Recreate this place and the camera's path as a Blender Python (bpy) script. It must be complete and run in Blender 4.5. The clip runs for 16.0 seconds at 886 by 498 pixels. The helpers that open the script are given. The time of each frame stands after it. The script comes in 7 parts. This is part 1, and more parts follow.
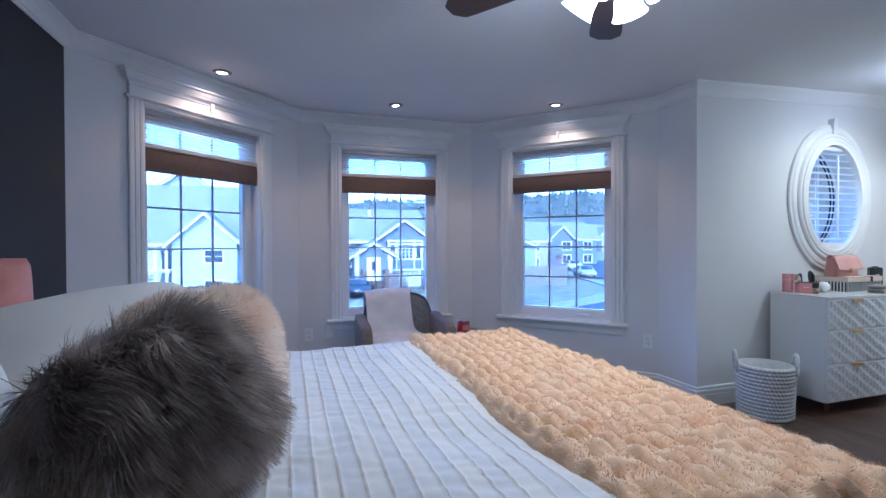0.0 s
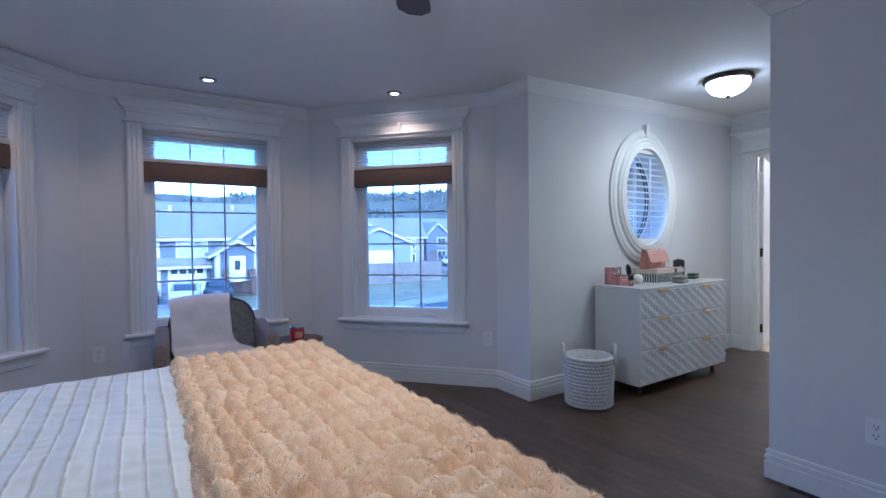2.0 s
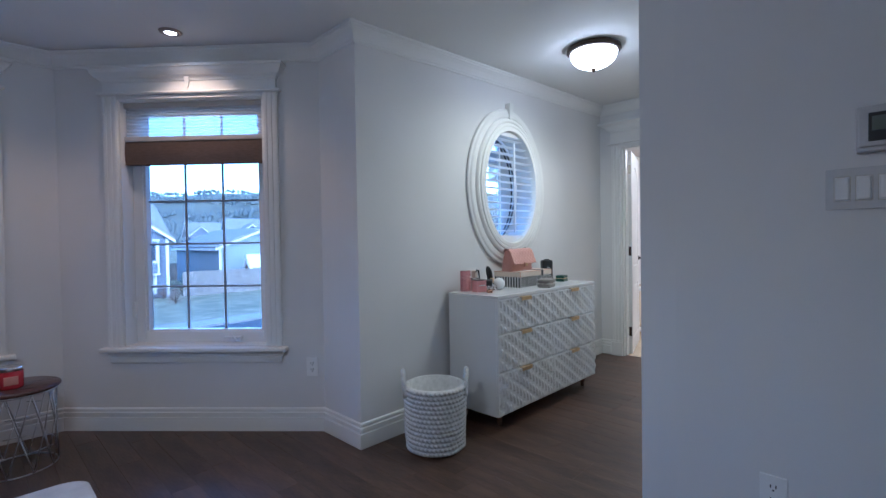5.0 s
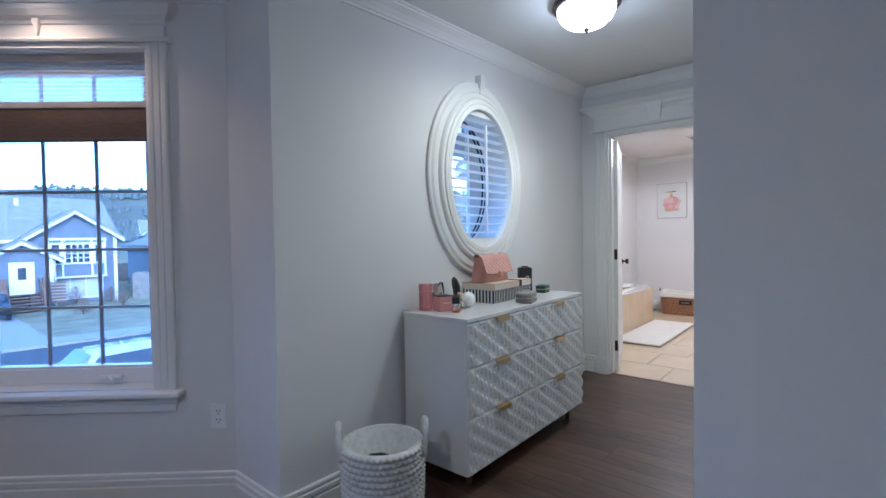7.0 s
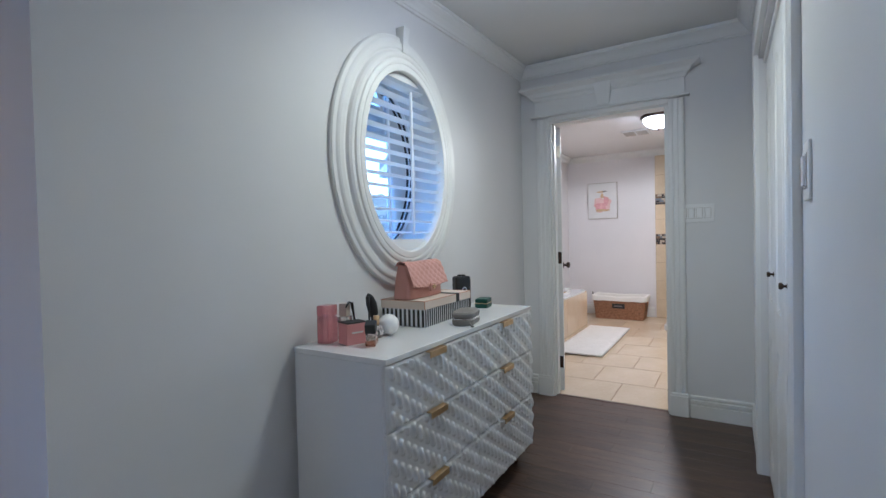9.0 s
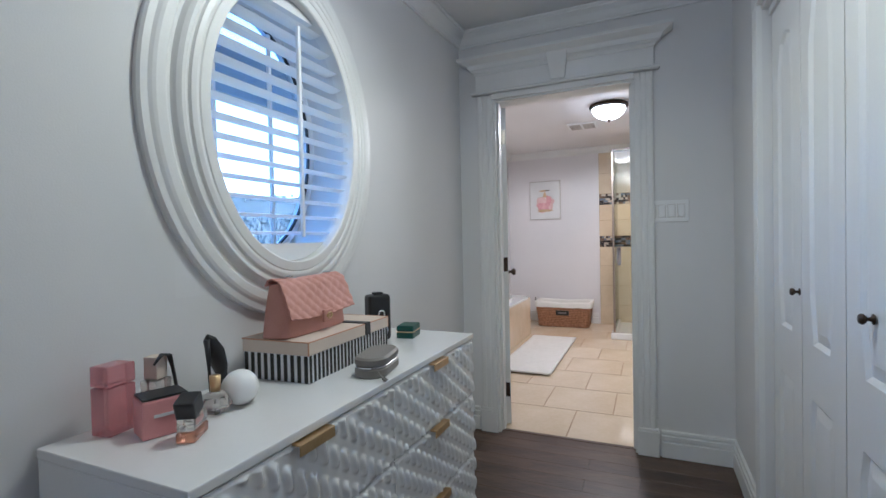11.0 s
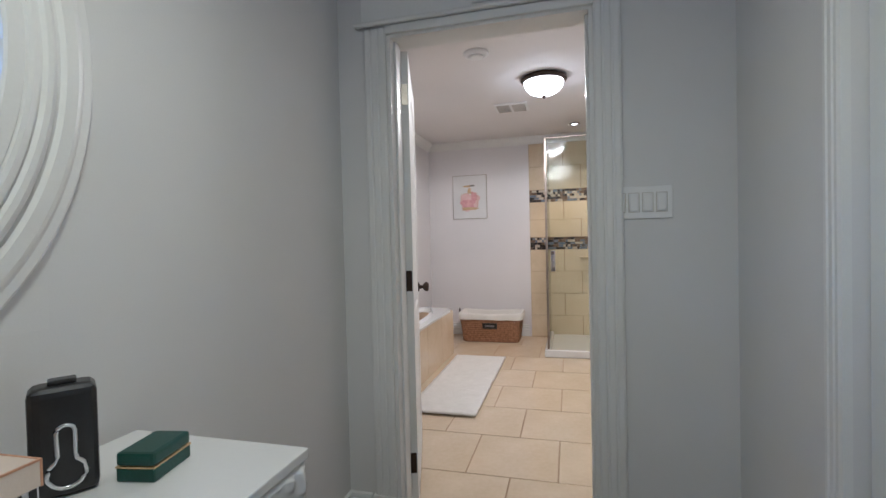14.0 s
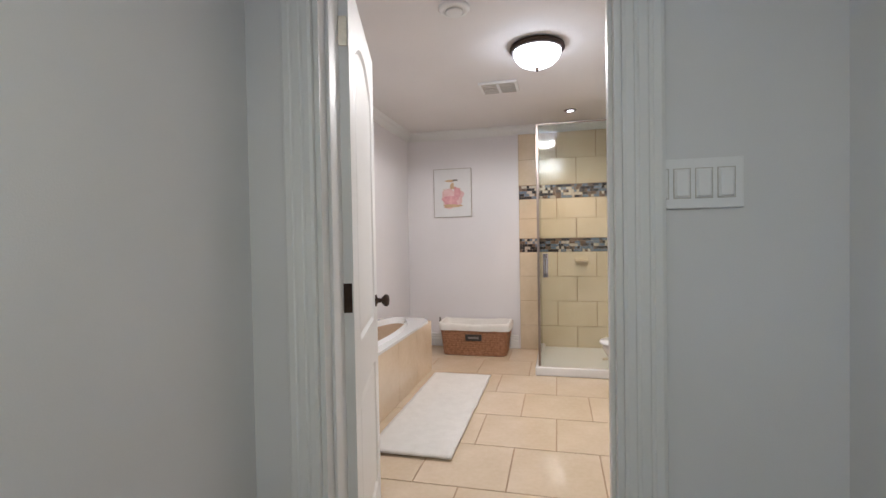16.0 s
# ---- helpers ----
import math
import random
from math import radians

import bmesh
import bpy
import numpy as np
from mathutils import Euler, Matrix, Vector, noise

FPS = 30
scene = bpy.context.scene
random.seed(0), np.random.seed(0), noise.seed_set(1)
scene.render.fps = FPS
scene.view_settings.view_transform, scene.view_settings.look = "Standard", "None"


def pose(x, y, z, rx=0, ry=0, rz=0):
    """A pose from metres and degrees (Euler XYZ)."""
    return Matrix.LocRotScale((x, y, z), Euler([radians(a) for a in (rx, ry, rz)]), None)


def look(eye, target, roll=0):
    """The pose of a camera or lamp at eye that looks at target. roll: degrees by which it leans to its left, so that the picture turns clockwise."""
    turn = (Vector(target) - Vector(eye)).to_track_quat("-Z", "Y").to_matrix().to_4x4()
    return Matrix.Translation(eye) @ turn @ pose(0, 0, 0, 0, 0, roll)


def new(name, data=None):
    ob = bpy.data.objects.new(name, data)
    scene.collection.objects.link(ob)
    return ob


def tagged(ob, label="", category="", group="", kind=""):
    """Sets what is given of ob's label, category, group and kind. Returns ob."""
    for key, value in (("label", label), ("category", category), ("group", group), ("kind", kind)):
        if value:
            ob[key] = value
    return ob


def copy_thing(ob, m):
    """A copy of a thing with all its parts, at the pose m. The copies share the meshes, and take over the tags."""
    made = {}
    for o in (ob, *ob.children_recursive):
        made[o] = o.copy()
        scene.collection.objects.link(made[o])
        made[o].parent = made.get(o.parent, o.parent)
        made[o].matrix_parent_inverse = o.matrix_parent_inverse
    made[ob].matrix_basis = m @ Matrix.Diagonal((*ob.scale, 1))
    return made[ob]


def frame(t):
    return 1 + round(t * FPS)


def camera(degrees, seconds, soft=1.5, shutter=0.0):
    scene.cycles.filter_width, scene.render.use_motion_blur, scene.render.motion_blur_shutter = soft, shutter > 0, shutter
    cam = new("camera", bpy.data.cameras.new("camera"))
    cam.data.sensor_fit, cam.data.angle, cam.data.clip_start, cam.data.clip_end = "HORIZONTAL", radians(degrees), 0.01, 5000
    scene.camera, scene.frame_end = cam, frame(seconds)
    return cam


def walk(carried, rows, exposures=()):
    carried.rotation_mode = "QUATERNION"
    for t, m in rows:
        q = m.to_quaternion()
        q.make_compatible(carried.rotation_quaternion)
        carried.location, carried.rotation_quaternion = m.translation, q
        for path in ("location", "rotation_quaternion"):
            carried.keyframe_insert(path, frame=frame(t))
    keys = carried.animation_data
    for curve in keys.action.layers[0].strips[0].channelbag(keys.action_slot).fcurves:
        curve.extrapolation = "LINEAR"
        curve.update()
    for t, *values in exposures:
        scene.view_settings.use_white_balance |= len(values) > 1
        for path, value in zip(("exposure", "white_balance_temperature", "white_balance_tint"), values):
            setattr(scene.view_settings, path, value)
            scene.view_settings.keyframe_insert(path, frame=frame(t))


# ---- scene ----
cam = camera(87.2, 16.0)
TINT = 12
SKY, W_HALL, W_BATH, W_FAN, W_SPOT, GLOW = 0.15, 3.9, 11.5, 3.4, 1.2, 1.0
PATH = [
    (0, (0.022, 0.113, 1.196), (0.648, 2.012, 1.176), -0.2),
    (0.5, (0.115, 0.134, 1.218), (0.824, 2.004, 1.185), -0.2),
    (1, (0.157, 0.201, 1.224), (1.045, 1.993, 1.181), -0.3),
    (1.5, (0.306, 0.22, 1.217), (1.327, 1.939, 1.173), -0.5),
    (2, (0.439, 0.231, 1.2), (1.53, 1.906, 1.161), -0.6),
    (2.5, (0.566, 0.298, 1.198), (1.749, 1.91, 1.156), -0.7),
    (3, (0.702, 0.342, 1.172), (2.0, 1.864, 1.136), -0.9),
    (3.5, (0.866, 0.374, 1.167), (2.228, 1.838, 1.132), -1.0),
    (4, (1.008, 0.416, 1.169), (2.395, 1.855, 1.132), -0.9),
    (4.5, (1.163, 0.501, 1.161), (2.572, 1.92, 1.127), -0.9),
    (7, (1.852, 1.019, 1.199), (3.374, 2.316, 1.152), -0.9),
    (7.5, (1.976, 1.14, 1.189), (3.532, 2.396, 1.153), -1.1),
    (8, (2.101, 1.27, 1.198), (3.703, 2.467, 1.158), -1.0),
    (8.5, (2.248, 1.354, 1.192), (3.92, 2.451, 1.149), -1.1),
    (9, (2.413, 1.417, 1.19), (4.121, 2.457, 1.151), -1.3),
    (11.5, (3.222, 1.706, 1.198), (5.076, 2.455, 1.158), -1.3),
    (12, (3.388, 1.717, 1.198), (5.26, 2.419, 1.157), -1.4),
    (12.5, (3.53, 1.732, 1.199), (5.41, 2.412, 1.157), -1.3),
    (13, (3.686, 1.793, 1.203), (5.587, 2.414, 1.163), -1.4),
    (13.5, (3.846, 1.829, 1.21), (5.771, 2.369, 1.169), -1.5),
    (14, (4.014, 1.834, 1.211), (5.944, 2.356, 1.169), -1.4),
    (14.5, (4.17, 1.851, 1.213), (6.101, 2.367, 1.173), -1.4),
    (15, (4.311, 1.874, 1.208), (6.247, 2.373, 1.169), -1.2),
    (15.5, (4.466, 1.873, 1.204), (6.407, 2.354, 1.168), -1.2),
    (16, (4.627, 1.888, 1.205), (6.569, 2.364, 1.166), -1.0),
]
walk(cam, [(t, look(eye, target, roll)) for t, eye, target, roll in PATH], exposures=[(t, stops, kelvin, TINT + (4 if t < 5 else 2)) for t, stops, kelvin in ((0, 3.70, 4180), (2.5, 3.35, 4230), (7, 3.40, 4400), (9, 3.25, 4450), (11.5, 3.12, 4480), (13, 2.82, 4550), (14.5, 3.10, 4690), (16, 3.19, 4760))])

# ---- world and lights ----
world = bpy.data.worlds.new("sky")
scene.world = world
world.use_nodes = True
wn = world.node_tree.nodes
sky = wn.new("ShaderNodeTexSky")
sky.sky_type, sky.sun_disc = "NISHITA", False
sky.sun_elevation, sky.sun_rotation = radians(28), radians(200)
sky.air_density, sky.dust_density, sky.ozone_density = 1.0, 1.3, 2.8
wn["Background"].inputs[1].default_value = SKY
world.node_tree.links.new(sky.outputs[0], wn["Background"].inputs[0])
sun = new("sun", bpy.data.lights.new("sun", "SUN"))
sun.data.energy, sun.data.angle, sun.data.color = 0.25, radians(20), (1.0, 0.93, 0.86)
sun.matrix_world = look((0, 0, 30), (-9, 24, 24))


def bulb(name, x, y, z, watts, colour=(1.0, 0.81, 0.53), radius=0.04):
    ob = new(name, bpy.data.lights.new(name, "POINT"))
    ob.data.energy, ob.data.color, ob.data.shadow_soft_size = watts, colour, radius
    ob.location = (x, y, z)
    return ob


def downlight(name, x, y, z, watts, cone=95):
    ob = new(name, bpy.data.lights.new(name, "SPOT"))
    ob.data.energy, ob.data.color, ob.data.shadow_soft_size = watts, (1.0, 0.58, 0.28), 0.03
    ob.data.spot_size, ob.data.spot_blend = radians(cone), 0.6
    ob.matrix_world = look((x, y, z), (x, y, z - 1))
    return ob


CEIL, SPOTS = 2.36, ((-0.40, 3.56), (0.87, 3.93), (2.14, 3.52))


def ceil_at(x):
    """The ceiling rises a little towards the hall."""
    return CEIL + 0.04 * max(0.0, min(x, 5.9) - X_TILT)


X_TILT = 2.84
for nm, lx, ly, lz, lw in (("hall_bulb", 4.2, 2.02, 2.32, W_HALL), ("bath_bulb", 7.64, 1.995, 2.33, W_BATH)):
    lamp_ob = downlight(nm, lx, ly, lz, lw, 178)
    lamp_ob.data.color, lamp_ob.data.shadow_soft_size, lamp_ob.data.spot_blend = (1.0, 0.83, 0.47) if nm == "hall_bulb" else (1.0, 0.79, 0.53), 0.13, 0.25
    if nm == "hall_bulb":
        lamp_ob.data.spot_size, lamp_ob.data.spot_blend = radians(172), 0.75
fan_light = downlight("fan_bulb", 1.02, 1.44, 2.035, W_FAN, 165)
fan_light.data.color, fan_light.data.shadow_soft_size = (1.0, 0.81, 0.53), 0.10
for lx, ly in SPOTS:
    downlight("spot_bulb", lx, ly, CEIL - 0.025, W_SPOT, 130)
downlight("shower_bulb", 9.25, 1.75, CEIL - 0.025, W_SPOT * 3)

# ---- materials ----


def paint(name, a, b=None, scale=6.0, rough=0.5, bump=0.0, bump_scale=120.0, metal=0.0, stretch=(1, 1, 1), coat=0.0, per_object=0.0, sheen=0.0, detail=6.0, wear=1.0):
    """Two tones mixed by noise at two scales, with fine relief."""
    m = bpy.data.materials.new(name)
    m.use_nodes = True
    t = m.node_tree
    n, l = t.nodes, t.links
    p = n["Principled BSDF"]
    b = b or a
    tc, mp = n.new("ShaderNodeTexCoord"), n.new("ShaderNodeMapping")
    mp.inputs["Scale"].default_value = stretch
    l.new(tc.outputs["Object"], mp.inputs["Vector"])
    big, small = n.new("ShaderNodeTexNoise"), n.new("ShaderNodeTexNoise")
    big.inputs["Scale"].default_value, big.inputs["Detail"].default_value = scale, detail
    small.inputs["Scale"].default_value, small.inputs["Detail"].default_value = bump_scale, 4
    l.new(mp.outputs[0], big.inputs["Vector"]), l.new(mp.outputs[0], small.inputs["Vector"])
    add = n.new("ShaderNodeMath")
    add.operation = "MULTIPLY_ADD"
    l.new(small.outputs["Fac"], add.inputs[0])
    add.inputs[1].default_value = 0.35
    l.new(big.outputs["Fac"], add.inputs[2])
    last = add.outputs[0]
    if per_object:
        oi, pa = n.new("ShaderNodeObjectInfo"), n.new("ShaderNodeMath")
        pa.operation = "MULTIPLY_ADD"
        l.new(oi.outputs["Random"], pa.inputs[0])
        pa.inputs[1].default_value = per_object
        l.new(last, pa.inputs[2])
        sub = n.new("ShaderNodeMath")
        sub.operation, sub.inputs[1].default_value = "SUBTRACT", per_object / 2
        l.new(pa.outputs[0], sub.inputs[0])
        last = sub.outputs[0]
    ramp = n.new("ShaderNodeValToRGB")
    ramp.color_ramp.elements[0].position, ramp.color_ramp.elements[1].position = 0.42, 0.92
    ramp.color_ramp.elements[0].color, ramp.color_ramp.elements[1].color = (*a, 1), (*b, 1)
    l.new(last, ramp.inputs[0])
    l.new(ramp.outputs[0], p.inputs["Base Color"])
    p.inputs["Metallic"].default_value = metal
    p.inputs["Coat Weight"].default_value = coat
    p.inputs["Sheen Weight"].default_value = sheen
    mr = n.new("ShaderNodeMapRange")
    mr.inputs["To Min"].default_value, mr.inputs["To Max"].default_value = max(rough - 0.06 * wear, 0.02), min(rough + 0.08 * wear, 1)
    l.new(big.outputs["Fac"], mr.inputs["Value"])
    l.new(mr.outputs[0], p.inputs["Roughness"])
    if bump:
        bm_ = n.new("ShaderNodeBump")
        bm_.inputs["Strength"].default_value, bm_.inputs["Distance"].default_value = bump, 0.003
        l.new(small.outputs["Fac"], bm_.inputs["Height"])
        l.new(bm_.outputs[0], p.inputs["Normal"])
    return m


def glow(name, colour, strength):
    m = bpy.data.materials.new(name)
    m.use_nodes = True
    p = m.node_tree.nodes["Principled BSDF"]
    p.inputs["Base Color"].default_value = (*colour, 1)
    p.inputs["Emission Color"].default_value = (*colour, 1)
    p.inputs["Emission Strength"].default_value = strength
    return m


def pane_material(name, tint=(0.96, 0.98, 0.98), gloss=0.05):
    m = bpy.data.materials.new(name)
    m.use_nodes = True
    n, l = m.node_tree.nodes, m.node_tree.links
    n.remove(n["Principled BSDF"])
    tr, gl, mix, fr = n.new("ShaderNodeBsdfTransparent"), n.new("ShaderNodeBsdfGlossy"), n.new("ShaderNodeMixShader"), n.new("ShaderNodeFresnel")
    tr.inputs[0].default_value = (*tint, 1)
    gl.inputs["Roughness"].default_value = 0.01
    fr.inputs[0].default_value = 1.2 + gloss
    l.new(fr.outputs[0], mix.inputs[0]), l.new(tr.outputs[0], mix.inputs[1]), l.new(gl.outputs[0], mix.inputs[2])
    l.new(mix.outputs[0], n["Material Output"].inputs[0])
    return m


def shade_material(name, colour, see=0.3, pleat=160.0):
    """Thin cloth that lets light through."""
    m = bpy.data.materials.new(name)
    m.use_nodes = True
    n, l = m.node_tree.nodes, m.node_tree.links
    n.remove(n["Principled BSDF"])
    df, tl, tr = n.new("ShaderNodeBsdfDiffuse"), n.new("ShaderNodeBsdfTranslucent"), n.new("ShaderNodeBsdfTransparent")
    m1, m2 = n.new("ShaderNodeMixShader"), n.new("ShaderNodeMixShader")
    df.inputs[0].default_value = tl.inputs[0].default_value = (*colour, 1)
    m1.inputs[0].default_value, m2.inputs[0].default_value = 0.5, see
    l.new(df.outputs[0], m1.inputs[1]), l.new(tl.outputs[0], m1.inputs[2])
    l.new(m1.outputs[0], m2.inputs[1]), l.new(tr.outputs[0], m2.inputs[2])
    l.new(m2.outputs[0], n["Material Output"].inputs[0])
    return m


M_WALL = paint("wall_paint", (0.69, 0.685, 0.675), (0.74, 0.735, 0.725), 1.5, 0.62, 0.12, 260, wear=0.4)
M_BLACK = paint("black_wall_paint", (0.018, 0.018, 0.02), (0.028, 0.028, 0.03), 2.0, 0.55, 0.1, 220)
M_CEIL = paint("ceiling_paint", (0.70, 0.70, 0.69), (0.76, 0.76, 0.75), 1.2, 0.75, 0.1, 180)
M_BCEIL = paint("bath_ceiling_paint", (0.76, 0.74, 0.73), (0.81, 0.79, 0.78), 1.2, 0.75, 0.1, 180)
M_TRIM = paint("trim_paint", (0.74, 0.74, 0.72), (0.80, 0.80, 0.78), 2.0, 0.42, 0.03, 160, wear=0.3)
M_BATHWALL = paint("bath_wall_paint", (0.74, 0.72, 0.73), (0.79, 0.77, 0.78), 1.5, 0.4, 0.1, 240)
M_PVC = paint("white_vinyl", (0.78, 0.79, 0.80), (0.83, 0.84, 0.85), 3.0, 0.3)
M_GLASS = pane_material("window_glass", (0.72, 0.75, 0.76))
M_CLEARPANE = pane_material("oval_window_glass", (0.95, 0.97, 0.97))
M_SHOWER = pane_material("shower_glass", (0.93, 0.96, 0.94), 0.12)
M_SHADE = shade_material("cell_shade_white", (0.82, 0.82, 0.80), 0.22)
M_BAND = paint("shade_brown_cloth", (0.105, 0.070, 0.056), (0.155, 0.108, 0.088), 30, 0.9, 0.5, 300, stretch=(1, 1, 8))
M_RAIL = paint("shade_rail_beige", (0.45, 0.42, 0.38), (0.55, 0.52, 0.47), 12, 0.5)
M_PLANK = paint("dark_plank", (0.030, 0.018, 0.012), (0.125, 0.074, 0.048), 7, 0.36, 0.35, 45, stretch=(2.2, 0.5, 2.2), per_object=0.20, coat=0.05)
M_JOINT = paint("floor_joint", (0.012, 0.008, 0.006), (0.02, 0.012, 0.01), 9, 0.7)
M_TILE = paint("cream_tile", (0.62, 0.50, 0.34), (0.74, 0.62, 0.46), 3.0, 0.10, 0.03, 40, per_object=0.12)
M_GROUT = paint("tile_grout", (0.36, 0.25, 0.15), (0.42, 0.30, 0.19), 20, 0.85, 0.3, 300)
M_CHROME = paint("chrome", (0.75, 0.75, 0.76), (0.8, 0.8, 0.82), 5, 0.12, metal=1.0)
M_BRONZE = paint("dark_bronze", (0.035, 0.022, 0.016), (0.07, 0.045, 0.03), 14, 0.4, metal=0.6)
M_BRASS = paint("brushed_brass", (0.62, 0.44, 0.22), (0.72, 0.54, 0.30), 40, 0.32, metal=1.0)
M_PLASTIC = paint("white_plastic", (0.80, 0.80, 0.79), (0.84, 0.84, 0.83), 5, 0.3)
M_DARK = paint("black_plastic", (0.012, 0.012, 0.013), (0.025, 0.025, 0.027), 8, 0.35)

# ---- mesh tools ----


def mesh_ob(name, verts, faces, mat, smooth=False, parent=None):
    me = bpy.data.meshes.new(name)
    me.from_pydata([tuple(v) for v in verts], [], faces)
    for m in (mat if isinstance(mat, (list, tuple)) else [mat]):
        me.materials.append(m)
    if smooth:
        for p in me.polygons:
            p.use_smooth = True
    ob = new(name, me)
    if parent:
        ob.parent = parent
    return ob


def bm_ob(name, bm, mat, smooth=False, parent=None):
    me = bpy.data.meshes.new(name)
    bmesh.ops.recalc_face_normals(bm, faces=bm.faces)
    bm.to_mesh(me)
    bm.free()
    for m in (mat if isinstance(mat, (list, tuple)) else [mat]):
        me.materials.append(m)
    if smooth:
        for p in me.polygons:
            p.use_smooth = True
    ob = new(name, me)
    if parent:
        ob.parent = parent
    return ob


def add_box(bm, x0, x1, y0, y1, z0, z1, mi=0, bevel=0.0, seg=2):
    c = [bm.verts.new((x, y, z)) for x in (x0, x1) for y in (y0, y1) for z in (z0, z1)]
    fs = [bm.faces.new([c[i] for i in q]) for q in ((0, 1, 3, 2), (4, 6, 7, 5), (0, 4, 5, 1), (2, 3, 7, 6), (0, 2, 6, 4), (1, 5, 7, 3))]
    for f in fs:
        f.material_index = mi
    if bevel:
        es = list({e for f in fs for e in f.edges})
        r = bmesh.ops.bevel(bm, geom=es, offset=bevel, segments=seg, affect="EDGES", profile=0.6)
        for f in r["faces"]:
            f.material_index = mi
    return c


def box(name, x0, x1, y0, y1, z0, z1, mat, bevel=0.0, parent=None, seg=2, smooth=False):
    bm = bmesh.new()
    add_box(bm, x0, x1, y0, y1, z0, z1, 0, bevel, seg)
    return bm_ob(name, bm, mat, smooth, parent)


def sweep(name, path, profile, mat, closed=False, parent=None, smooth=False):
    """A moulding: profile (distance into the room, height) run along the plan path, which has the room on its right."""
    n, pts = len(path), [Vector((p[0], p[1])) for p in path]
    verts, faces, k = [], [], len(profile)
    for i in range(n):
        a = pts[i] - pts[i - 1] if (closed or i > 0) else pts[1] - pts[0]
        b = pts[(i + 1) % n] - pts[i] if (closed or i < n - 1) else pts[-1] - pts[-2]
        a, b = a.normalized(), b.normalized()
        na, nb = Vector((a.y, -a.x)), Vector((b.y, -b.x))
        m = (na + nb)
        m = m / max(m.dot(na), 0.2) if m.length > 1e-6 else na
        for d, z in profile:
            verts.append((pts[i].x + m.x * d, pts[i].y + m.y * d, z))
    for i in range(n if closed else n - 1):
        j = (i + 1) % n
        for q in range(k - 1):
            faces.append((i * k + q, j * k + q, j * k + q + 1, i * k + q + 1))
    if not closed:
        faces += [tuple(range(k)), tuple((n - 1) * k + q for q in reversed(range(k)))]
    return mesh_ob(name, verts, faces, mat, smooth, parent)


def wall_frame(p0, p1):
    """Local x along the wall, y out of the room, z up."""
    d = (Vector(p1) - Vector(p0)).normalized()
    return Matrix(((d.x, -d.y, 0, p0[0]), (d.y, d.x, 0, p0[1]), (0, 0, 1, 0), (0, 0, 0, 1)))


def wall(name, p0, p1, thick, holes=(), mat=None, z0=-0.02, z1=CEIL + 0.14, lead=0.0, tail=0.0, back=None):
    """A wall with its room face on the line p0 to p1 and real openings (s0, s1, z0, z1)."""
    length = (Vector(p1) - Vector(p0)).length
    ss = sorted({-lead, length + tail, *[h[0] for h in holes], *[h[1] for h in holes]})
    zs = sorted({z0, z1, *[h[2] for h in holes], *[h[3] for h in holes]})
    solid = {}
    for i in range(len(ss) - 1):
        for j in range(len(zs) - 1):
            cs, cz = (ss[i] + ss[i + 1]) / 2, (zs[j] + zs[j + 1]) / 2
            solid[i, j] = not any(h[0] < cs < h[1] and h[2] < cz < h[3] for h in holes)
    bm = bmesh.new()
    cache = {}

    def v(s, y, z):
        key = (round(s, 5), round(y, 5), round(z, 5))
        if key not in cache:
            cache[key] = bm.verts.new((s, y, z))
        return cache[key]

    for (i, j), ok in solid.items():
        if not ok:
            continue
        a, b, c, d = ss[i], ss[i + 1], zs[j], zs[j + 1]
        bm.faces.new((v(a, 0, c), v(b, 0, c), v(b, 0, d), v(a, 0, d)))
        f = bm.faces.new((v(a, thick, c), v(a, thick, d), v(b, thick, d), v(b, thick, c)))
        f.material_index = 1 if back else 0
        for (di, dj), q in {(-1, 0): (v(a, 0, c), v(a, 0, d), v(a, thick, d), v(a, thick, c)), (1, 0): (v(b, 0, c), v(b, thick, c), v(b, thick, d), v(b, 0, d)),
                            (0, -1): (v(a, 0, c), v(a, thick, c), v(b, thick, c), v(b, 0, c)), (0, 1): (v(a, 0, d), v(b, 0, d), v(b, thick, d), v(a, thick, d))}.items():
            if not solid.get((i + di, j + dj), False):
                bm.faces.new(q)
    ob = bm_ob(name, bm, [mat or M_WALL] + ([back] if back else []))
    ob.matrix_world = wall_frame(p0, p1)
    return tagged(ob, kind="structure")


# ---- plan ----
X_W, X_N, X_D, X_P = -1.13, 2.84, 5.81, 3.045
Y_N, Y_S, Y_B, Y_BACK = 2.755, 1.275, 4.37, -1.6
P_WA, P_AB, P_BC, P_CN = (X_W, 3.15), (0.09, Y_B), (1.72, Y_B), (X_N, 3.13)
WIN_W, WIN_Z0, WIN_Z1 = 0.92, 0.53, 2.07
A_S, B_S, C_S = 0.87, 0.827, 0.865
DOOR_Y0, DOOR_Y1, DOOR_H = 1.735, 2.538, 2.05


def win_hole(s):
    return (s - WIN_W / 2, s + WIN_W / 2, WIN_Z0, WIN_Z1)


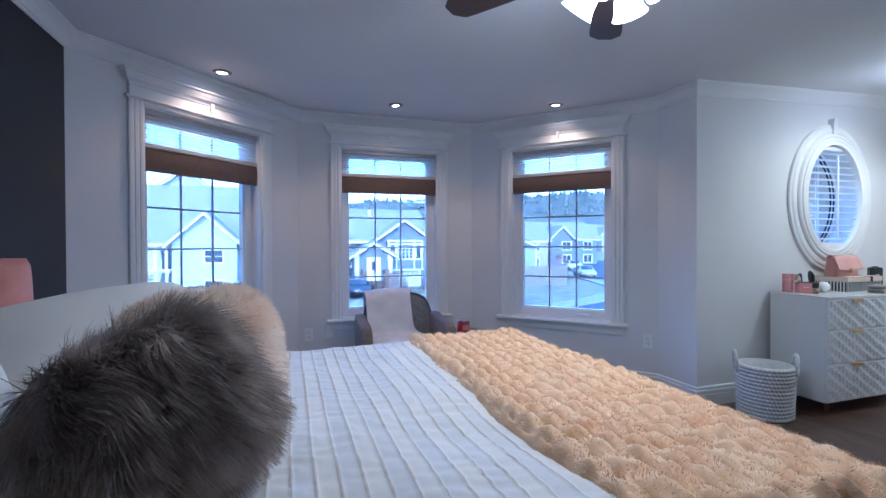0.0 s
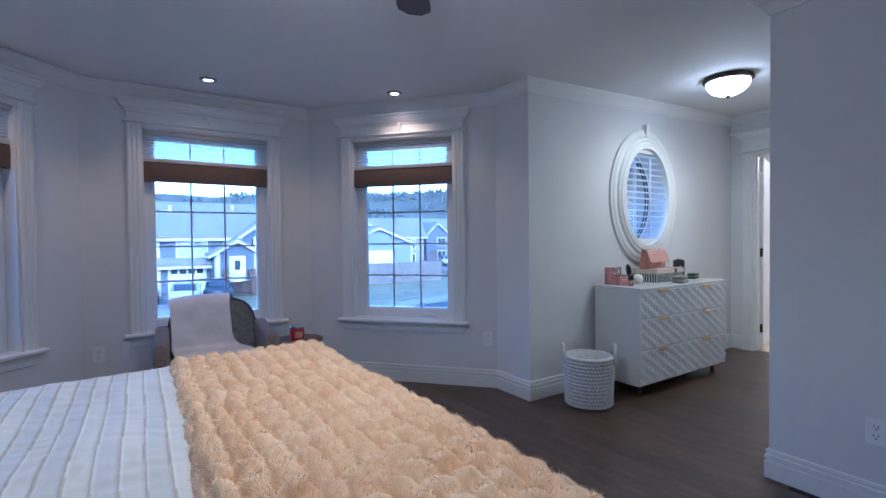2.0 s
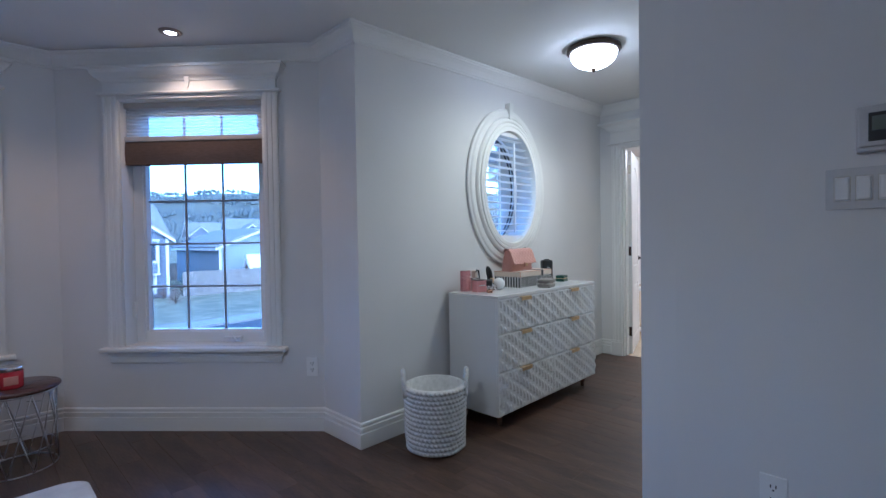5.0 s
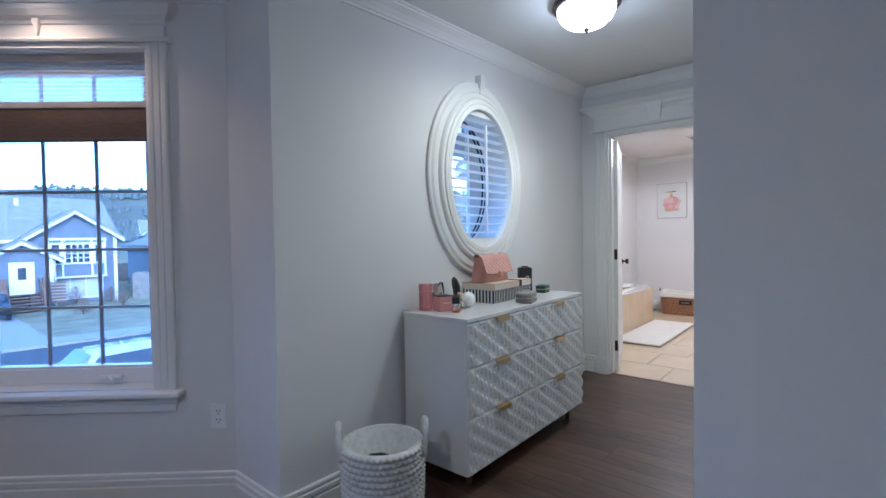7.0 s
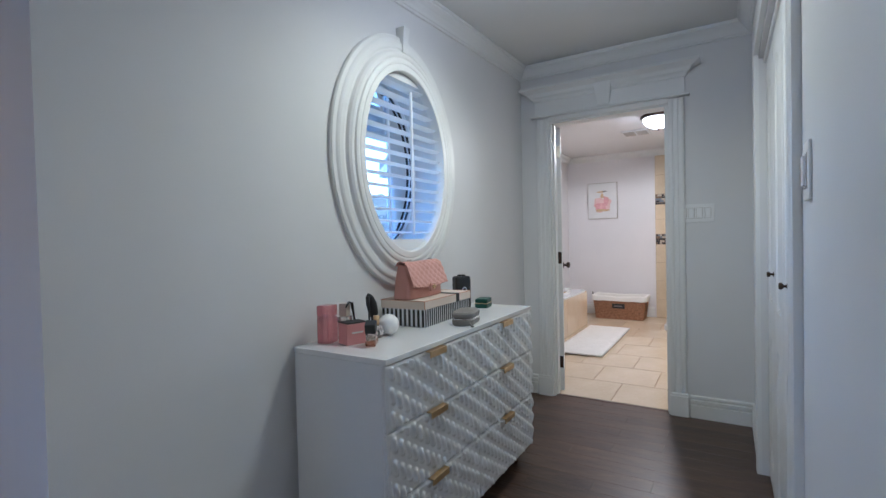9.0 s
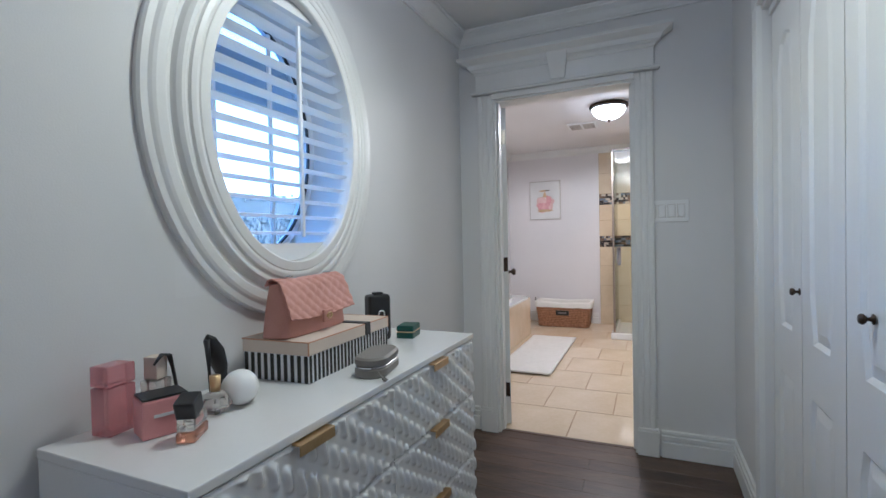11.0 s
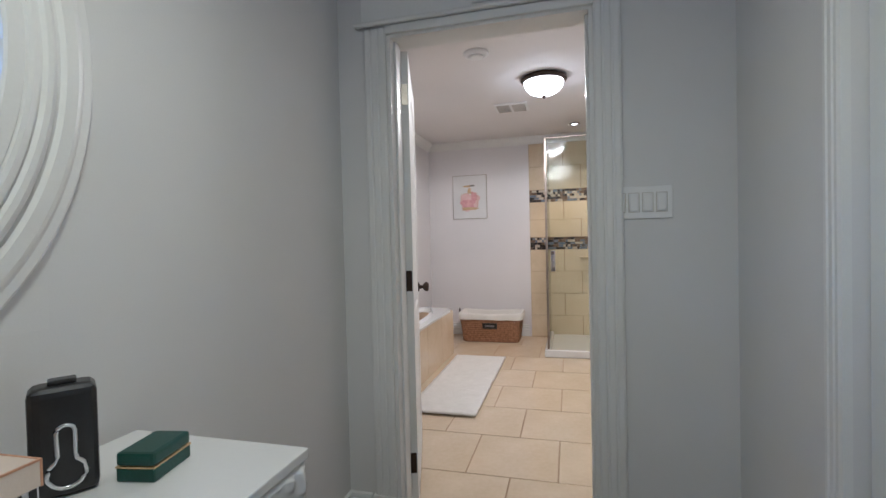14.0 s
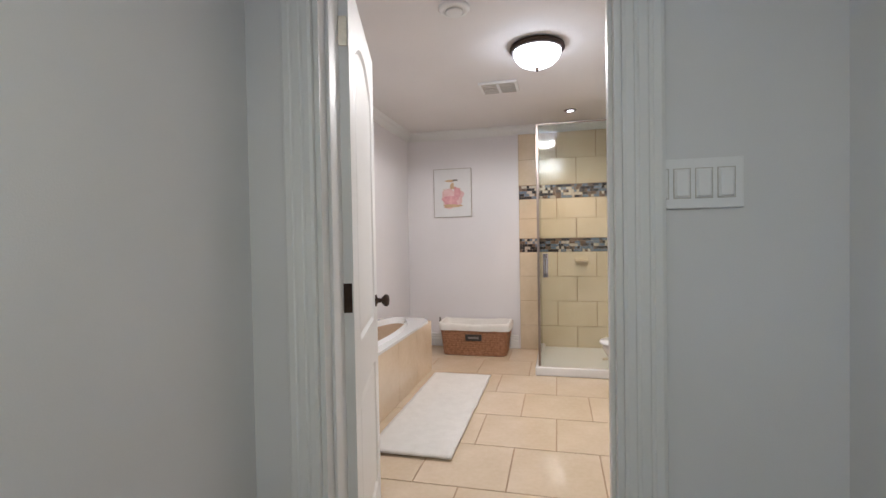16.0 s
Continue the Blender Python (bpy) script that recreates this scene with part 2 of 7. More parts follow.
wall("wall_bay_west", P_WA, P_AB, 0.2, [win_hole(A_S)], lead=0.15, tail=0.12)
wall("wall_bay_middle", P_AB, P_BC, 0.2, [win_hole(B_S)])
wall("wall_bay_east", P_BC, P_CN, 0.2, [win_hole(C_S)], lead=0.12, tail=0.1)
wall("wall_bay_return", P_CN, (X_N, Y_N + 0.2), 0.2)
OV_X, OV_Z, OV_A, OV_B = 4.245, 1.565, 0.318, 0.425
wall("wall_north", (X_N, Y_N), (X_D, Y_N), 0.2, [(OV_X - X_N - 0.4, OV_X - X_N + 0.4, OV_Z - 0.5, OV_Z + 0.5)])
wall("wall_bath_door", (X_D, Y_N + 1.3), (X_D, -0.3), 0.12, [(Y_N + 1.3 - DOOR_Y1, Y_N + 1.3 - DOOR_Y0, -0.02, DOOR_H)], back=M_BATHWALL)
CL0, CL1 = 3.75, 5.15
wall("wall_closet", (X_D, Y_S), (X_P, Y_S), 0.12, [(X_D - CL1, X_D - CL0, -0.02, 2.03)])
wall("wall_pier", (X_P, Y_S - 0.12), (X_P, Y_BACK), 0.12)
wall("wall_south", (X_P + 0.12, Y_BACK), (X_W - 0.15, Y_BACK), 0.15)
wall("wall_headboard", (X_W, Y_BACK), (X_W, P_WA[1]), 0.15, mat=M_BLACK)
wall("wall_closet_back", (X_D, 0.55), (X_P + 0.12, 0.55), 0.1)
BX, BY0, BY1 = 9.76, 0.75, 3.55
wall("wall_bath_north", (X_D + 0.12, BY1), (BX, BY1), 0.15, mat=M_BATHWALL)
wall("wall_bath_east", (BX, BY1 + 0.15), (BX, BY0 - 0.15), 0.15, mat=M_BATHWALL)
wall("wall_bath_south", (BX, BY0), (X_D + 0.12, BY0), 0.15, mat=M_BATHWALL)

# infill with the oval hole in the north wall
bm = bmesh.new()
OV_ANGLES = sorted([2 * math.pi * (i + 0.5) / 72 for i in range(72)] + [math.atan2(b * 0.5, a * 0.4) % (2 * math.pi) for a in (-1, 1) for b in (-1, 1)])
N_OV = len(OV_ANGLES)
loops = []
for y in (Y_N, Y_N + 0.2):
    for kind in (0, 1):
        row = []
        for i in range(N_OV):
            a = OV_ANGLES[i]
            c, s = math.cos(a), math.sin(a)
            if kind:
                x, z = OV_A * c, OV_B * s
            else:
                q = max(abs(c) / 0.4, abs(s) / 0.5)
                x, z = c / q, s / q
            row.append(bm.verts.new((OV_X + x, y, OV_Z + z)))
        loops.append(row)
for i in range(N_OV):
    j = (i + 1) % N_OV
    bm.faces.new((loops[0][i], loops[0][j], loops[1][j], loops[1][i]))
    bm.faces.new((loops[2][i], loops[3][i], loops[3][j], loops[2][j]))
    bm.faces.new((loops[1][i], loops[1][j], loops[3][j], loops[3][i]))
tagged(bm_ob("wall_oval_infill", bm, M_WALL), kind="structure")

# ceilings
BATH_CEIL = 2.42
bm = bmesh.new()
plans = ([(X_W - 0.1, Y_BACK - 0.1), (X_TILT, Y_BACK - 0.1), (X_TILT, 3.25), (1.76, 4.47), (0.05, 4.47), (X_W - 0.1, 3.28)],
         [(X_TILT, Y_BACK - 0.1), (X_P + 0.15, Y_BACK - 0.1), (X_P + 0.15, Y_N + 0.12), (X_TILT, Y_N + 0.12)],
         [(X_P + 0.15, 0.5), (X_D + 0.06, 0.5), (X_D + 0.06, Y_N + 0.12), (X_P + 0.15, Y_N + 0.12)])
for plan in plans:
    lo, hi = [bm.verts.new((x, y, ceil_at(x))) for x, y in plan], [bm.verts.new((x, y, CEIL + 0.3)) for x, y in plan]
    bm.faces.new(lo), bm.faces.new(hi[::-1])
    for i in range(len(lo)):
        j = (i + 1) % len(lo)
        bm.faces.new((lo[i], hi[i], hi[j], lo[j]))
tagged(bm_ob("ceiling", bm, M_CEIL), kind="structure")
tagged(box("ceiling_bath", X_D + 0.065, BX + 0.1, BY0 - 0.1, BY1 + 0.1, BATH_CEIL, BATH_CEIL + 0.15, M_BCEIL), kind="structure")

# crown, baseboards
CROWN = [(0.0, -0.090), (0.010, -0.088), (0.012, -0.078), (0.018, -0.075), (0.024, -0.062), (0.038, -0.042), (0.056, -0.027), (0.062, -0.023), (0.064, -0.014), (0.072, -0.011), (0.074, -0.002), (0.0, -0.002)]
ROOM = [P_WA, P_AB, P_BC, P_CN, (X_N, Y_N), (X_D, Y_N), (X_D, Y_S), (X_P, Y_S), (X_P, Y_BACK), (X_W, Y_BACK)]
crown = tagged(sweep("crown_moulding", ROOM, CROWN, M_TRIM, closed=True), kind="structure")
for v in crown.data.vertices:
    v.co.z += ceil_at(v.co.x)
BCROWN = [(d, BATH_CEIL + z) for d, z in CROWN]
tagged(sweep("crown_moulding_bath", [(X_D + 0.12, BY1), (BX, BY1), (BX, BY0), (X_D + 0.12, BY0)], BCROWN, M_TRIM, closed=True), kind="structure")
BASE = [(0.0, 0.002), (0.016, 0.002), (0.016, 0.084), (0.006, 0.088), (0.006, 0.095), (0.015, 0.098), (0.015, 0.116), (0.005, 0.120), (0.005, 0.127), (0.012, 0.131), (0.010, 0.142), (0.0, 0.146)]
tagged(sweep("baseboard", [(X_D, DOOR_Y0 - 0.115), (X_D, Y_S), (CL1 + 0.075, Y_S)], BASE, M_TRIM), kind="structure")
tagged(sweep("baseboard", [(CL0 - 0.075, Y_S), (X_P, Y_S), (X_P, Y_BACK), (X_W, Y_BACK), P_WA, P_AB, P_BC, P_CN, (X_N, Y_N), (X_D, Y_N), (X_D, DOOR_Y1 + 0.115)], BASE, M_TRIM), kind="structure")
tagged(sweep("baseboard_bath", [(X_D + 0.12, BY1), (BX, BY1), (BX, 2.31)], BASE, M_TRIM), kind="structure")

# ---- windows, doors and trim ----


def empty(name, m=None, parent=None):
    ob = new(name)
    if m is not None:
        ob.matrix_world = m
    if parent:
        ob.parent = parent
    return ob


def put_in(ob, parent):
    """Makes ob, built in the parent's own axes, a part of it."""
    ob.parent = parent
    return ob


def lathe(name, profile, mat, n=32, parent=None, at=(0, 0, 0), smooth=True, rx=1.0, ry=1.0):
    verts, faces, k = [], [], len(profile)
    for i in range(n):
        a = 2 * math.pi * i / n
        verts += [(at[0] + r * rx * math.cos(a), at[1] + r * ry * math.sin(a), at[2] + z) for r, z in profile]
    for i in range(n):
        j = (i + 1) % n
        faces += [(i * k + q, j * k + q, j * k + q + 1, i * k + q + 1) for q in range(k - 1)]
    ob = mesh_ob(name, verts, faces, mat, smooth, parent)
    return ob


def tube_into(bm, pts, r, n=8, mi=0, closed=False, squash=1.0):
    """A round bar along points."""
    rings = []
    m = len(pts)
    pts = [Vector(p) for p in pts]
    for i, p in enumerate(pts):
        a = pts[(i + 1) % m] if (closed or i < m - 1) else p
        b = pts[i - 1] if (closed or i > 0) else p
        d = (a - b).normalized()
        u = d.orthogonal().normalized() if abs(d.z) > 0.95 else d.cross(Vector((0, 0, 1))).normalized()
        w = d.cross(u)
        rad = r[i] if isinstance(r, (list, tuple)) else r
        rings.append([bm.verts.new(p + u * rad * math.cos(2 * math.pi * q / n) + w * rad * squash * math.sin(2 * math.pi * q / n)) for q in range(n)])
    for i in range(m if closed else m - 1):
        a, b = rings[i], rings[(i + 1) % m]
        for q in range(n):
            f = bm.faces.new((a[q], a[(q + 1) % n], b[(q + 1) % n], b[q]))
            f.material_index, f.smooth = mi, True
    if not closed:
        for ring in (rings[0][::-1], rings[-1]):
            bm.faces.new(ring).material_index = mi


def casing_side(name, x0, x1, z0, z1, parent):
    """A fluted upright board on the wall."""
    bm = bmesh.new()
    w = x1 - x0
    prof = [(0, 0), (0, -0.018), (0.008, -0.022), (0.26 * w, -0.022), (0.30 * w, -0.0185), (0.36 * w, -0.0185), (0.40 * w, -0.022), (0.60 * w, -0.022), (0.64 * w, -0.0185), (0.70 * w, -0.0185), (0.74 * w, -0.022), (w - 0.008, -0.022), (w, -0.018), (w, 0)]
    lo, hi = [bm.verts.new((x0 + a, b, z0)) for a, b in prof], [bm.verts.new((x0 + a, b, z1)) for a, b in prof]
    for i in range(len(prof) - 1):
        bm.faces.new((lo[i], lo[i + 1], hi[i + 1], hi[i]))
    bm.faces.new(lo), bm.faces.new(hi)
    return bm_ob(name, bm, M_TRIM, parent=parent)


def header(half, z0, z1, parent, out=0.075, key=0.11):
    """Frieze, bead, flared cornice and keystone over an opening."""
    box("frieze", -half, half, -0.022, 0, z0 + 0.02, z1 - 0.05, M_TRIM, 0.002, parent, 1)
    bead = [(0.0, z0), (0.012, z0 + 0.002), (0.016, z0 + 0.010), (0.012, z0 + 0.018), (0.0, z0 + 0.02)]
    sweep("bead", [(-half - 0.012, 0), (-half - 0.012, -0.024), (half + 0.012, -0.024), (half + 0.012, 0)], bead, M_TRIM, parent=parent)
    zc = z1 - 0.095
    prof = [(0.0, zc), (0.006, zc + 0.004), (0.010, zc + 0.016), (0.022, zc + 0.026), (0.030, zc + 0.030), (0.045, zc + 0.052), (out - 0.008, zc + 0.070), (out, zc + 0.074), (out, zc + 0.090), (0.0, zc + 0.095)]
    sweep("cornice", [(-half, 0), (-half, -0.022), (half, -0.022), (half, 0)], prof, M_TRIM, parent=parent)
    bm = bmesh.new()
    zt, zb, a, b = z1 - 0.035, z0 + 0.03, key / 2, key / 2 - 0.022
    v = [bm.verts.new(p) for p in ((-b, -0.024, zb), (b, -0.024, zb), (a, -0.024, zt), (-a, -0.024, zt), (-b, -0.034, zb), (b, -0.034, zb), (a, -0.024 - key * 0.4, zt), (-a, -0.024 - key * 0.4, zt))]
    for q in ((4, 5, 6, 7), (0, 4, 7, 3), (1, 2, 6, 5), (0, 1, 5, 4), (3, 7, 6, 2)):
        bm.faces.new([v[i] for i in q])
    bm_ob("keystone", bm, M_TRIM, parent=parent)


HW = WIN_W / 2
win = tagged(empty("window_1"), kind="structure")
casing_side("casing", -HW - 0.09, -HW, WIN_Z0, WIN_Z1 + 0.02, win)
casing_side("casing", HW, HW + 0.09, WIN_Z0, WIN_Z1 + 0.02, win)
box("casing", -HW, HW, -0.020, 0, WIN_Z1 - 0.004, WIN_Z1 + 0.02, M_TRIM, 0.002, win, 1)
header(HW + 0.085, WIN_Z1 + 0.02, 2.262, win, 0.06, 0.05)
bm = bmesh.new()
add_box(bm, -HW - 0.125, HW + 0.125, -0.062, -0.0005, WIN_Z0 - 0.026, WIN_Z0, 0, 0.009, 3)
add_box(bm, -HW + 0.001, HW - 0.001, -0.003, 0.14, WIN_Z0 - 0.0015, WIN_Z0 + 0.004)
bm_ob("sill", bm, M_TRIM, parent=win)
bm = bmesh.new()
add_box(bm, -HW - 0.095, HW + 0.095, -0.022, 0, WIN_Z0 - 0.062, WIN_Z0 - 0.027, 0, 0.005)
add_box(bm, -HW - 0.085, HW + 0.085, -0.015, 0, WIN_Z0 - 0.10, WIN_Z0 - 0.063, 0, 0.005)
bm_ob("apron", bm, M_TRIM, parent=win)
bm = bmesh.new()
for x0, x1, z0, z1 in ((-HW + 0.0005, -HW + 0.014, WIN_Z0 + 0.004, WIN_Z1), (HW - 0.014, HW - 0.0005, WIN_Z0 + 0.004, WIN_Z1), (-HW + 0.014, HW - 0.014, WIN_Z1 - 0.014, WIN_Z1 - 0.0005)):
    add_box(bm, x0, x1, -0.004, 0.199, z0, z1)
bm_ob("jamb_lining", bm, M_TRIM, parent=win)
GX, GZ0, GZ1 = 0.385, WIN_Z0 + 0.075, WIN_Z1 - 0.06
bm = bmesh.new()
for x0, x1, z0, z1 in ((-HW + 0.014, -GX, WIN_Z0 + 0.004, WIN_Z1 - 0.014), (GX, HW - 0.014, WIN_Z0 + 0.004, WIN_Z1 - 0.014), (-GX, GX, WIN_Z0 + 0.004, GZ0), (-GX, GX, GZ1, WIN_Z1 - 0.014)):
    add_box(bm, x0, x1, 0.095, 0.17, z0, z1, 0, 0.004, 2)
for x0, x1, z0, z1 in ((-GX - 0.012, -GX + 0.014, GZ0 - 0.01, GZ1 + 0.01), (GX - 0.014, GX + 0.012, GZ0 - 0.01, GZ1 + 0.01), (-GX + 0.014, GX - 0.014, GZ0 - 0.01, GZ0 + 0.012), (-GX + 0.014, GX - 0.014, GZ1 - 0.012, GZ1 + 0.01)):
    add_box(bm, x0, x1, 0.105, 0.155, z0, z1, 0, 0.003, 1)
bm_ob("frame", bm, M_PVC, parent=win)
pw, ph = (2 * GX - 0.028) / 3, (GZ1 - GZ0 - 0.024) / 5
# white grille seen against the sky: its backlit shade is put into the grey-blue
M_GRILLE = paint("grille_backlit", (0.30, 0.33, 0.40), (0.36, 0.39, 0.46), 8, 0.4)
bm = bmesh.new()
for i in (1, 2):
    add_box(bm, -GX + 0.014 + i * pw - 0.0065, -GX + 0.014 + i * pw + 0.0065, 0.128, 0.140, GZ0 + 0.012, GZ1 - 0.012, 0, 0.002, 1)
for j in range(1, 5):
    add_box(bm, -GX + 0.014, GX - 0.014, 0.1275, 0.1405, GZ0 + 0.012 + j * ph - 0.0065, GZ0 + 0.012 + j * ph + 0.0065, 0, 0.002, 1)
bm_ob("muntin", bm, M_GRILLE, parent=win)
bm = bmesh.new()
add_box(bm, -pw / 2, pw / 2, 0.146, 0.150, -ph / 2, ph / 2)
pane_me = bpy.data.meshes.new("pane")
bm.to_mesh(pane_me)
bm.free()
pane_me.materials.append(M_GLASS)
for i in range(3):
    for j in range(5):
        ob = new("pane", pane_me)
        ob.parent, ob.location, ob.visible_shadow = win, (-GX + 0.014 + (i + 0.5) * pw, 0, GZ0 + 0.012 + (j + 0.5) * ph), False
bm = bmesh.new()
add_box(bm, 0.14, 0.25, 0.068, 0.094, WIN_Z0 + 0.028, WIN_Z0 + 0.046, 0, 0.006, 2)
tube_into(bm, [(0.20, 0.07, WIN_Z0 + 0.045), (0.205, 0.052, WIN_Z0 + 0.05), (0.225, 0.045, WIN_Z0 + 0.034), (0.235, 0.045, WIN_Z0 + 0.02)], 0.006, 8)
bm_ob("crank", bm, M_PVC, parent=win)
box("latch", -HW + 0.015, -HW + 0.03, 0.06, 0.09, 0.70, 0.80, M_PVC, 0.004, win)


def blind_at_origin():
    ob = tagged(empty("window_shade"), "white cellular shade with brown cloth lower band, raised", "window shade", "shades on bay windows")
    w = HW - 0.016
    bm = bmesh.new()
    n = 18
    z1, z0 = WIN_Z1 - 0.045, 1.845
    rows = []
    for i in range(n + 1):
        z, y = z1 + (z0 - z1) * i / n, 0.045 + (0.006 if i % 2 else -0.006)
        rows.append([bm.verts.new((-w, y, z)), bm.verts.new((w, y, z))])
    for a, b in zip(rows, rows[1:]):
        bm.faces.new((a[0], a[1], b[1], b[0]))
    put_in(bm_ob("cell_cloth", bm, M_SHADE), ob)
    box("headrail", -w, w, 0.02, 0.07, WIN_Z1 - 0.045, WIN_Z1 - 0.015, M_RAIL, 0.004, ob)
    box("middle_rail", -w, w, 0.022, 0.066, 1.815, 1.845, M_RAIL, 0.005, ob)
    bm = bmesh.new()
    n = 12
    prev = None
    for i in range(n + 1):
        z = 1.815 - 0.135 * i / n
        y0 = 0.030 - 0.006 * math.sin(math.pi * i / n)
        ring = [bm.verts.new(p) for p in ((-w, y0, z), (w, y0, z), (w, 0.088 - y0, z), (-w, 0.088 - y0, z))]
        if prev:
            for q in range(4):
                bm.faces.new((prev[q], prev[(q + 1) % 4], ring[(q + 1) % 4], ring[q]))
        else:
            bm.faces.new(ring[::-1])
        prev = ring
    bm.faces.new(prev)
    put_in(bm_ob("brown_band", bm, M_BAND), ob)
    box("bottom_rail", -w, w, 0.024, 0.064, 1.668, 1.68, M_BAND, 0.004, ob)
    return ob


shade = blind_at_origin()
frames = [wall_frame(P_WA, P_AB) @ pose(A_S, 0, 0), wall_frame(P_AB, P_BC) @ pose(B_S, 0, 0), wall_frame(P_BC, P_CN) @ pose(C_S, 0, 0)]
win.matrix_world, shade.matrix_world = frames[0], frames[0]
for i, m in enumerate(frames[1:]):
    w2 = copy_thing(win, m)
    w2.name = "window_%d" % (i + 2)
    copy_thing(shade, m)

# oval window: moulded ring, slats, outer frame
oval = tagged(empty("window_4", pose(OV_X, Y_N, OV_Z)), kind="structure")


def oval_ring(name, prof, mat, parent, n=96):
    """prof: (half width, half height, y)."""
    prof = [p for pair in zip(prof, prof[1:]) for p in pair]
    verts, faces, k = [], [], len(prof)
    for i in range(n):
        a = 2 * math.pi * i / n
        verts += [(p[0] * math.cos(a), p[2], p[1] * math.sin(a)) for p in prof]
    for i in range(n):
        j = (i + 1) % n
        faces += [(i * k + q, j * k + q, j * k + q + 1, i * k + q + 1) for q in range(0, k - 1, 2)]
    return mesh_ob(name, verts, faces, mat, True, parent)


def ov(d, y):
    return (OV_A + d, OV_B + d, y)


oval_ring("moulding", [ov(0.172, 0.0), ov(0.172, -0.012), ov(0.166, -0.018), ov(0.150, -0.020), ov(0.142, -0.025), ov(0.134, -0.028), ov(0.112, -0.029), ov(0.104, -0.024), ov(0.098, -0.024), ov(0.090, -0.036), ov(0.080, -0.043), ov(0.070, -0.043), ov(0.064, -0.038), ov(0.060, -0.038), ov(0.056, -0.046), ov(0.044, -0.049), ov(0.036, -0.048), ov(0.033, -0.044), ov(0.030, -0.048), ov(0.004, -0.050), ov(0.0, -0.046), ov(0.0, 0.0), ov(0.008, 0.004), ov(0.008, 0.2)], M_TRIM, oval)
bm = bmesh.new()
v = [bm.verts.new(p) for p in ((-0.014, 0.0, OV_B + 0.10), (0.014, 0.0, OV_B + 0.10), (0.024, 0.0, OV_B + 0.215), (-0.024, 0.0, OV_B + 0.215), (-0.014, -0.034, OV_B + 0.10), (0.014, -0.034, OV_B + 0.10), (0.024, -0.050, OV_B + 0.215), (-0.024, -0.050, OV_B + 0.215))]
for q in ((4, 5, 6, 7), (0, 4, 7, 3), (1, 2, 6, 5), (0, 1, 5, 4), (3, 7, 6, 2)):
    bm.faces.new([v[i] for i in q])
bm_ob("keystone", bm, M_TRIM, parent=oval)
oval_ring("outer_frame", [ov(0.007, 0.140), ov(-0.012, 0.140), ov(-0.016, 0.146), ov(-0.016, 0.178), ov(0.007, 0.178)], M_PVC, oval)
oval_ring("gasket", [ov(-0.0155, 0.150), ov(-0.023, 0.150), ov(-0.023, 0.160), ov(-0.0155, 0.160)], M_DARK, oval)
bm = bmesh.new()
for x in (-0.14, 0.10):
    h = (OV_B - 0.022) * math.sqrt(1 - (x / (OV_A - 0.022)) ** 2)
    add_box(bm, x - 0.006, x + 0.006, 0.150, 0.162, -h, h)
bm_ob("muntin", bm, M_PVC, parent=oval)
verts = [((OV_A - 0.018) * math.cos(2 * math.pi * i / 64), 0.168, (OV_B - 0.018) * math.sin(2 * math.pi * i / 64)) for i in range(64)]
verts += [(x, 0.172, z) for x, _, z in verts]
pane = mesh_ob("pane", verts, [tuple(range(63, -1, -1)), tuple(range(64, 128))] + [(i, (i + 1) % 64, 64 + (i + 1) % 64, 64 + i) for i in range(64)], M_CLEARPANE, False, oval)
pane.visible_shadow = False
M_SLAT = paint("white_slat", (0.84, 0.85, 0.86), (0.88, 0.89, 0.90), 3.0, 0.35)
sn, sl_ = M_SLAT.node_tree.nodes, M_SLAT.node_tree.links
slat_tl, slat_mx = sn.new("ShaderNodeBsdfTranslucent"), sn.new("ShaderNodeMixShader")
slat_tl.inputs[0].default_value, slat_mx.inputs[0].default_value = (0.90, 0.92, 0.94, 1), 0.5
sl_.new(sn["Principled BSDF"].outputs[0], slat_mx.inputs[1]), sl_.new(slat_tl.outputs[0], slat_mx.inputs[2])
sl_.new(slat_mx.outputs[0], sn["Material Output"].inputs[0])
blind = tagged(empty("shutter", pose(OV_X, Y_N, OV_Z)), "white louvred oval shutter with open horizontal slats", "shutter")
ia, ib = OV_A - 0.003, OV_B - 0.003
SL_Y, SL_STEP = -0.004, 0.0535
zs = [-ib + 0.088 + i * SL_STEP for i in range(16)]
for z in zs:
    if z > ib - 0.03:
        continue
    hx = ia * math.sqrt(max(0.0, 1 - (z / ib) ** 2)) - 0.006
    bm = bmesh.new()
    prof = [(-0.028, 0.0), (-0.015, 0.0042), (0.0, 0.0055), (0.015, 0.0042), (0.028, 0.0), (0.015, -0.0042), (0.0, -0.0055), (-0.015, -0.0042)]
    t = radians(-4)
    loops = [[bm.verts.new((x, SL_Y + a * math.cos(t) - b * math.sin(t), z + a * math.sin(t) + b * math.cos(t))) for a, b in prof] for x in (-hx, hx)]
    for q in range(8):
        bm.faces.new((loops[0][q], loops[0][(q + 1) % 8], loops[1][(q + 1) % 8], loops[1][q]))
    bm.faces.new(loops[0]), bm.faces.new(loops[1])
    bm_ob("slat", bm, M_SLAT, parent=blind)
box("tilt_rod", 0.024, 0.036, -0.046, -0.034, -ib + 0.075, ib - 0.08, M_PVC, 0.002, blind)
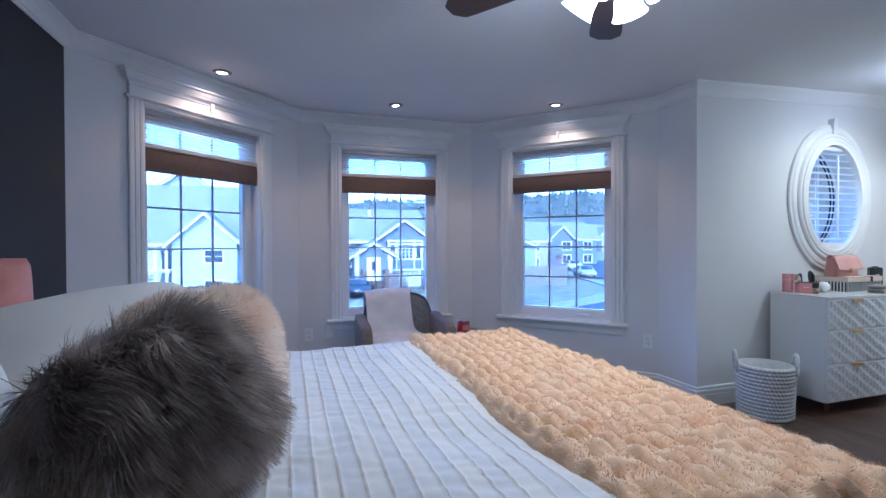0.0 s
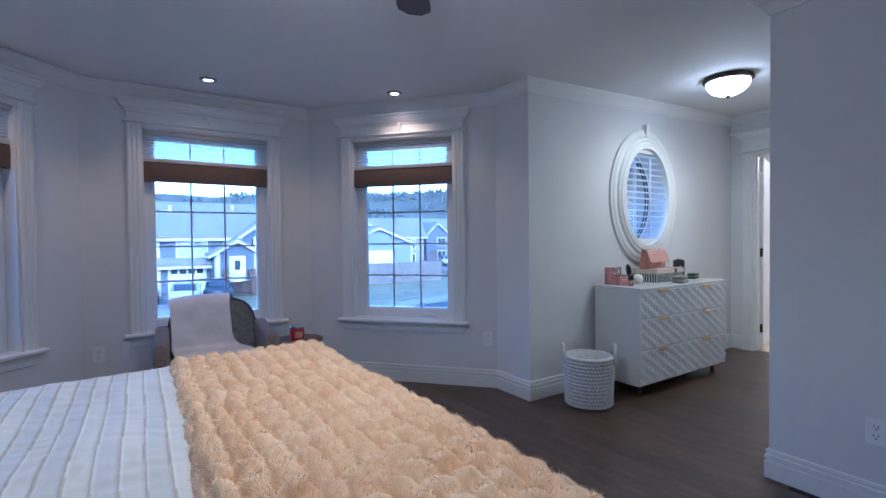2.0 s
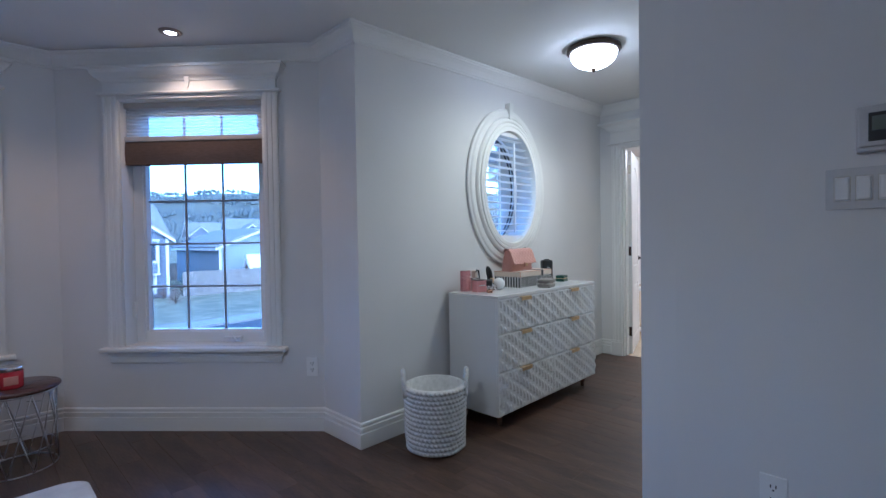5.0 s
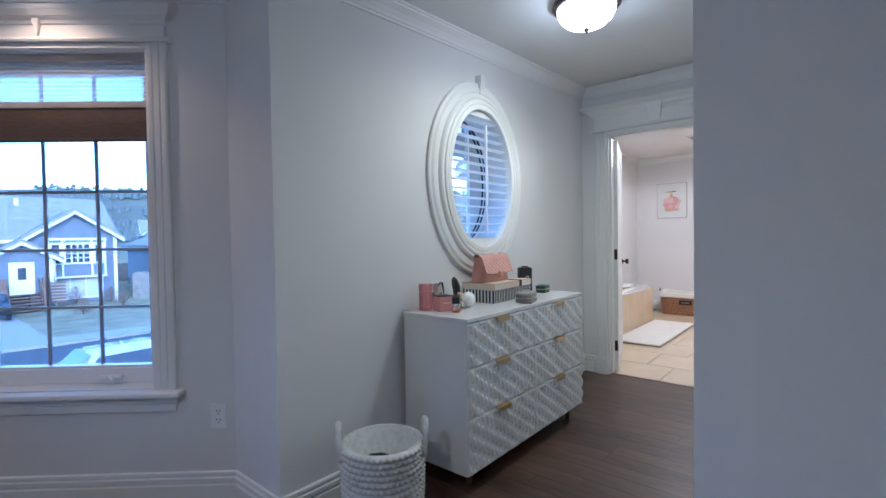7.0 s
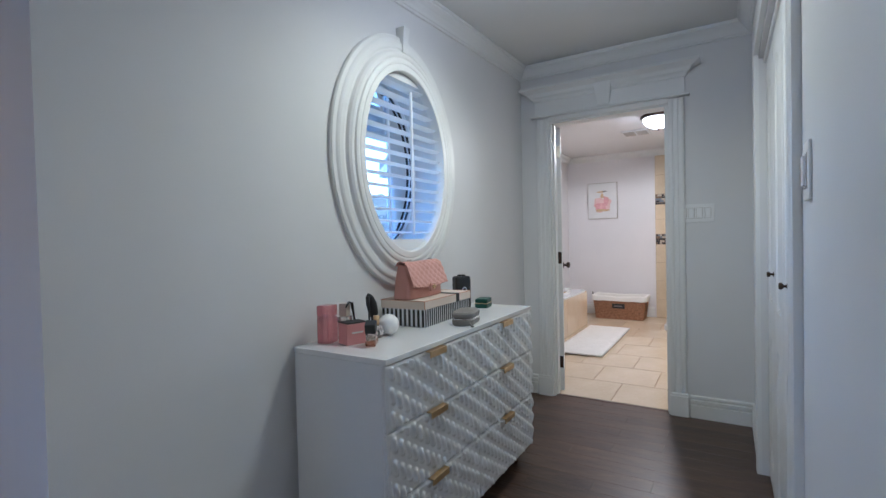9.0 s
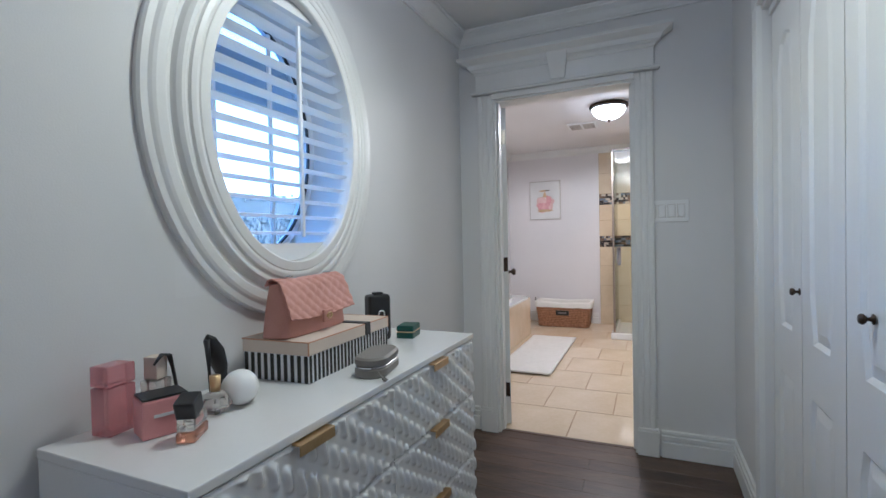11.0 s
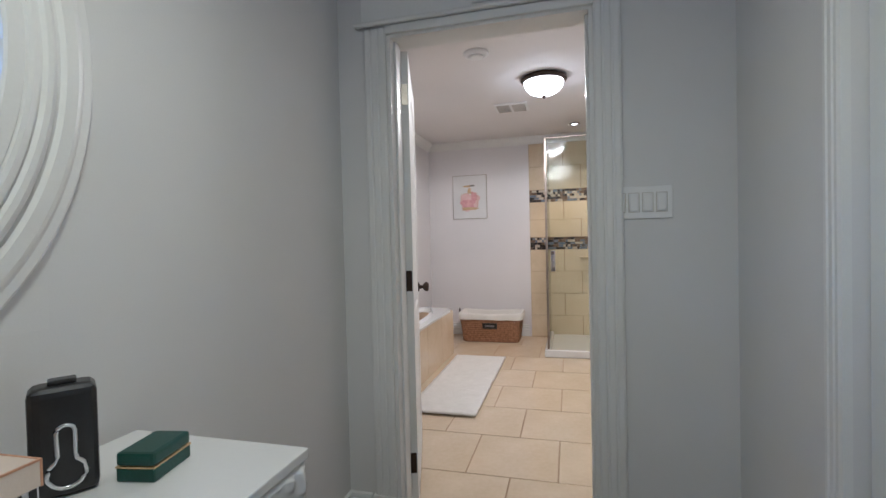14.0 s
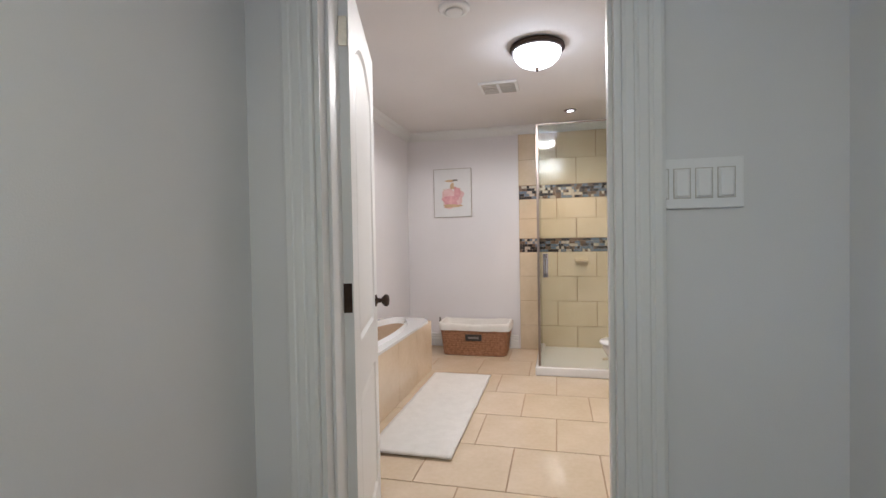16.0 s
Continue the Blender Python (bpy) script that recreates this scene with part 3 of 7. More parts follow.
# flat rails that close the bottom and top of the oval
for sg, cut in ((-1, ib - 0.055), (1, ib - 0.035)):
    bm = bmesh.new()
    a0 = math.asin(cut / ib)
    arcp = [(ia * math.cos(a0 + (math.pi - 2 * a0) * i / 24), sg * ib * math.sin(a0 + (math.pi - 2 * a0) * i / 24)) for i in range(25)]
    lo, hi = [bm.verts.new((x, -0.022, z)) for x, z in arcp], [bm.verts.new((x, 0.014, z)) for x, z in arcp]
    bm.faces.new(lo), bm.faces.new(hi)
    for i in range(25):
        j = (i + 1) % 25
        bm.faces.new((lo[i], lo[j], hi[j], hi[i]))
    bm_ob("rail", bm, M_PVC, parent=blind)

# bathroom doorway
DW = (DOOR_Y1 - DOOR_Y0) / 2
dcen = (DOOR_Y0 + DOOR_Y1) / 2
dway = tagged(empty("door_frame_1", wall_frame((X_D, Y_N), (X_D, Y_S)) @ pose(Y_N - dcen, 0, 0)), kind="structure")
casing_side("casing", -DW - 0.092, -DW, 0.15, DOOR_H + 0.02, dway)
casing_side("casing", DW, DW + 0.092, 0.15, DOOR_H + 0.02, dway)
box("casing", -DW, DW, -0.020, 0, DOOR_H - 0.004, DOOR_H + 0.03, M_TRIM, 0.002, dway, 1)
for sx in (-1, 1):
    a, b = sorted((sx * (DW - 0.004), sx * (DW + 0.104)))
    bm = bmesh.new()
    add_box(bm, a, b, -0.030, 0, 0.001, 0.135, 0, 0.003)
    add_box(bm, a + 0.004, b - 0.004, -0.026, 0, 0.135, 0.152, 0, 0.004)
    bm_ob("plinth", bm, M_TRIM, parent=dway)
header(DW + 0.10, DOOR_H + 0.03, 2.295, dway, 0.09, 0.12)
bm = bmesh.new()
for x0, x1, z0, z1 in ((-DW + 0.0005, -DW + 0.016, 0, DOOR_H), (DW - 0.016, DW - 0.0005, 0, DOOR_H), (-DW + 0.016, DW - 0.016, DOOR_H - 0.016, DOOR_H - 0.0005)):
    add_box(bm, x0, x1, -0.004, 0.124, z0, z1)
for x0, x1, z0, z1 in ((-DW + 0.016, -DW + 0.027, 0, DOOR_H - 0.016), (DW - 0.027, DW - 0.016, 0, DOOR_H - 0.016)):
    add_box(bm, x0, x1, 0.035, 0.078, z0, z1, 0, 0.002, 1)
bm_ob("jamb", bm, M_TRIM, parent=dway)
box("threshold", -DW + 0.016, DW - 0.016, 0.03, 0.06, 0.0005, 0.003, M_PLANK, 0.001, dway, 1)


def panel_leaf(name, w, h, panels, mat, parent, thick=0.034):
    """A door leaf, x 0..w, z 0..h, with raised and fielded panels (x0, x1, z0, z1, arch) on both faces."""
    bm = bmesh.new()
    cuts = sorted({0.0, h, *[(a[3] + b[2]) / 2 for a, b in zip(panels, panels[1:])]})
    n = 48
    for side, y in ((-1, 0.0), (1, thick)):
        for (x0, x1, z0, z1, arch), (c0, c1) in zip(panels, zip(cuts, cuts[1:])):
            cx, cz = (x0 + x1) / 2, (z0 + z1) / 2

            def inside(px, pz):
                if not (x0 <= px <= x1 and z0 <= pz):
                    return False
                return pz <= z1 - arch * (abs(px - cx) / ((x1 - x0) / 2)) ** 2

            angles = sorted([2 * math.pi * i / n for i in range(n)] + [math.atan2(b - cz, a - cx) % (2 * math.pi) for a in (0, w) for b in (c0, c1)])
            rows = [[], [], [], []]
            for a in angles:
                c, s = math.cos(a), math.sin(a)
                lo, hi = 0.0, 3.0
                for _ in range(26):
                    m = (lo + hi) / 2
                    lo, hi = (m, hi) if inside(cx + c * m, cz + s * m) else (lo, m)
                cell = min(((w - cx) if c > 0 else cx) / max(abs(c), 1e-9), ((c1 - cz) if s > 0 else (cz - c0)) / max(abs(s), 1e-9))
                kx, kz = 1 - 0.024 / (x1 - x0), 1 - 0.024 / (z1 - z0)
                jx, jz = 1 - 0.085 / (x1 - x0), 1 - 0.085 / (z1 - z0)
                rows[0].append(bm.verts.new((cx + c * cell, y, cz + s * cell)))
                rows[1].append(bm.verts.new((cx + c * lo, y, cz + s * lo)))
                rows[2].append(bm.verts.new((cx + c * lo * kx, y - side * 0.009, cz + s * lo * kz)))
                rows[3].append(bm.verts.new((cx + c * lo * jx, y - side * 0.003, cz + s * lo * jz)))
            m = len(angles)
            for a, b in zip(rows, rows[1:]):
                for i in range(m):
                    bm.faces.new((a[i], a[(i + 1) % m], b[(i + 1) % m], b[i]))
            bm.faces.new(rows[3])
    for x in (0.0, w):
        v = [bm.verts.new(p) for p in ((x, 0, 0), (x, thick, 0), (x, thick, h), (x, 0, h))]
        bm.faces.new(v)
    for z in (0.0, h):
        v = [bm.verts.new(p) for p in ((0, 0, z), (0, thick, z), (w, thick, z), (w, 0, z))]
        bm.faces.new(v)
    bmesh.ops.remove_doubles(bm, verts=bm.verts, dist=1e-5)
    return bm_ob(name, bm, mat, parent=parent)


def knob(parent, x, y, z, out=-1, mat=None, s=1.0):
    prof = [(r * s, z * s) for r, z in ((0.0, 0.0), (0.026, 0.0), (0.028, 0.004), (0.012, 0.010), (0.009, 0.026), (0.018, 0.032), (0.027, 0.042), (0.028, 0.05), (0.022, 0.06), (0.0, 0.063))]
    ob = lathe("knob", prof, mat or M_BRONZE, 24, parent)
    ob.matrix_local = pose(x, y, z, 90 if out < 0 else -90, 0, 0)
    return ob


door = tagged(empty("bathroom_door", pose(X_D + 0.132, 2.494, 0.008, 0, 0, 16.5)), "white panelled interior door standing open", "door")
panel_leaf("leaf", 0.735, 2.02, [(0.11, 0.625, 0.13, 0.68, 0.0), (0.11, 0.625, 0.86, 1.90, 0.10)], M_TRIM, door)
knob(door, 0.665, 0.0, 0.93, -1)
knob(door, 0.665, 0.034, 0.93, 1)
M_NICKEL = paint("worn_nickel", (0.42, 0.38, 0.30), (0.56, 0.51, 0.42), 30, 0.35, metal=1.0)
for z in (0.22, 1.024, 1.834):
    bm = bmesh.new()
    add_box(bm, -0.0030, -0.0004, 0.004, 0.031, z - 0.045, z + 0.045, 0, 0.001, 1)
    for dz in (-0.03, 0.0, 0.03):
        tube_into(bm, [(-0.0028, 0.012 + 0.008 * (dz == 0), z + dz), (-0.0042, 0.012 + 0.008 * (dz == 0), z + dz)], 0.0035, 8)
    tube_into(bm, [(-0.004, 0.038, z - 0.05), (-0.004, 0.038, z + 0.05)], 0.0065, 10)
    bm_ob("hinge", bm, M_BRONZE if z < 1.5 else M_NICKEL, parent=door)

# closet bifold doors
LW = (CL1 - CL0) / 4
cframe = tagged(empty("door_frame_2", wall_frame((X_D, Y_S), (X_P, Y_S)) @ pose(X_D - (CL0 + CL1) / 2, 0, 0)), kind="structure")
CH = (CL1 - CL0) / 2
casing_side("casing", -CH - 0.07, -CH, 0.0, 2.05, cframe)
casing_side("casing", CH, CH + 0.07, 0.0, 2.05, cframe)
box("casing", -CH - 0.07, CH + 0.07, -0.022, 0, 2.05, 2.12, M_TRIM, 0.004, cframe, 2)
box("track", -CH, CH, 0.02, 0.07, 2.005, 2.03, M_TRIM, 0.002, cframe, 1)
for k in range(2):
    bi = tagged(empty("bifold_door", pose(CL0 + k * 2 * LW, Y_S - 0.030, 0.012)), "white panelled bifold closet door, closed", "closet door", "bifold closet doors")
    for j in range(2):
        lf = panel_leaf("leaf", LW - 0.006, 1.99, [(0.075, LW - 0.081, 0.10, 0.70, 0.0), (0.075, LW - 0.081, 0.86, 1.87, 0.055)], M_TRIM, bi, 0.03)
        lf.location = (j * LW + 0.003, -0.03, 0)
    knob(bi, (2 * LW - 0.30 - 0.03) if k else (LW + 0.20), 0.0, 1.0, 1, s=0.42)

# ---- switches, outlets, thermostat ----


def plate(name, m, w, h, rockers, label, mat=None, outlet=False, category="", face=None):
    ob = tagged(empty(name, m), label, category or name.replace("_", " "))
    box("plate", -w / 2, w / 2, -0.006, 0, -h / 2, h / 2, face or mat or M_PLASTIC, 0.0025, ob)
    for i in range(rockers):
        x = (i - (rockers - 1) / 2) * 0.046
        bm = bmesh.new()
        add_box(bm, x - 0.0165, x + 0.0165, -0.0085, -0.005, -0.033, 0.033, 0, 0.001, 1)
        add_box(bm, x - 0.014, x + 0.014, -0.0125, -0.008, -0.030, 0.030, 0, 0.0015, 1)
        bm_ob("rocker", bm, mat or M_PLASTIC, parent=ob)
        # shadow line round the rocker, laid in as thin darker strips on the plate
        bm = bmesh.new()
        for x0, x1, z0, z1 in ((x - 0.0185, x - 0.0166, -0.035, 0.035), (x + 0.0166, x + 0.0185, -0.035, 0.035), (x - 0.0166, x + 0.0166, -0.035, -0.0331), (x - 0.0166, x + 0.0166, 0.0331, 0.035)):
            add_box(bm, x0, x1, -0.0066, -0.0055, z0, z1)
        bm_ob("gap_shadow", bm, M_RAIL, parent=ob)
    if outlet:
        for z in (-0.02, 0.02):
            bm = bmesh.new()
            for x in (-0.007, 0.007):
                add_box(bm, x - 0.0015, x + 0.0015, -0.0068, -0.0055, z - 0.001, z + 0.009)
            add_box(bm, -0.0025, 0.0025, -0.0068, -0.0055, z - 0.011, z - 0.006)
            bm_ob("socket", bm, M_DARK, parent=ob)
    return ob


M_CLEARPLATE = paint("clear_plate", (0.60, 0.60, 0.60), (0.66, 0.66, 0.66), 5, 0.12)
WD, WP = wall_frame((X_D, Y_N), (X_D, Y_S)), wall_frame((X_P, Y_S - 0.12), (X_P, Y_BACK))
plate("light_switch", WD @ pose(Y_N - 1.583, 0, 1.325), 0.21, 0.115, 4, "white four gang rocker switch plate on the wall", category="switch")
plate("light_switch", WP @ pose(Y_S - 0.12 - 0.665, 0, 1.292), 0.165, 0.115, 3, "clear three gang switch plate with lit rockers", category="switch", face=M_CLEARPLATE)
plate("outlet", WP @ pose(Y_S - 0.12 - 0.873, 0, 0.365), 0.072, 0.115, 0, "white duplex wall outlet above the baseboard", outlet=True)
plate("light_switch", wall_frame((X_D, Y_S), (X_P, Y_S)) @ pose(X_D - 3.58, 0, 1.31), 0.075, 0.115, 1, "white single rocker switch beside the closet", category="switch")
WC, WB = wall_frame(P_BC, P_CN), wall_frame(P_AB, P_BC)
plate("outlet", WC @ pose((Vector(P_CN) - Vector(P_BC)).length - 0.075, 0, 0.40), 0.072, 0.115, 0, "white duplex wall outlet below the window", outlet=True)
plate("outlet", WB @ pose(0.085, 0, 0.40), 0.072, 0.115, 0, "white duplex wall outlet near the armchair", outlet=True)
plate("blank_plate", WB @ pose(0.26, 0, 0.42), 0.072, 0.115, 0, "white blank wall plate near the armchair", category="wall plate")
M_STAT = paint("grey_white_plastic", (0.52, 0.52, 0.53), (0.57, 0.57, 0.58), 5, 0.4)
th = tagged(empty("thermostat", WP @ pose(Y_S - 0.12 - 0.63, 0, 1.45)), "white square thermostat with dark display", "thermostat")
box("body", -0.052, 0.052, -0.022, 0, -0.062, 0.062, M_STAT, 0.006, th, 3)
box("cover", -0.046, 0.046, -0.030, -0.022, -0.050, 0.055, M_STAT, 0.004, th)
box("display", -0.026, 0.026, -0.0322, -0.030, -0.036, 0.04, M_DARK, 0.001, th, 1)
box("screen", -0.019, 0.019, -0.0334, -0.0322, -0.008, 0.03, paint("lcd_green_grey", (0.10, 0.12, 0.10), (0.14, 0.16, 0.13), 10, 0.3), 0, th)

# ---- ceiling lamps ----
M_OPAL = glow("lit_opal_glass", (1.0, 0.88, 0.70), GLOW)


def dome_lamp(x, y, label):
    ob = tagged(empty("ceiling_lamp", pose(x, y, BATH_CEIL if x > X_D else ceil_at(x))), label, "ceiling lamp", "dome ceiling lamps")
    lathe("rim", [(0.0, -0.001), (0.150, -0.001), (0.168, -0.010), (0.172, -0.030), (0.160, -0.040), (0.146, -0.042), (0.14, -0.036)], M_BRONZE, 48, ob)
    ob2 = lathe("shade", [(0.148, -0.038), (0.146, -0.060), (0.132, -0.090), (0.105, -0.115), (0.065, -0.134), (0.025, -0.142), (0.0, -0.143)], M_OPAL, 48, ob)
    ob2.visible_shadow = False
    lathe("finial", [(0.0, -0.141), (0.014, -0.143), (0.016, -0.150), (0.008, -0.156), (0.010, -0.162), (0.0, -0.168)], M_BRONZE, 20, ob)
    return ob


dome_lamp(4.2, 2.02, "dark bronze dome ceiling lamp with lit opal glass")
dome_lamp(7.64, 1.995, "dark bronze dome ceiling lamp with lit opal glass")
M_SPOT = glow("lit_spot", (1.0, 0.88, 0.72), 2.0)
M_STEEL = paint("brushed_rim", (0.30, 0.25, 0.22), (0.40, 0.35, 0.31), 20, 0.35, metal=1.0)
for lx, ly in SPOTS + ((9.25, 1.75),):
    ob = tagged(empty("recessed_light", pose(lx, ly, BATH_CEIL if lx > 5 else CEIL)), "small round recessed ceiling light, lit", "recessed light", "recessed ceiling lights")
    lathe("trim_ring", [(0.034, -0.0005), (0.032, -0.010), (0.045, -0.009), (0.058, -0.004), (0.060, -0.0005)], M_STEEL, 32, ob)
    lathe("lens", [(0.0, -0.007), (0.02, -0.007), (0.033, -0.004)], M_SPOT, 24, ob)

# ---- bed and bedding ----
M_WOOD = paint("walnut_wood", (0.10, 0.055, 0.032), (0.19, 0.11, 0.065), 14, 0.4, 0.2, 60, stretch=(1, 8, 1))
M_SHEET = paint("white_cotton", (0.76, 0.74, 0.69), (0.84, 0.82, 0.78), 5, 0.9, 0.3, 500, sheen=0.2)
M_STRIPE = paint("grey_satin_stripe", (0.69, 0.68, 0.66), (0.76, 0.75, 0.73), 5, 0.6, 0.4, 400, sheen=0.2)
M_CORD = paint("tufted_cord", (0.52, 0.47, 0.41), (0.68, 0.63, 0.56), 60, 0.95, 0.6, 400)
M_PEACH = paint("peach_plush", (0.82, 0.51, 0.26), (0.97, 0.75, 0.46), 16, 0.95, 0.5, 320, sheen=0.4)
BX0, BX1, BED_Y0, BED_Y1, BED_Z = -1.06, 1.01, 0.66, 2.09, 0.755

bed = tagged(empty("bed"), "queen bed with dark wooden base and mattress", "bed")
box("base", BX0, BX1 - 0.02, BED_Y0 + 0.02, BED_Y1 - 0.02, 0.12, 0.40, M_WOOD, 0.015, bed)
box("mattress", BX0, BX1 - 0.01, BED_Y0 + 0.01, BED_Y1 - 0.01, 0.401, BED_Z - 0.03, M_SHEET, 0.05, bed, 3, True)
for x in (BX0 + 0.1, BX1 - 0.12):
    for y in (BED_Y0 + 0.1, BED_Y1 - 0.1):
        box("leg", x - 0.04, x + 0.04, y - 0.04, y + 0.04, 0.0, 0.12, M_WOOD, 0.006, bed)


def over_edge(e, r=0.05):
    """Sideways and downward way of cloth that hangs e past an edge."""
    if e <= 0:
        return e, 0.0
    a = min(e / r, math.pi / 2)
    return r * math.sin(a), r * (1 - math.cos(a)) + max(0.0, e - r * math.pi / 2)


def drape(x, y, top, lift=0.0):
    sx, dx = over_edge(x - BX1)
    s1, d1 = over_edge(y - BED_Y1)
    s0, d0 = over_edge(BED_Y0 - y)
    px = BX1 + sx
    py = BED_Y1 + s1 if y > BED_Y1 - 0.001 else (BED_Y0 - s0 if y < BED_Y0 else y)
    d = max(dx, d1, d0)
    flare = 0.10 * d if dx < max(d1, d0) else 0.24 * d
    px += flare + lift * min(1, dx * 8) if dx > 0 else 0
    py += (flare + lift * min(1, d1 * 8)) if d1 > 0 else ((-flare - lift * min(1, d0 * 8)) if d0 > 0 else 0)
    return Vector((px, py, top - d + (lift if d < 0.03 else lift * 0.3)))


def cloth(name, xs, ys, height, top, mats, pick=None, parent=None):
    bm = bmesh.new()
    g = [[bm.verts.new(drape(x, y, top, height(x, y))) for y in ys] for x in xs]
    for i in range(len(xs) - 1):
        for j in range(len(ys) - 1):
            f = bm.faces.new((g[i][j], g[i + 1][j], g[i + 1][j + 1], g[i][j + 1]))
            f.smooth = True
            if pick:
                f.material_index = pick((xs[i] + xs[i + 1]) / 2, (ys[j] + ys[j + 1]) / 2)
    return bm_ob(name, bm, mats, True, parent)


STR = 0.042


def duvet_h(x, y):
    w = noise.noise((x * 2.2, y * 2.2, 1.0)) * 0.018 + noise.noise((x * 7, y * 4, 2.0)) * 0.009 + (0.5 - abs(noise.noise((x * 9 + y * 3, y * 22, 3.0)))) * 0.008
    k = cord_off(x, y)
    tuft = 0.35 + 0.65 * abs(math.sin(y * 150 + x * 40))
    return 0.012 + w + (0.0025 * tuft * (1 - (k / 0.0038) ** 2) if k < 0.0038 else 0.0)


def cord_off(x, y):
    return abs(((x + noise.noise((x, y * 3, 7.0)) * 0.006) / STR) % 1 - 0.5) * STR


def duvet_m(x, y):
    if cord_off(x, y) < 0.0024:
        return 2
    return 1 if int(math.floor((x + noise.noise((x, y * 3, 7.0)) * 0.006) / STR + 0.5)) % 2 else 0


xs = [BX0 + 0.02 + i * (BX1 + 0.30 - BX0 - 0.02) / 720 for i in range(721)]
ys = [BED_Y0 - 0.30 + j * (BED_Y1 - BED_Y0 + 0.70) / 240 for j in range(241)]
duvet = cloth("duvet", xs, ys, duvet_h, BED_Z, [M_SHEET, M_STRIPE, M_CORD], duvet_m)
tagged(duvet, "white striped duvet with tufted cord lines, rumpled", "duvet")


def throw_h(x, y):
    wx, wy = noise.noise((x * 7, y * 7, 11.0)) * 0.026, noise.noise((x * 7, y * 7, 15.0)) * 0.030
    col = (x + wx) / 0.052
    c = math.floor(col)
    e = abs(col - c - 0.5) * 2
    side = c + (1 if col - c > 0.5 else 0)
    along = 0.5 + 0.5 * math.cos(2 * math.pi * ((y + wy) / 0.078 + 0.37 * side + 0.2 * math.sin(side * 2.1)))
    slot = e ** 3.5 * (0.12 + 0.88 * along ** 1.6)
    puff = 0.5 + 0.5 * math.cos(2 * math.pi * ((y + wy) / 0.078 + 0.37 * c + 0.2 * math.sin(c * 2.1) + 0.55))
    soft = 0.6 + 0.4 * noise.noise((x * 4, y * 3, 21.0))
    n = noise.noise((x * 22, y * 22, 8.0)) * 0.005 + noise.noise((x * 70, y * 70, 9.0)) * 0.0025 + noise.noise((x * 3, y * 2, 4.0)) * 0.012
    return 0.036 + soft * (0.020 * puff * (1 - e * e) - 0.026 * slot) + n


xs = [0.50 + i * (BX1 + 0.10 - 0.50) / 190 for i in range(191)]
ys = [BED_Y0 - 0.10 + j * (BED_Y1 - BED_Y0 + 0.13) / 330 for j in range(331)]
edge = lambda x, y: throw_h(x, y) * (1 if x > 0.54 else math.sin(math.pi / 2 * (x - 0.50) / 0.04)) - (0.03 * (1 - (x - 0.50) / 0.04) ** 3 if x < 0.54 else 0.0)
throw = cloth("throw_blanket", xs, ys, edge, BED_Z, M_PEACH)
tagged(throw, "chunky peach plush throw spread across the bed foot", "throw blanket")


def fur(bm, roots, length, width, down, rng, seg=3, mi=0, lock=26.0, clump=0.9):
    """Fine tapering hairs from (place, normal) roots."""
    for p, nrm in roots:
        d = (nrm + down * (0.3 + 0.7 * rng.random()) + noise.noise_vector(Vector(p) * lock) * clump + Vector((rng.uniform(-0.5, 0.5), rng.uniform(-0.5, 0.5), rng.uniform(-0.5, 0.5))) * 0.3).normalized()
        side = d.cross(Vector((rng.uniform(-1, 1), rng.uniform(-1, 1), rng.uniform(-1, 1)))).normalized()
        ln = length * rng.uniform(0.5, 1.15)
        prev, q = None, Vector(p) - nrm * 0.004
        for s in range(seg + 1):
            w = width * (1 - s / seg) + 0.0002
            ring = (bm.verts.new(q - side * w), bm.verts.new(q + side * w))
            if prev:
                f = bm.faces.new((prev[0], prev[1], ring[1], ring[0]))
                f.material_index, f.smooth = mi, True
            prev = ring
            q = q + d * (ln / seg)
            d = (d + down * 0.35 / seg * 2).normalized()


rng = random.Random(11)
bm = bmesh.new()
roots = []
me = throw.data
for p in me.polygons:
    if rng.random() < 0.62:
        roots.append((p.center.copy(), p.normal.copy()))
fur(bm, roots, 0.012, 0.0008, Vector((0, 0, -0.2)), rng, 2)
tagged(bm_ob("plush_pile", bm, M_PEACH, True, throw), kind="stuff")


def cushion_points(nu, nv, sx, sy, sz, e=0.55):
    """A soft square cushion, face along z."""
    pts = []
    for i in range(nu):
        a = -math.pi / 2 + math.pi * (i + 0.5) / nu
        row = []
        for j in range(nv):
            b = 2 * math.pi * j / nv
            c = lambda v, k: math.copysign(abs(v) ** k, v)
            row.append(Vector((sx * c(math.cos(a), 0.75) * c(math.cos(b), e), sy * c(math.cos(a), 0.75) * c(math.sin(b), e), sz * c(math.sin(a), 0.9))))
        pts.append(row)
    return pts


def cushion(name, m, sx, sy, sz, mats, e=0.55, stripes=False, rumple=0.012):
    pts = cushion_points(36, 72, sx, sy, sz, e)
    bm = bmesh.new()
    g = [[bm.verts.new(p + p.normalized() * (noise.noise(p * 7) * rumple)) for p in row] for row in pts]
    for i in range(len(g) - 1):
        for j in range(72):
            f = bm.faces.new((g[i][j], g[i][(j + 1) % 72], g[i + 1][(j + 1) % 72], g[i + 1][j]))
            f.smooth = True
            if stripes:
                f.material_index = 1 if int((f.calc_center_median().x + 5) / 0.05) % 2 else 0
    bm.faces.new(g[0][::-1]), bm.faces.new(g[-1])
    ob = bm_ob(name, bm, mats, True)
    ob.matrix_world = m
    return ob


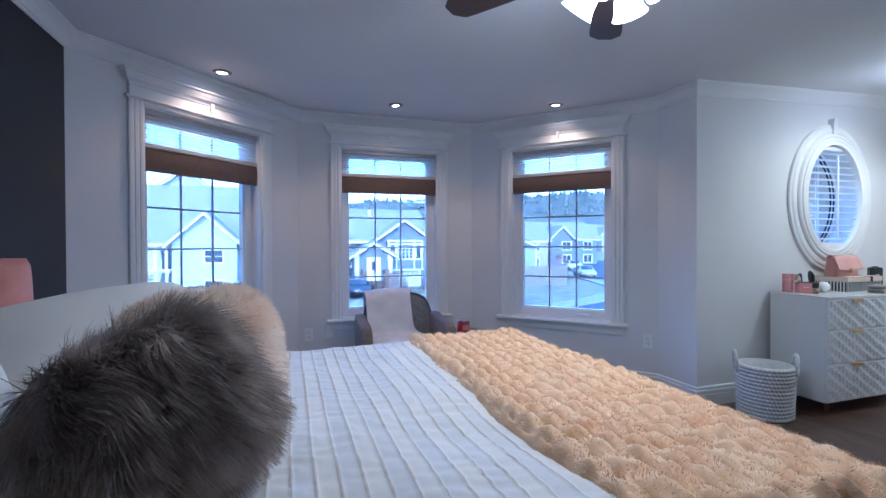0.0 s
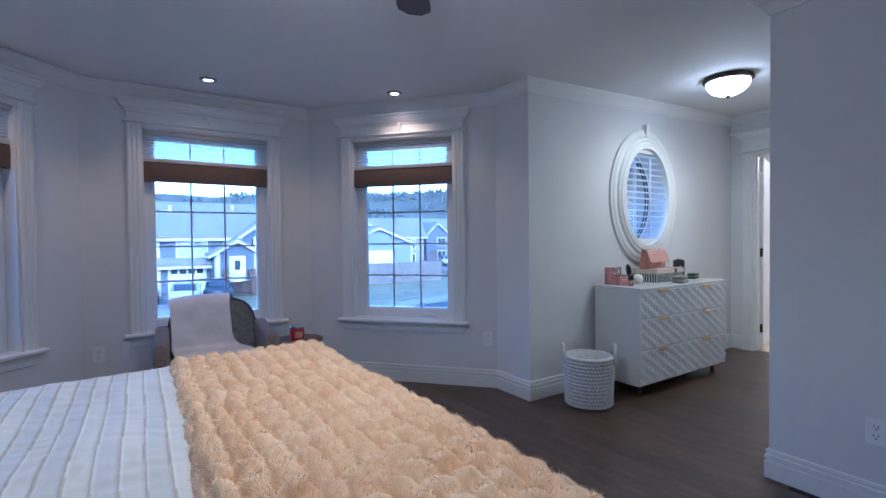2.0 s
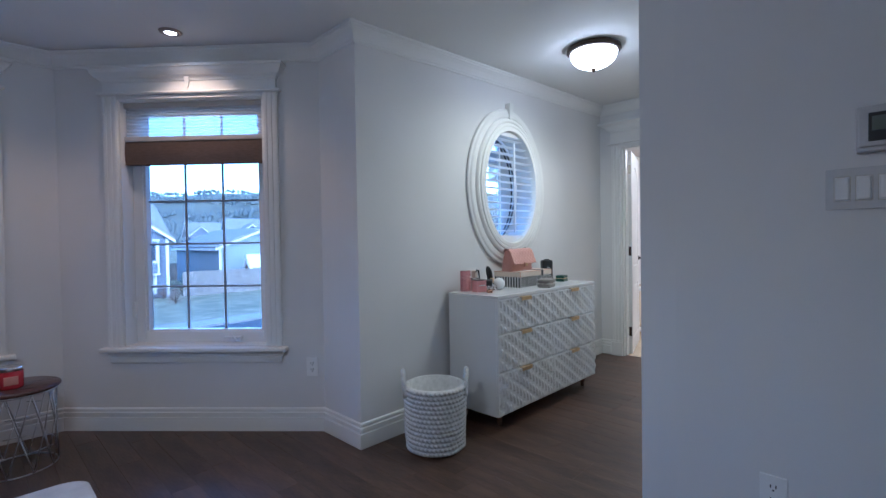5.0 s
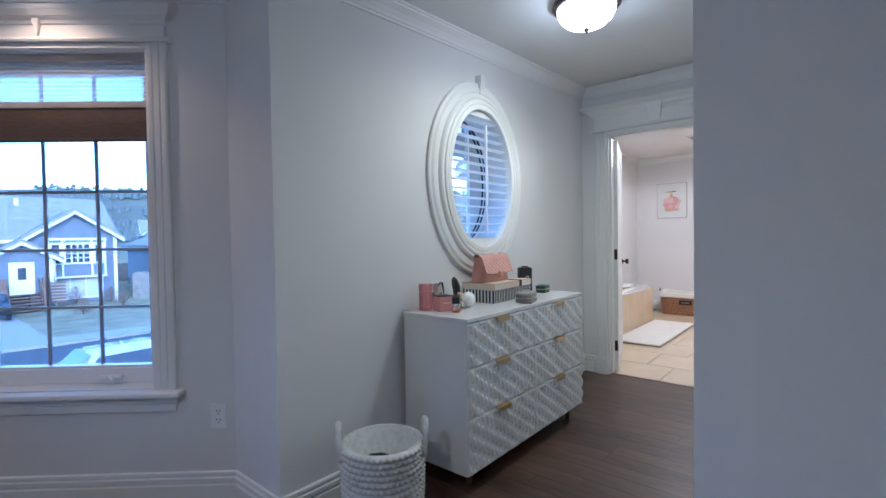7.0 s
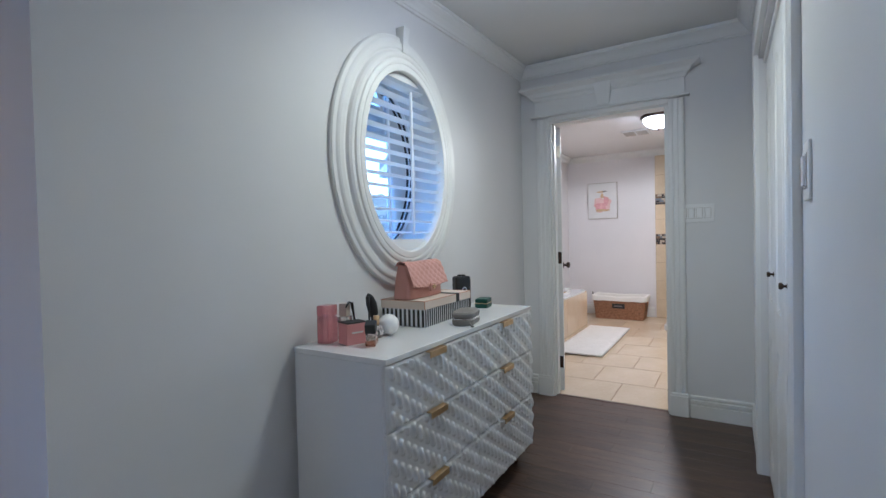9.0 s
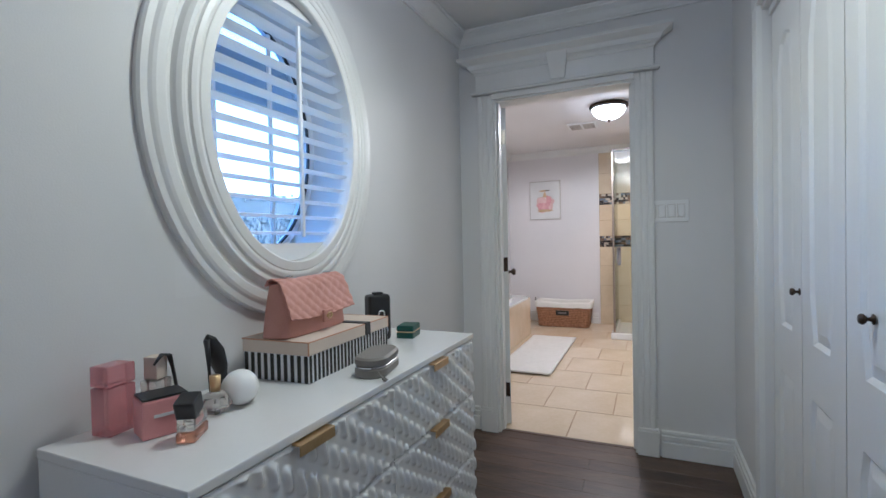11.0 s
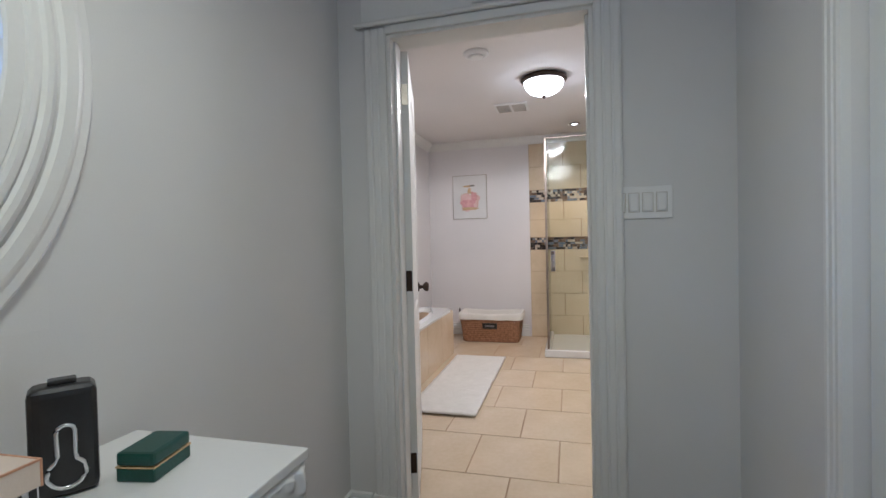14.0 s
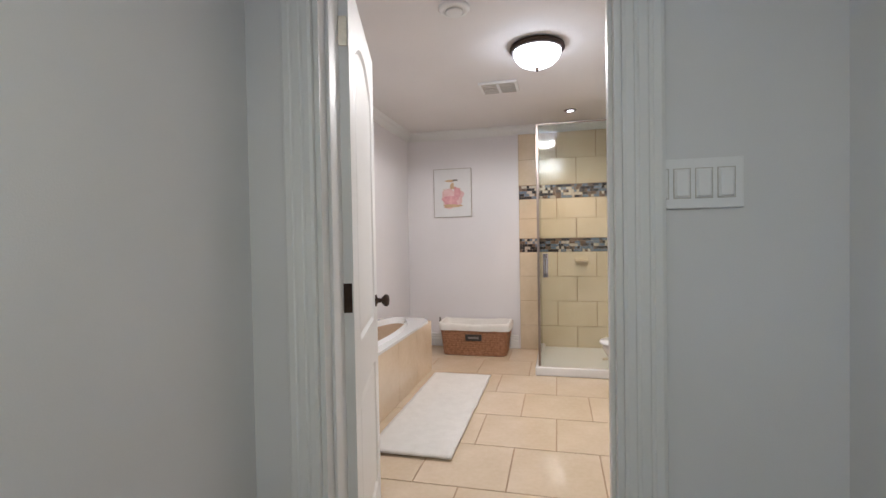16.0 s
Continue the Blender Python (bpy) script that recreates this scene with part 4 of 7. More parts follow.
def fur_material(name, a, b, through_part, rough=0.5):
    """Hair: two tones by noise, part of the light passing through."""
    m = paint(name, a, b, 14, rough, 0.0, 160, sheen=0.2)
    n, l = m.node_tree.nodes, m.node_tree.links
    p = n["Principled BSDF"]
    tl, mx = n.new("ShaderNodeBsdfTranslucent"), n.new("ShaderNodeMixShader")
    l.new(p.inputs["Base Color"].links[0].from_socket, tl.inputs[0])
    mx.inputs[0].default_value = through_part
    l.new(p.outputs[0], mx.inputs[1]), l.new(tl.outputs[0], mx.inputs[2])
    l.new(mx.outputs[0], n["Material Output"].inputs[0])
    return m


M_FURD = fur_material("dark_grey_fur", (0.22, 0.185, 0.155), (0.70, 0.61, 0.53), 0.3)
M_FURC = fur_material("cream_fur", (0.93, 0.78, 0.62), (0.98, 0.92, 0.84), 0.45, 0.8)
tagged(cushion("pillow", pose(-0.55, 1.70, 0.85, 58, -10, 20), 0.34, 0.22, 0.12, [M_SHEET], 0.5), "white striped bed pillow propped up", "pillow", "striped bed pillows")
tagged(cushion("pillow", pose(-0.72, 1.02, 0.90, 55, 0, 60), 0.34, 0.22, 0.12, [M_SHEET], 0.5), "white striped bed pillow propped up", "pillow", "striped bed pillows")


def fur_pillow(m, sx, sy, sz, mat, label, count, length, seed, width=0.0016, comb=(0.5, 0.0, -0.9), clump=0.5):
    ob = cushion("fur_pillow", m, sx, sy, sz, mat, 0.7)
    r = random.Random(seed)
    polys = [p for p in ob.data.polygons if len(p.vertices) == 4]
    inv = m.to_3x3().inverted()
    roots = []
    for _ in range(count):
        p = r.choice(polys)
        vs = [ob.data.vertices[i].co for i in p.vertices]
        a, b = r.random(), r.random()
        roots.append((vs[0].lerp(vs[1], a).lerp(vs[3].lerp(vs[2], a), b), p.normal.copy()))
    b2 = bmesh.new()
    fur(b2, roots, length, width, inv @ Vector(comb), r, 4, 0, 17.0, clump)
    tagged(bm_ob("fur", b2, mat, True, ob), kind="stuff")
    return tagged(ob, label, "fur pillow")


fur_pillow(pose(-0.195, 1.01, 0.905, 60, 6, 8) @ pose(0, 0, 0, 0, 0, 32), 0.175, 0.150, 0.105, M_FURD, "shaggy dark grey faux fur pillow on the bed", 34000, 0.055, 3, 0.0012, (0.8, -0.1, -1.0), 0.85)
fur_pillow(pose(-0.165, 1.29, 0.925, 70, -4, 12), 0.175, 0.165, 0.10, M_FURC, "fluffy cream faux fur pillow behind the dark one", 38000, 0.022, 4, 0.0008, (0.1, 0.0, -0.3), 0.6)

# rug
bm = bmesh.new()
pts = []
for cx, cy, a0 in ((1.60, 3.38, 0), (0.25, 3.38, 90), (0.25, 0.9, 180), (1.60, 0.9, 270)):
    pts += [(cx + 0.10 * math.cos(radians(a0 + q * 15)), cy + 0.10 * math.sin(radians(a0 + q * 15))) for q in range(7)]
lo, hi = [bm.verts.new((x, y, 0.002)) for x, y in pts], [bm.verts.new((x, y, 0.020)) for x, y in pts]
inn = [bm.verts.new((0.95 + (x - 0.95) * 0.985, 2.14 + (y - 2.14) * 0.99, 0.026)) for x, y in pts]
for i in range(len(pts)):
    j = (i + 1) % len(pts)
    bm.faces.new((lo[i], lo[j], hi[j], hi[i])), bm.faces.new((hi[i], hi[j], inn[j], inn[i]))
bm.faces.new(inn)
M_RUG = paint("white_rug_wool", (0.58, 0.58, 0.58), (0.72, 0.72, 0.72), 12, 0.95, 0.9, 260, sheen=0.3)
tagged(bm_ob("rug", bm, M_RUG), "plush white rug lying under the bed", "rug")

# nightstand and lamp
ns = tagged(empty("nightstand", pose(-0.90, 2.32, 0)), "dark wooden nightstand beside the bed", "nightstand")
box("body", -0.20, 0.17, -0.20, 0.20, 0.10, 0.62, M_WOOD, 0.008, ns)
box("drawer", -0.17, 0.14, -0.22, -0.201, 0.36, 0.58, M_WOOD, 0.004, ns)
for x in (-0.17, 0.14):
    for y in (-0.17, 0.17):
        box("leg", x - 0.02, x + 0.02, y - 0.02, y + 0.02, 0.0, 0.10, M_WOOD, 0.003, ns)
M_PINK = paint("pink_lampshade", (0.62, 0.26, 0.20), (0.72, 0.34, 0.27), 14, 0.8, 0.3, 300)
lamp = tagged(empty("table_lamp", pose(-0.995, 2.22, 0.621)), "table lamp with a pink drum shade, unlit", "table lamp")
lathe("base", [(0.0, 0.0), (0.075, 0.0), (0.075, 0.012), (0.03, 0.03), (0.045, 0.09), (0.05, 0.14), (0.03, 0.19), (0.012, 0.21), (0.012, 0.30), (0.0, 0.30)], M_BRASS, 28, lamp)
lathe("shade", [(0.105, 0.26), (0.110, 0.261), (0.105, 0.44), (0.100, 0.500), (0.088, 0.528), (0.083, 0.524), (0.096, 0.495), (0.101, 0.44), (0.105, 0.26)], M_PINK, 40, lamp)

# ---- armchair ----
M_TWEED = paint("grey_tweed", (0.125, 0.120, 0.120), (0.23, 0.22, 0.22), 40, 0.95, 0.8, 420, sheen=0.2)
M_ARM = paint("brown_woven_arm", (0.115, 0.085, 0.065), (0.21, 0.160, 0.125), 50, 0.85, 0.8, 260)
M_FLEECE = paint("white_fleece", (0.62, 0.58, 0.58), (0.78, 0.74, 0.74), 10, 0.95, 0.7, 340, sheen=0.5)
chair = tagged(empty("armchair", pose(0.85, 3.66, 0, 0, 0, -3)), "grey tweed armchair with brown upholstered arms by the window", "armchair")


def soft_slab(name, outline, thick, place, mat, parent):
    """A padded board: a closed outline (x, z) with rounded rims, set by place(x, y, z)."""
    bm = bmesh.new()
    cx, cz = sum(p[0] for p in outline) / len(outline), sum(p[1] for p in outline) / len(outline)
    rings = []
    for inset, y in ((0.10, -0.5), (0.035, -0.46), (0.0, -0.25), (0.0, 0.25), (0.035, 0.46), (0.10, 0.5)):
        rings.append([bm.verts.new(place(x + (cx - x) * inset, y * thick, z + (cz - z) * inset)) for x, z in outline])
    n = len(outline)
    for a, b in zip(rings, rings[1:]):
        for q in range(n):
            bm.faces.new((a[q], a[(q + 1) % n], b[(q + 1) % n], b[q]))
    for ring_ in (rings[0], rings[-1]):
        c = bm.verts.new(sum((v.co for v in ring_), Vector()) / n)
        for q in range(n):
            bm.faces.new((ring_[q], ring_[(q + 1) % n], c))
    return bm_ob(name, bm, mat, True, parent)


def curved_back(x, y, z):
    return (x, 0.20 + y - 0.75 * x * x + 0.20 * (z - 0.3), z)


back_line = []
for i in range(48):
    a = 2 * math.pi * i / 48
    c, s_ = math.cos(a), math.sin(a)
    q = (abs(c) ** 4.5 + abs(s_) ** 4.5) ** (1 / 4.5)
    x, z = 0.285 * c / q, 0.545 + 0.25 * s_ / q
    back_line.append((x * (1.06 - 0.22 * max(0.0, (z - 0.45) / 0.4)), z))
soft_slab("backrest", back_line, 0.10, curved_back, M_TWEED, chair)
bm = bmesh.new()
rim_pts = [Vector(curved_back(x, -0.045, z)) for x, z in back_line]
tube_into(bm, rim_pts, 0.006, 6, closed=True)
bm_ob("piping", bm, M_DARK, parent=chair)
box("seat", -0.265, 0.265, -0.33, 0.20, 0.26, 0.425, M_TWEED, 0.045, chair, 4, True)
for sx in (-1, 1):
    arm_line = [(-0.36, 0.16), (-0.375, 0.30), (-0.375, 0.46), (-0.365, 0.545), (-0.335, 0.590), (-0.28, 0.612), (-0.18, 0.618), (-0.05, 0.622), (0.10, 0.632), (0.19, 0.640), (0.225, 0.60), (0.23, 0.45), (0.22, 0.25), (0.21, 0.16)]
    soft_slab("arm", arm_line, 0.082, lambda u, y, z, sx=sx: (sx * 0.305 + y, u, z), M_ARM, chair)
for x in (-0.28, 0.28):
    for y in (-0.30, 0.20):
        bm = bmesh.new()
        tube_into(bm, [(x, y, 0.27), (x * 1.05, y * 1.05, 0.0)], [0.02, 0.013], 10)
        bm_ob("leg", bm, M_WOOD, parent=chair)
bm = bmesh.new()
prof = [(0.380, 0.58), (0.388, 0.69), (0.380, 0.775), (0.358, 0.812), (0.315, 0.818), (0.262, 0.792), (0.232, 0.73), (0.205, 0.635), (0.185, 0.54), (0.165, 0.475), (0.11, 0.458), (0.0, 0.450), (-0.14, 0.448), (-0.26, 0.446), (-0.325, 0.436), (-0.372, 0.40), (-0.378, 0.33)]
n = 40
g = []
for i in range(n):
    u = i / (n - 1)
    row = []
    for k, (y, z) in enumerate(prof):
        seat_part = max(0.0, min(1.0, (k - 8) / 3))
        x = -0.262 + u * (0.375 + 0.10 * seat_part) + 0.012 * noise.noise((k * 0.6, u * 2, 5)) + 0.020 * seat_part
        wv = noise.noise((x * 6, k * 0.7, 2.0)) * 0.012 + noise.noise((x * 17, k * 0.9, 4.0)) * 0.005
        lift = 0.018 * seat_part * (0.5 + noise.noise((x * 5, k * 0.5, 8.0)))
        bow = -0.75 * x * x * (1 - seat_part)
        drop = -0.14 * max(0.0, abs(x) - 0.16) * (1 - seat_part) if 1 < k < 6 else 0.0
        row.append(bm.verts.new((x, y + wv * (0.4 + 0.6 * seat_part) + bow - 0.030 * (1 - seat_part) * (1 if k > 4 else 0), z + wv + lift + drop)))
    g.append(row)
for i in range(n - 1):
    for k in range(len(prof) - 1):
        bm.faces.new((g[i][k], g[i + 1][k], g[i + 1][k + 1], g[i][k + 1]))
fl = bm_ob("blanket", bm, M_FLEECE, True)
so = fl.modifiers.new("thick", "SOLIDIFY")
so.thickness, so.offset = 0.014, 1
sb = fl.modifiers.new("soft", "SUBSURF")
sb.levels = sb.render_levels = 2
fl.matrix_world = chair.matrix_world
tagged(fl, "white fleece blanket draped over the armchair", "blanket")

# ---- wire side table and candle ----
M_WIRE = paint("silver_wire", (0.55, 0.54, 0.53), (0.68, 0.67, 0.66), 30, 0.3, metal=1.0)
M_TOP = paint("dark_red_wood", (0.055, 0.022, 0.018), (0.10, 0.045, 0.036), 12, 0.28, 0.1, 60, stretch=(1, 6, 1))
st = tagged(empty("side_table", pose(1.475, 3.925, 0)), "round side table with silver wire drum base", "side table")
lathe("top", [(0.0, 0.412), (0.180, 0.412), (0.188, 0.418), (0.188, 0.428), (0.180, 0.434), (0.0, 0.434)], M_TOP, 48, st)
bm = bmesh.new()
ring = lambda r, z: [(r * math.cos(2 * math.pi * i / 40), r * math.sin(2 * math.pi * i / 40), z) for i in range(40)]
for z, r in ((0.004, 0.165), (0.405, 0.172)):
    tube_into(bm, ring(r, z), 0.004, 6, closed=True)
for i in range(10):
    a, b, c = [2 * math.pi * (i + q) / 10 for q in (0, 0.5, 1)]
    p = lambda t, z: (0.168 * math.cos(t), 0.168 * math.sin(t), z)
    tube_into(bm, [p(a, 0.004), p(b, 0.20), p(a, 0.405)], 0.003, 6)
    tube_into(bm, [p(b, 0.20), p(c, 0.405)], 0.003, 6)
    tube_into(bm, [p(b, 0.20), p(c, 0.004)], 0.003, 6)
    tube_into(bm, [p(a, 0.30), p(c, 0.30)] if i % 2 else [p(a, 0.11), p(c, 0.11)], 0.003, 6)
bm_ob("wire_frame", bm, M_WIRE, parent=st)
M_RED = paint("red_wax_glass", (0.42, 0.02, 0.03), (0.55, 0.04, 0.05), 8, 0.12, coat=0.6)
can = tagged(empty("candle", pose(1.455, 3.90, 0.4345)), "red glass jar candle with silver lid", "candle")
lathe("jar", [(0.0, 0.0), (0.050, 0.0), (0.054, 0.006), (0.054, 0.085), (0.050, 0.09), (0.0, 0.09)], M_RED, 32, can)
lathe("lid", [(0.0, 0.112), (0.048, 0.112), (0.055, 0.108), (0.055, 0.091), (0.0, 0.091)], M_CHROME, 32, can)
box("label", -0.028, 0.028, -0.0565, -0.052, 0.022, 0.066, M_PINK, 0.001, can, 1)

# ---- ceiling fan ----
M_BLADE = paint("fan_blade_walnut", (0.030, 0.016, 0.011), (0.065, 0.036, 0.026), 10, 0.4, 0.2, 60, stretch=(1, 8, 1))
fan = tagged(empty("ceiling_fan", pose(1.07, 1.42, 0.035)), "dark ceiling fan with five blades and lit tulip shades", "ceiling fan")
lathe("mount", [(0.0, CEIL - 0.036), (0.07, CEIL - 0.036), (0.065, CEIL - 0.06), (0.02, CEIL - 0.08), (0.014, CEIL - 0.11), (0.014, 2.235), (0.05, 2.225), (0.115, 2.205), (0.125, 2.165), (0.11, 2.125), (0.05, 2.105), (0.045, 2.07), (0.065, 2.055), (0.06, 2.03), (0.0, 2.02)], M_BRONZE, 36, fan)
for k in range(5):
    a = radians(56 + 72 * k)
    bm = bmesh.new()
    out = []
    for i in range(13):
        t = i / 12
        r = 0.20 + 0.47 * t
        w = 0.052 + 0.022 * t - (0.045 * max(0, (t - 0.88) / 0.12) ** 2)
        out.append((r, w))
    for z in (2.128, 2.136):
        v = [bm.verts.new((r, w, z + 0.12 * w)) for r, w in out] + [bm.verts.new((r, -w, z - 0.12 * w)) for r, w in reversed(out)]
        bm.faces.new(v)
        if z > 2.13:
            for i in range(len(v)):
                j = (i + 1) % len(v)
                bm.faces.new((prev_v[i], prev_v[j], v[j], v[i]))
        prev_v = v
    bl = bm_ob("blade", bm, M_BLADE, parent=fan)
    bl.matrix_local = pose(0, 0, 0, 0, 0, 56 + 72 * k)
    ir = box("blade_iron", 0.10, 0.24, -0.018, 0.018, 2.118, 2.127, M_BRONZE, 0.003, fan)
    ir.matrix_local = pose(0, 0, 0, 0, 0, 56 + 72 * k)
M_TULIP = glow("lit_tulip_glass", (1.0, 0.88, 0.70), GLOW)
for k in range(4):
    sh = lathe("tulip_shade", [(0.020, 0.0), (0.030, -0.012), (0.042, -0.04), (0.048, -0.07), (0.058, -0.095), (0.062, -0.10), (0.056, -0.093), (0.045, -0.07), (0.0, -0.05)], M_TULIP, 28, fan)
    sh.matrix_local = pose(0, 0, 0, 0, 0, 33 + 90 * k) @ pose(0.075, 0, 2.055, 0, -42, 0)
    sh.visible_shadow = False

# ---- dresser ----
M_LACQ = paint("white_lacquer", (0.76, 0.76, 0.75), (0.80, 0.80, 0.79), 3, 0.22, 0.02, 80, coat=0.3)
DX0, DX1, DY0, DY1, DZ0, DZ1 = 3.535, 4.785, 2.315, 2.725, 0.085, 0.824
dr = tagged(empty("dresser", pose(DX0, DY0, 0)), "white six drawer dresser with carved wave fronts", "dresser")
DWD, DDP = DX1 - DX0, DY1 - DY0
bm = bmesh.new()
add_box(bm, 0.0, DWD, 0.018, DDP, DZ0, DZ1 - 0.020, 0, 0.002, 1)
add_box(bm, -0.002, DWD + 0.002, 0.0, DDP, DZ1 - 0.0195, DZ1, 0, 0.003, 2)
bm_ob("body", bm, M_LACQ, parent=dr)
zc = [DZ1 - 0.022, 0.588, 0.352, DZ0 + 0.002]
for i in range(2):
    for j in range(3):
        x0, x1 = 0.002 + i * DWD / 2, (i + 1) * DWD / 2 - 0.002
        z1, z0 = zc[j] - 0.002, zc[j + 1] + 0.002
        d = empty("drawer", parent=dr)
        bm = bmesh.new()
        nx, nz = 176, 66
        g = []
        for a in range(nx + 1):
            row = []
            for b in range(nz + 1):
                x, z = x0 + (x1 - x0) * a / nx, z0 + (z1 - z0) * b / nz
                s, t = x * 0.54 + z * 0.842, x * 0.842 - z * 0.54
                rim = min(a, nx - a, b, nz - b)
                u = (s / 0.064) % 1 - 0.5
                inside = max(0.0, 1 - (abs(u) / 0.36) ** 2)
                ph = (t + 0.012 * math.sin(u * 5.5)) / 0.044
                ridge = (0.5 + 0.5 * math.cos(2 * math.pi * ph)) ** 1.5
                h = 0.0035 + 0.0105 * ridge * inside ** 0.6 if rim > 1 else 0.0
                row.append(bm.verts.new((x, 0.006 - h, z)))
            g.append(row)
        for a in range(nx):
            for b in range(nz):
                bm.faces.new((g[a][b], g[a + 1][b], g[a + 1][b + 1], g[a][b + 1])).smooth = True
        add_box(bm, x0, x1, 0.0062, 0.0175, z0, z1)
        bm_ob("front", bm, M_LACQ, parent=d)
        hx = (x0 + x1) / 2 - 0.03
        bm = bmesh.new()
        add_box(bm, hx - 0.055, hx + 0.055, -0.014, 0.006, z1 - 0.002, z1 + 0.0015, 0, 0.0005, 1)
        add_box(bm, hx - 0.055, hx + 0.055, -0.017, -0.013, z1 - 0.022, z1 + 0.0015, 0, 0.001, 1)
        bm_ob("handle", bm, M_BRASS, parent=d)
for x in (0.09, DWD - 0.09):
    for y in (0.07, DDP - 0.06):
        lg = lathe("leg", [(0.0, DZ0), (0.022, DZ0), (0.012, 0.001), (0.0, 0.0)], M_WOOD, 16, dr, (x, y, 0))

# striped gift box
M_CREAM = paint("cream_card", (0.62, 0.52, 0.43), (0.70, 0.60, 0.50), 6, 0.6, 0.1, 200)
M_PEACHLINE = paint("copper_edge", (0.50, 0.26, 0.15), (0.58, 0.32, 0.19), 10, 0.5)
M_INK = paint("black_card", (0.012, 0.012, 0.014), (0.02, 0.02, 0.022), 10, 0.5)
M_PAPER = paint("white_card", (0.70, 0.70, 0.70), (0.76, 0.76, 0.76), 8, 0.6)
gb = tagged(empty("gift_box", pose(4.022, 2.492, DZ1 + 0.0005, 0, 0, 2.5)), "black and white striped box with cream lid and ribbon", "gift box")
GW, GD, GH = 0.44, 0.225, 0.110
box("tray", 0.003, GW - 0.003, 0.003, GD - 0.003, 0, GH - 0.036, M_PAPER, 0, gb)
bm = bmesh.new()
k = 0
for i in range(24):
    x = 0.006 + i * (GW - 0.012) / 23.5
    add_box(bm, x, x + (GW - 0.012) / 47, 0.0015, 0.004, 0.0008, GH - 0.037)
for i in range(10):
    y = 0.006 + i * (GD - 0.012) / 9.5
    add_box(bm, 0.0015, 0.004, y, y + (GD - 0.012) / 19, 0.0008, GH - 0.037)
bm_ob("stripe", bm, M_INK, parent=gb)
box("lid", 0, GW, 0, GD, GH - 0.036, GH, M_CREAM, 0.0015, gb, 1)
bm = bmesh.new()
e = 0.0025
for x0, x1, y0, y1 in ((-0.0006, GW + 0.0006, -0.0006, e), (-0.0006, GW + 0.0006, GD - e, GD + 0.0006), (-0.0006, e, e, GD - e), (GW - e, GW + 0.0006, e, GD - e)):
    add_box(bm, x0, x1, y0, y1, GH - 0.002, GH + 0.0008)
for x in (-0.0006, GW - e):
    add_box(bm, x, x + e + 0.0006, -0.0006, e, GH - 0.036, GH - 0.002)
bm_ob("edging", bm, M_PEACHLINE, parent=gb)
bm = bmesh.new()
add_box(bm, 0.285, 0.315, -0.002, GD + 0.002, GH + 0.0002, GH + 0.003, 0, 0.001, 1)
add_box(bm, 0.285, 0.315, -0.003, -0.0003, GH - 0.037, GH + 0.002, 0, 0.001, 1)
bm_ob("ribbon", bm, M_INK, parent=gb)

# quilted handbag
M_LEATHER = paint("pink_quilted_leather", (0.50, 0.245, 0.19), (0.60, 0.31, 0.25), 10, 0.5, 0.25, 260)
bagm = pose(4.178, 2.628, DZ1 + GH + 0.002, 0, 0, 4) @ Matrix.Diagonal((1.16, 1.05, 0.96, 1))
bag = tagged(empty("handbag", bagm), "pink quilted leather flap handbag with gold clasp", "handbag")
bm = bmesh.new()
n, rows_ = 28, []
for i in range(n + 1):
    t = i / n
    z = 0.155 * t
    hw, hd = 0.135 - 0.012 * t - 0.004 * math.sin(math.pi * t), 0.050 - 0.022 * t + 0.008 * math.sin(math.pi * t)
    row = []
    for j in range(64):
        a = 2 * math.pi * j / 64
        c = lambda v, k: math.copysign(abs(v) ** k, v)
        row.append(bm.verts.new((hw * c(math.cos(a), 0.35), hd * c(math.sin(a), 0.5), z + noise.noise((a, t * 3, 1)) * 0.002)))
    rows_.append(row)
for i in range(n):
    for j in range(64):
        bm.faces.new((rows_[i][j], rows_[i][(j + 1) % 64], rows_[i + 1][(j + 1) % 64], rows_[i + 1][j])).smooth = True
bm.faces.new(rows_[0][::-1]), bm.faces.new(rows_[-1])
bm_ob("body", bm, M_LEATHER, parent=bag)
bm = bmesh.new()
g = []
path = [(0.024, 0.150), (0.018, 0.164), (0.0, 0.170), (-0.022, 0.166), (-0.033, 0.150), (-0.042, 0.125), (-0.051, 0.100), (-0.060, 0.075), (-0.066, 0.056)]
fine = []
for a, b in zip(path, path[1:]):
    fine += [(a[0] + (b[0] - a[0]) * q / 6, a[1] + (b[1] - a[1]) * q / 6) for q in range(6)]
fine.append(path[-1])
for i in range(61):
    x = -0.132 + 0.264 * i / 60
    row = []
    for k, (y, z) in enumerate(fine):
        d = k * 0.0038
        u, v = (x + d) / 0.034, (x - d) / 0.034
        q = 0.0042 * (abs(math.sin(math.pi * u)) * abs(math.sin(math.pi * v))) ** 0.45
        sag = 0.010 * math.cos(x / 0.132 * math.pi / 2) * (k / len(fine))
        row.append(bm.verts.new((x * (1 + 0.05 * k / len(fine)), y - q, z + q * 0.5 - sag + 0.004 * noise.noise((x * 10, k * 0.1, 3)))))
    g.append(row)
for i in range(60):
    for k in range(len(fine) - 1):
        bm.faces.new((g[i][k], g[i + 1][k], g[i + 1][k + 1], g[i][k + 1])).smooth = True
flap = bm_ob("flap", bm, M_LEATHER, True, bag)
so = flap.modifiers.new("thick", "SOLIDIFY")
so.thickness, so.offset = 0.004, -1
bm = bmesh.new()
add_box(bm, -0.021, 0.021, -0.077, -0.068, 0.028, 0.066, 0, 0.004, 3)
bm_ob("clasp_tab", bm, M_LEATHER, parent=bag)
bm = bmesh.new()
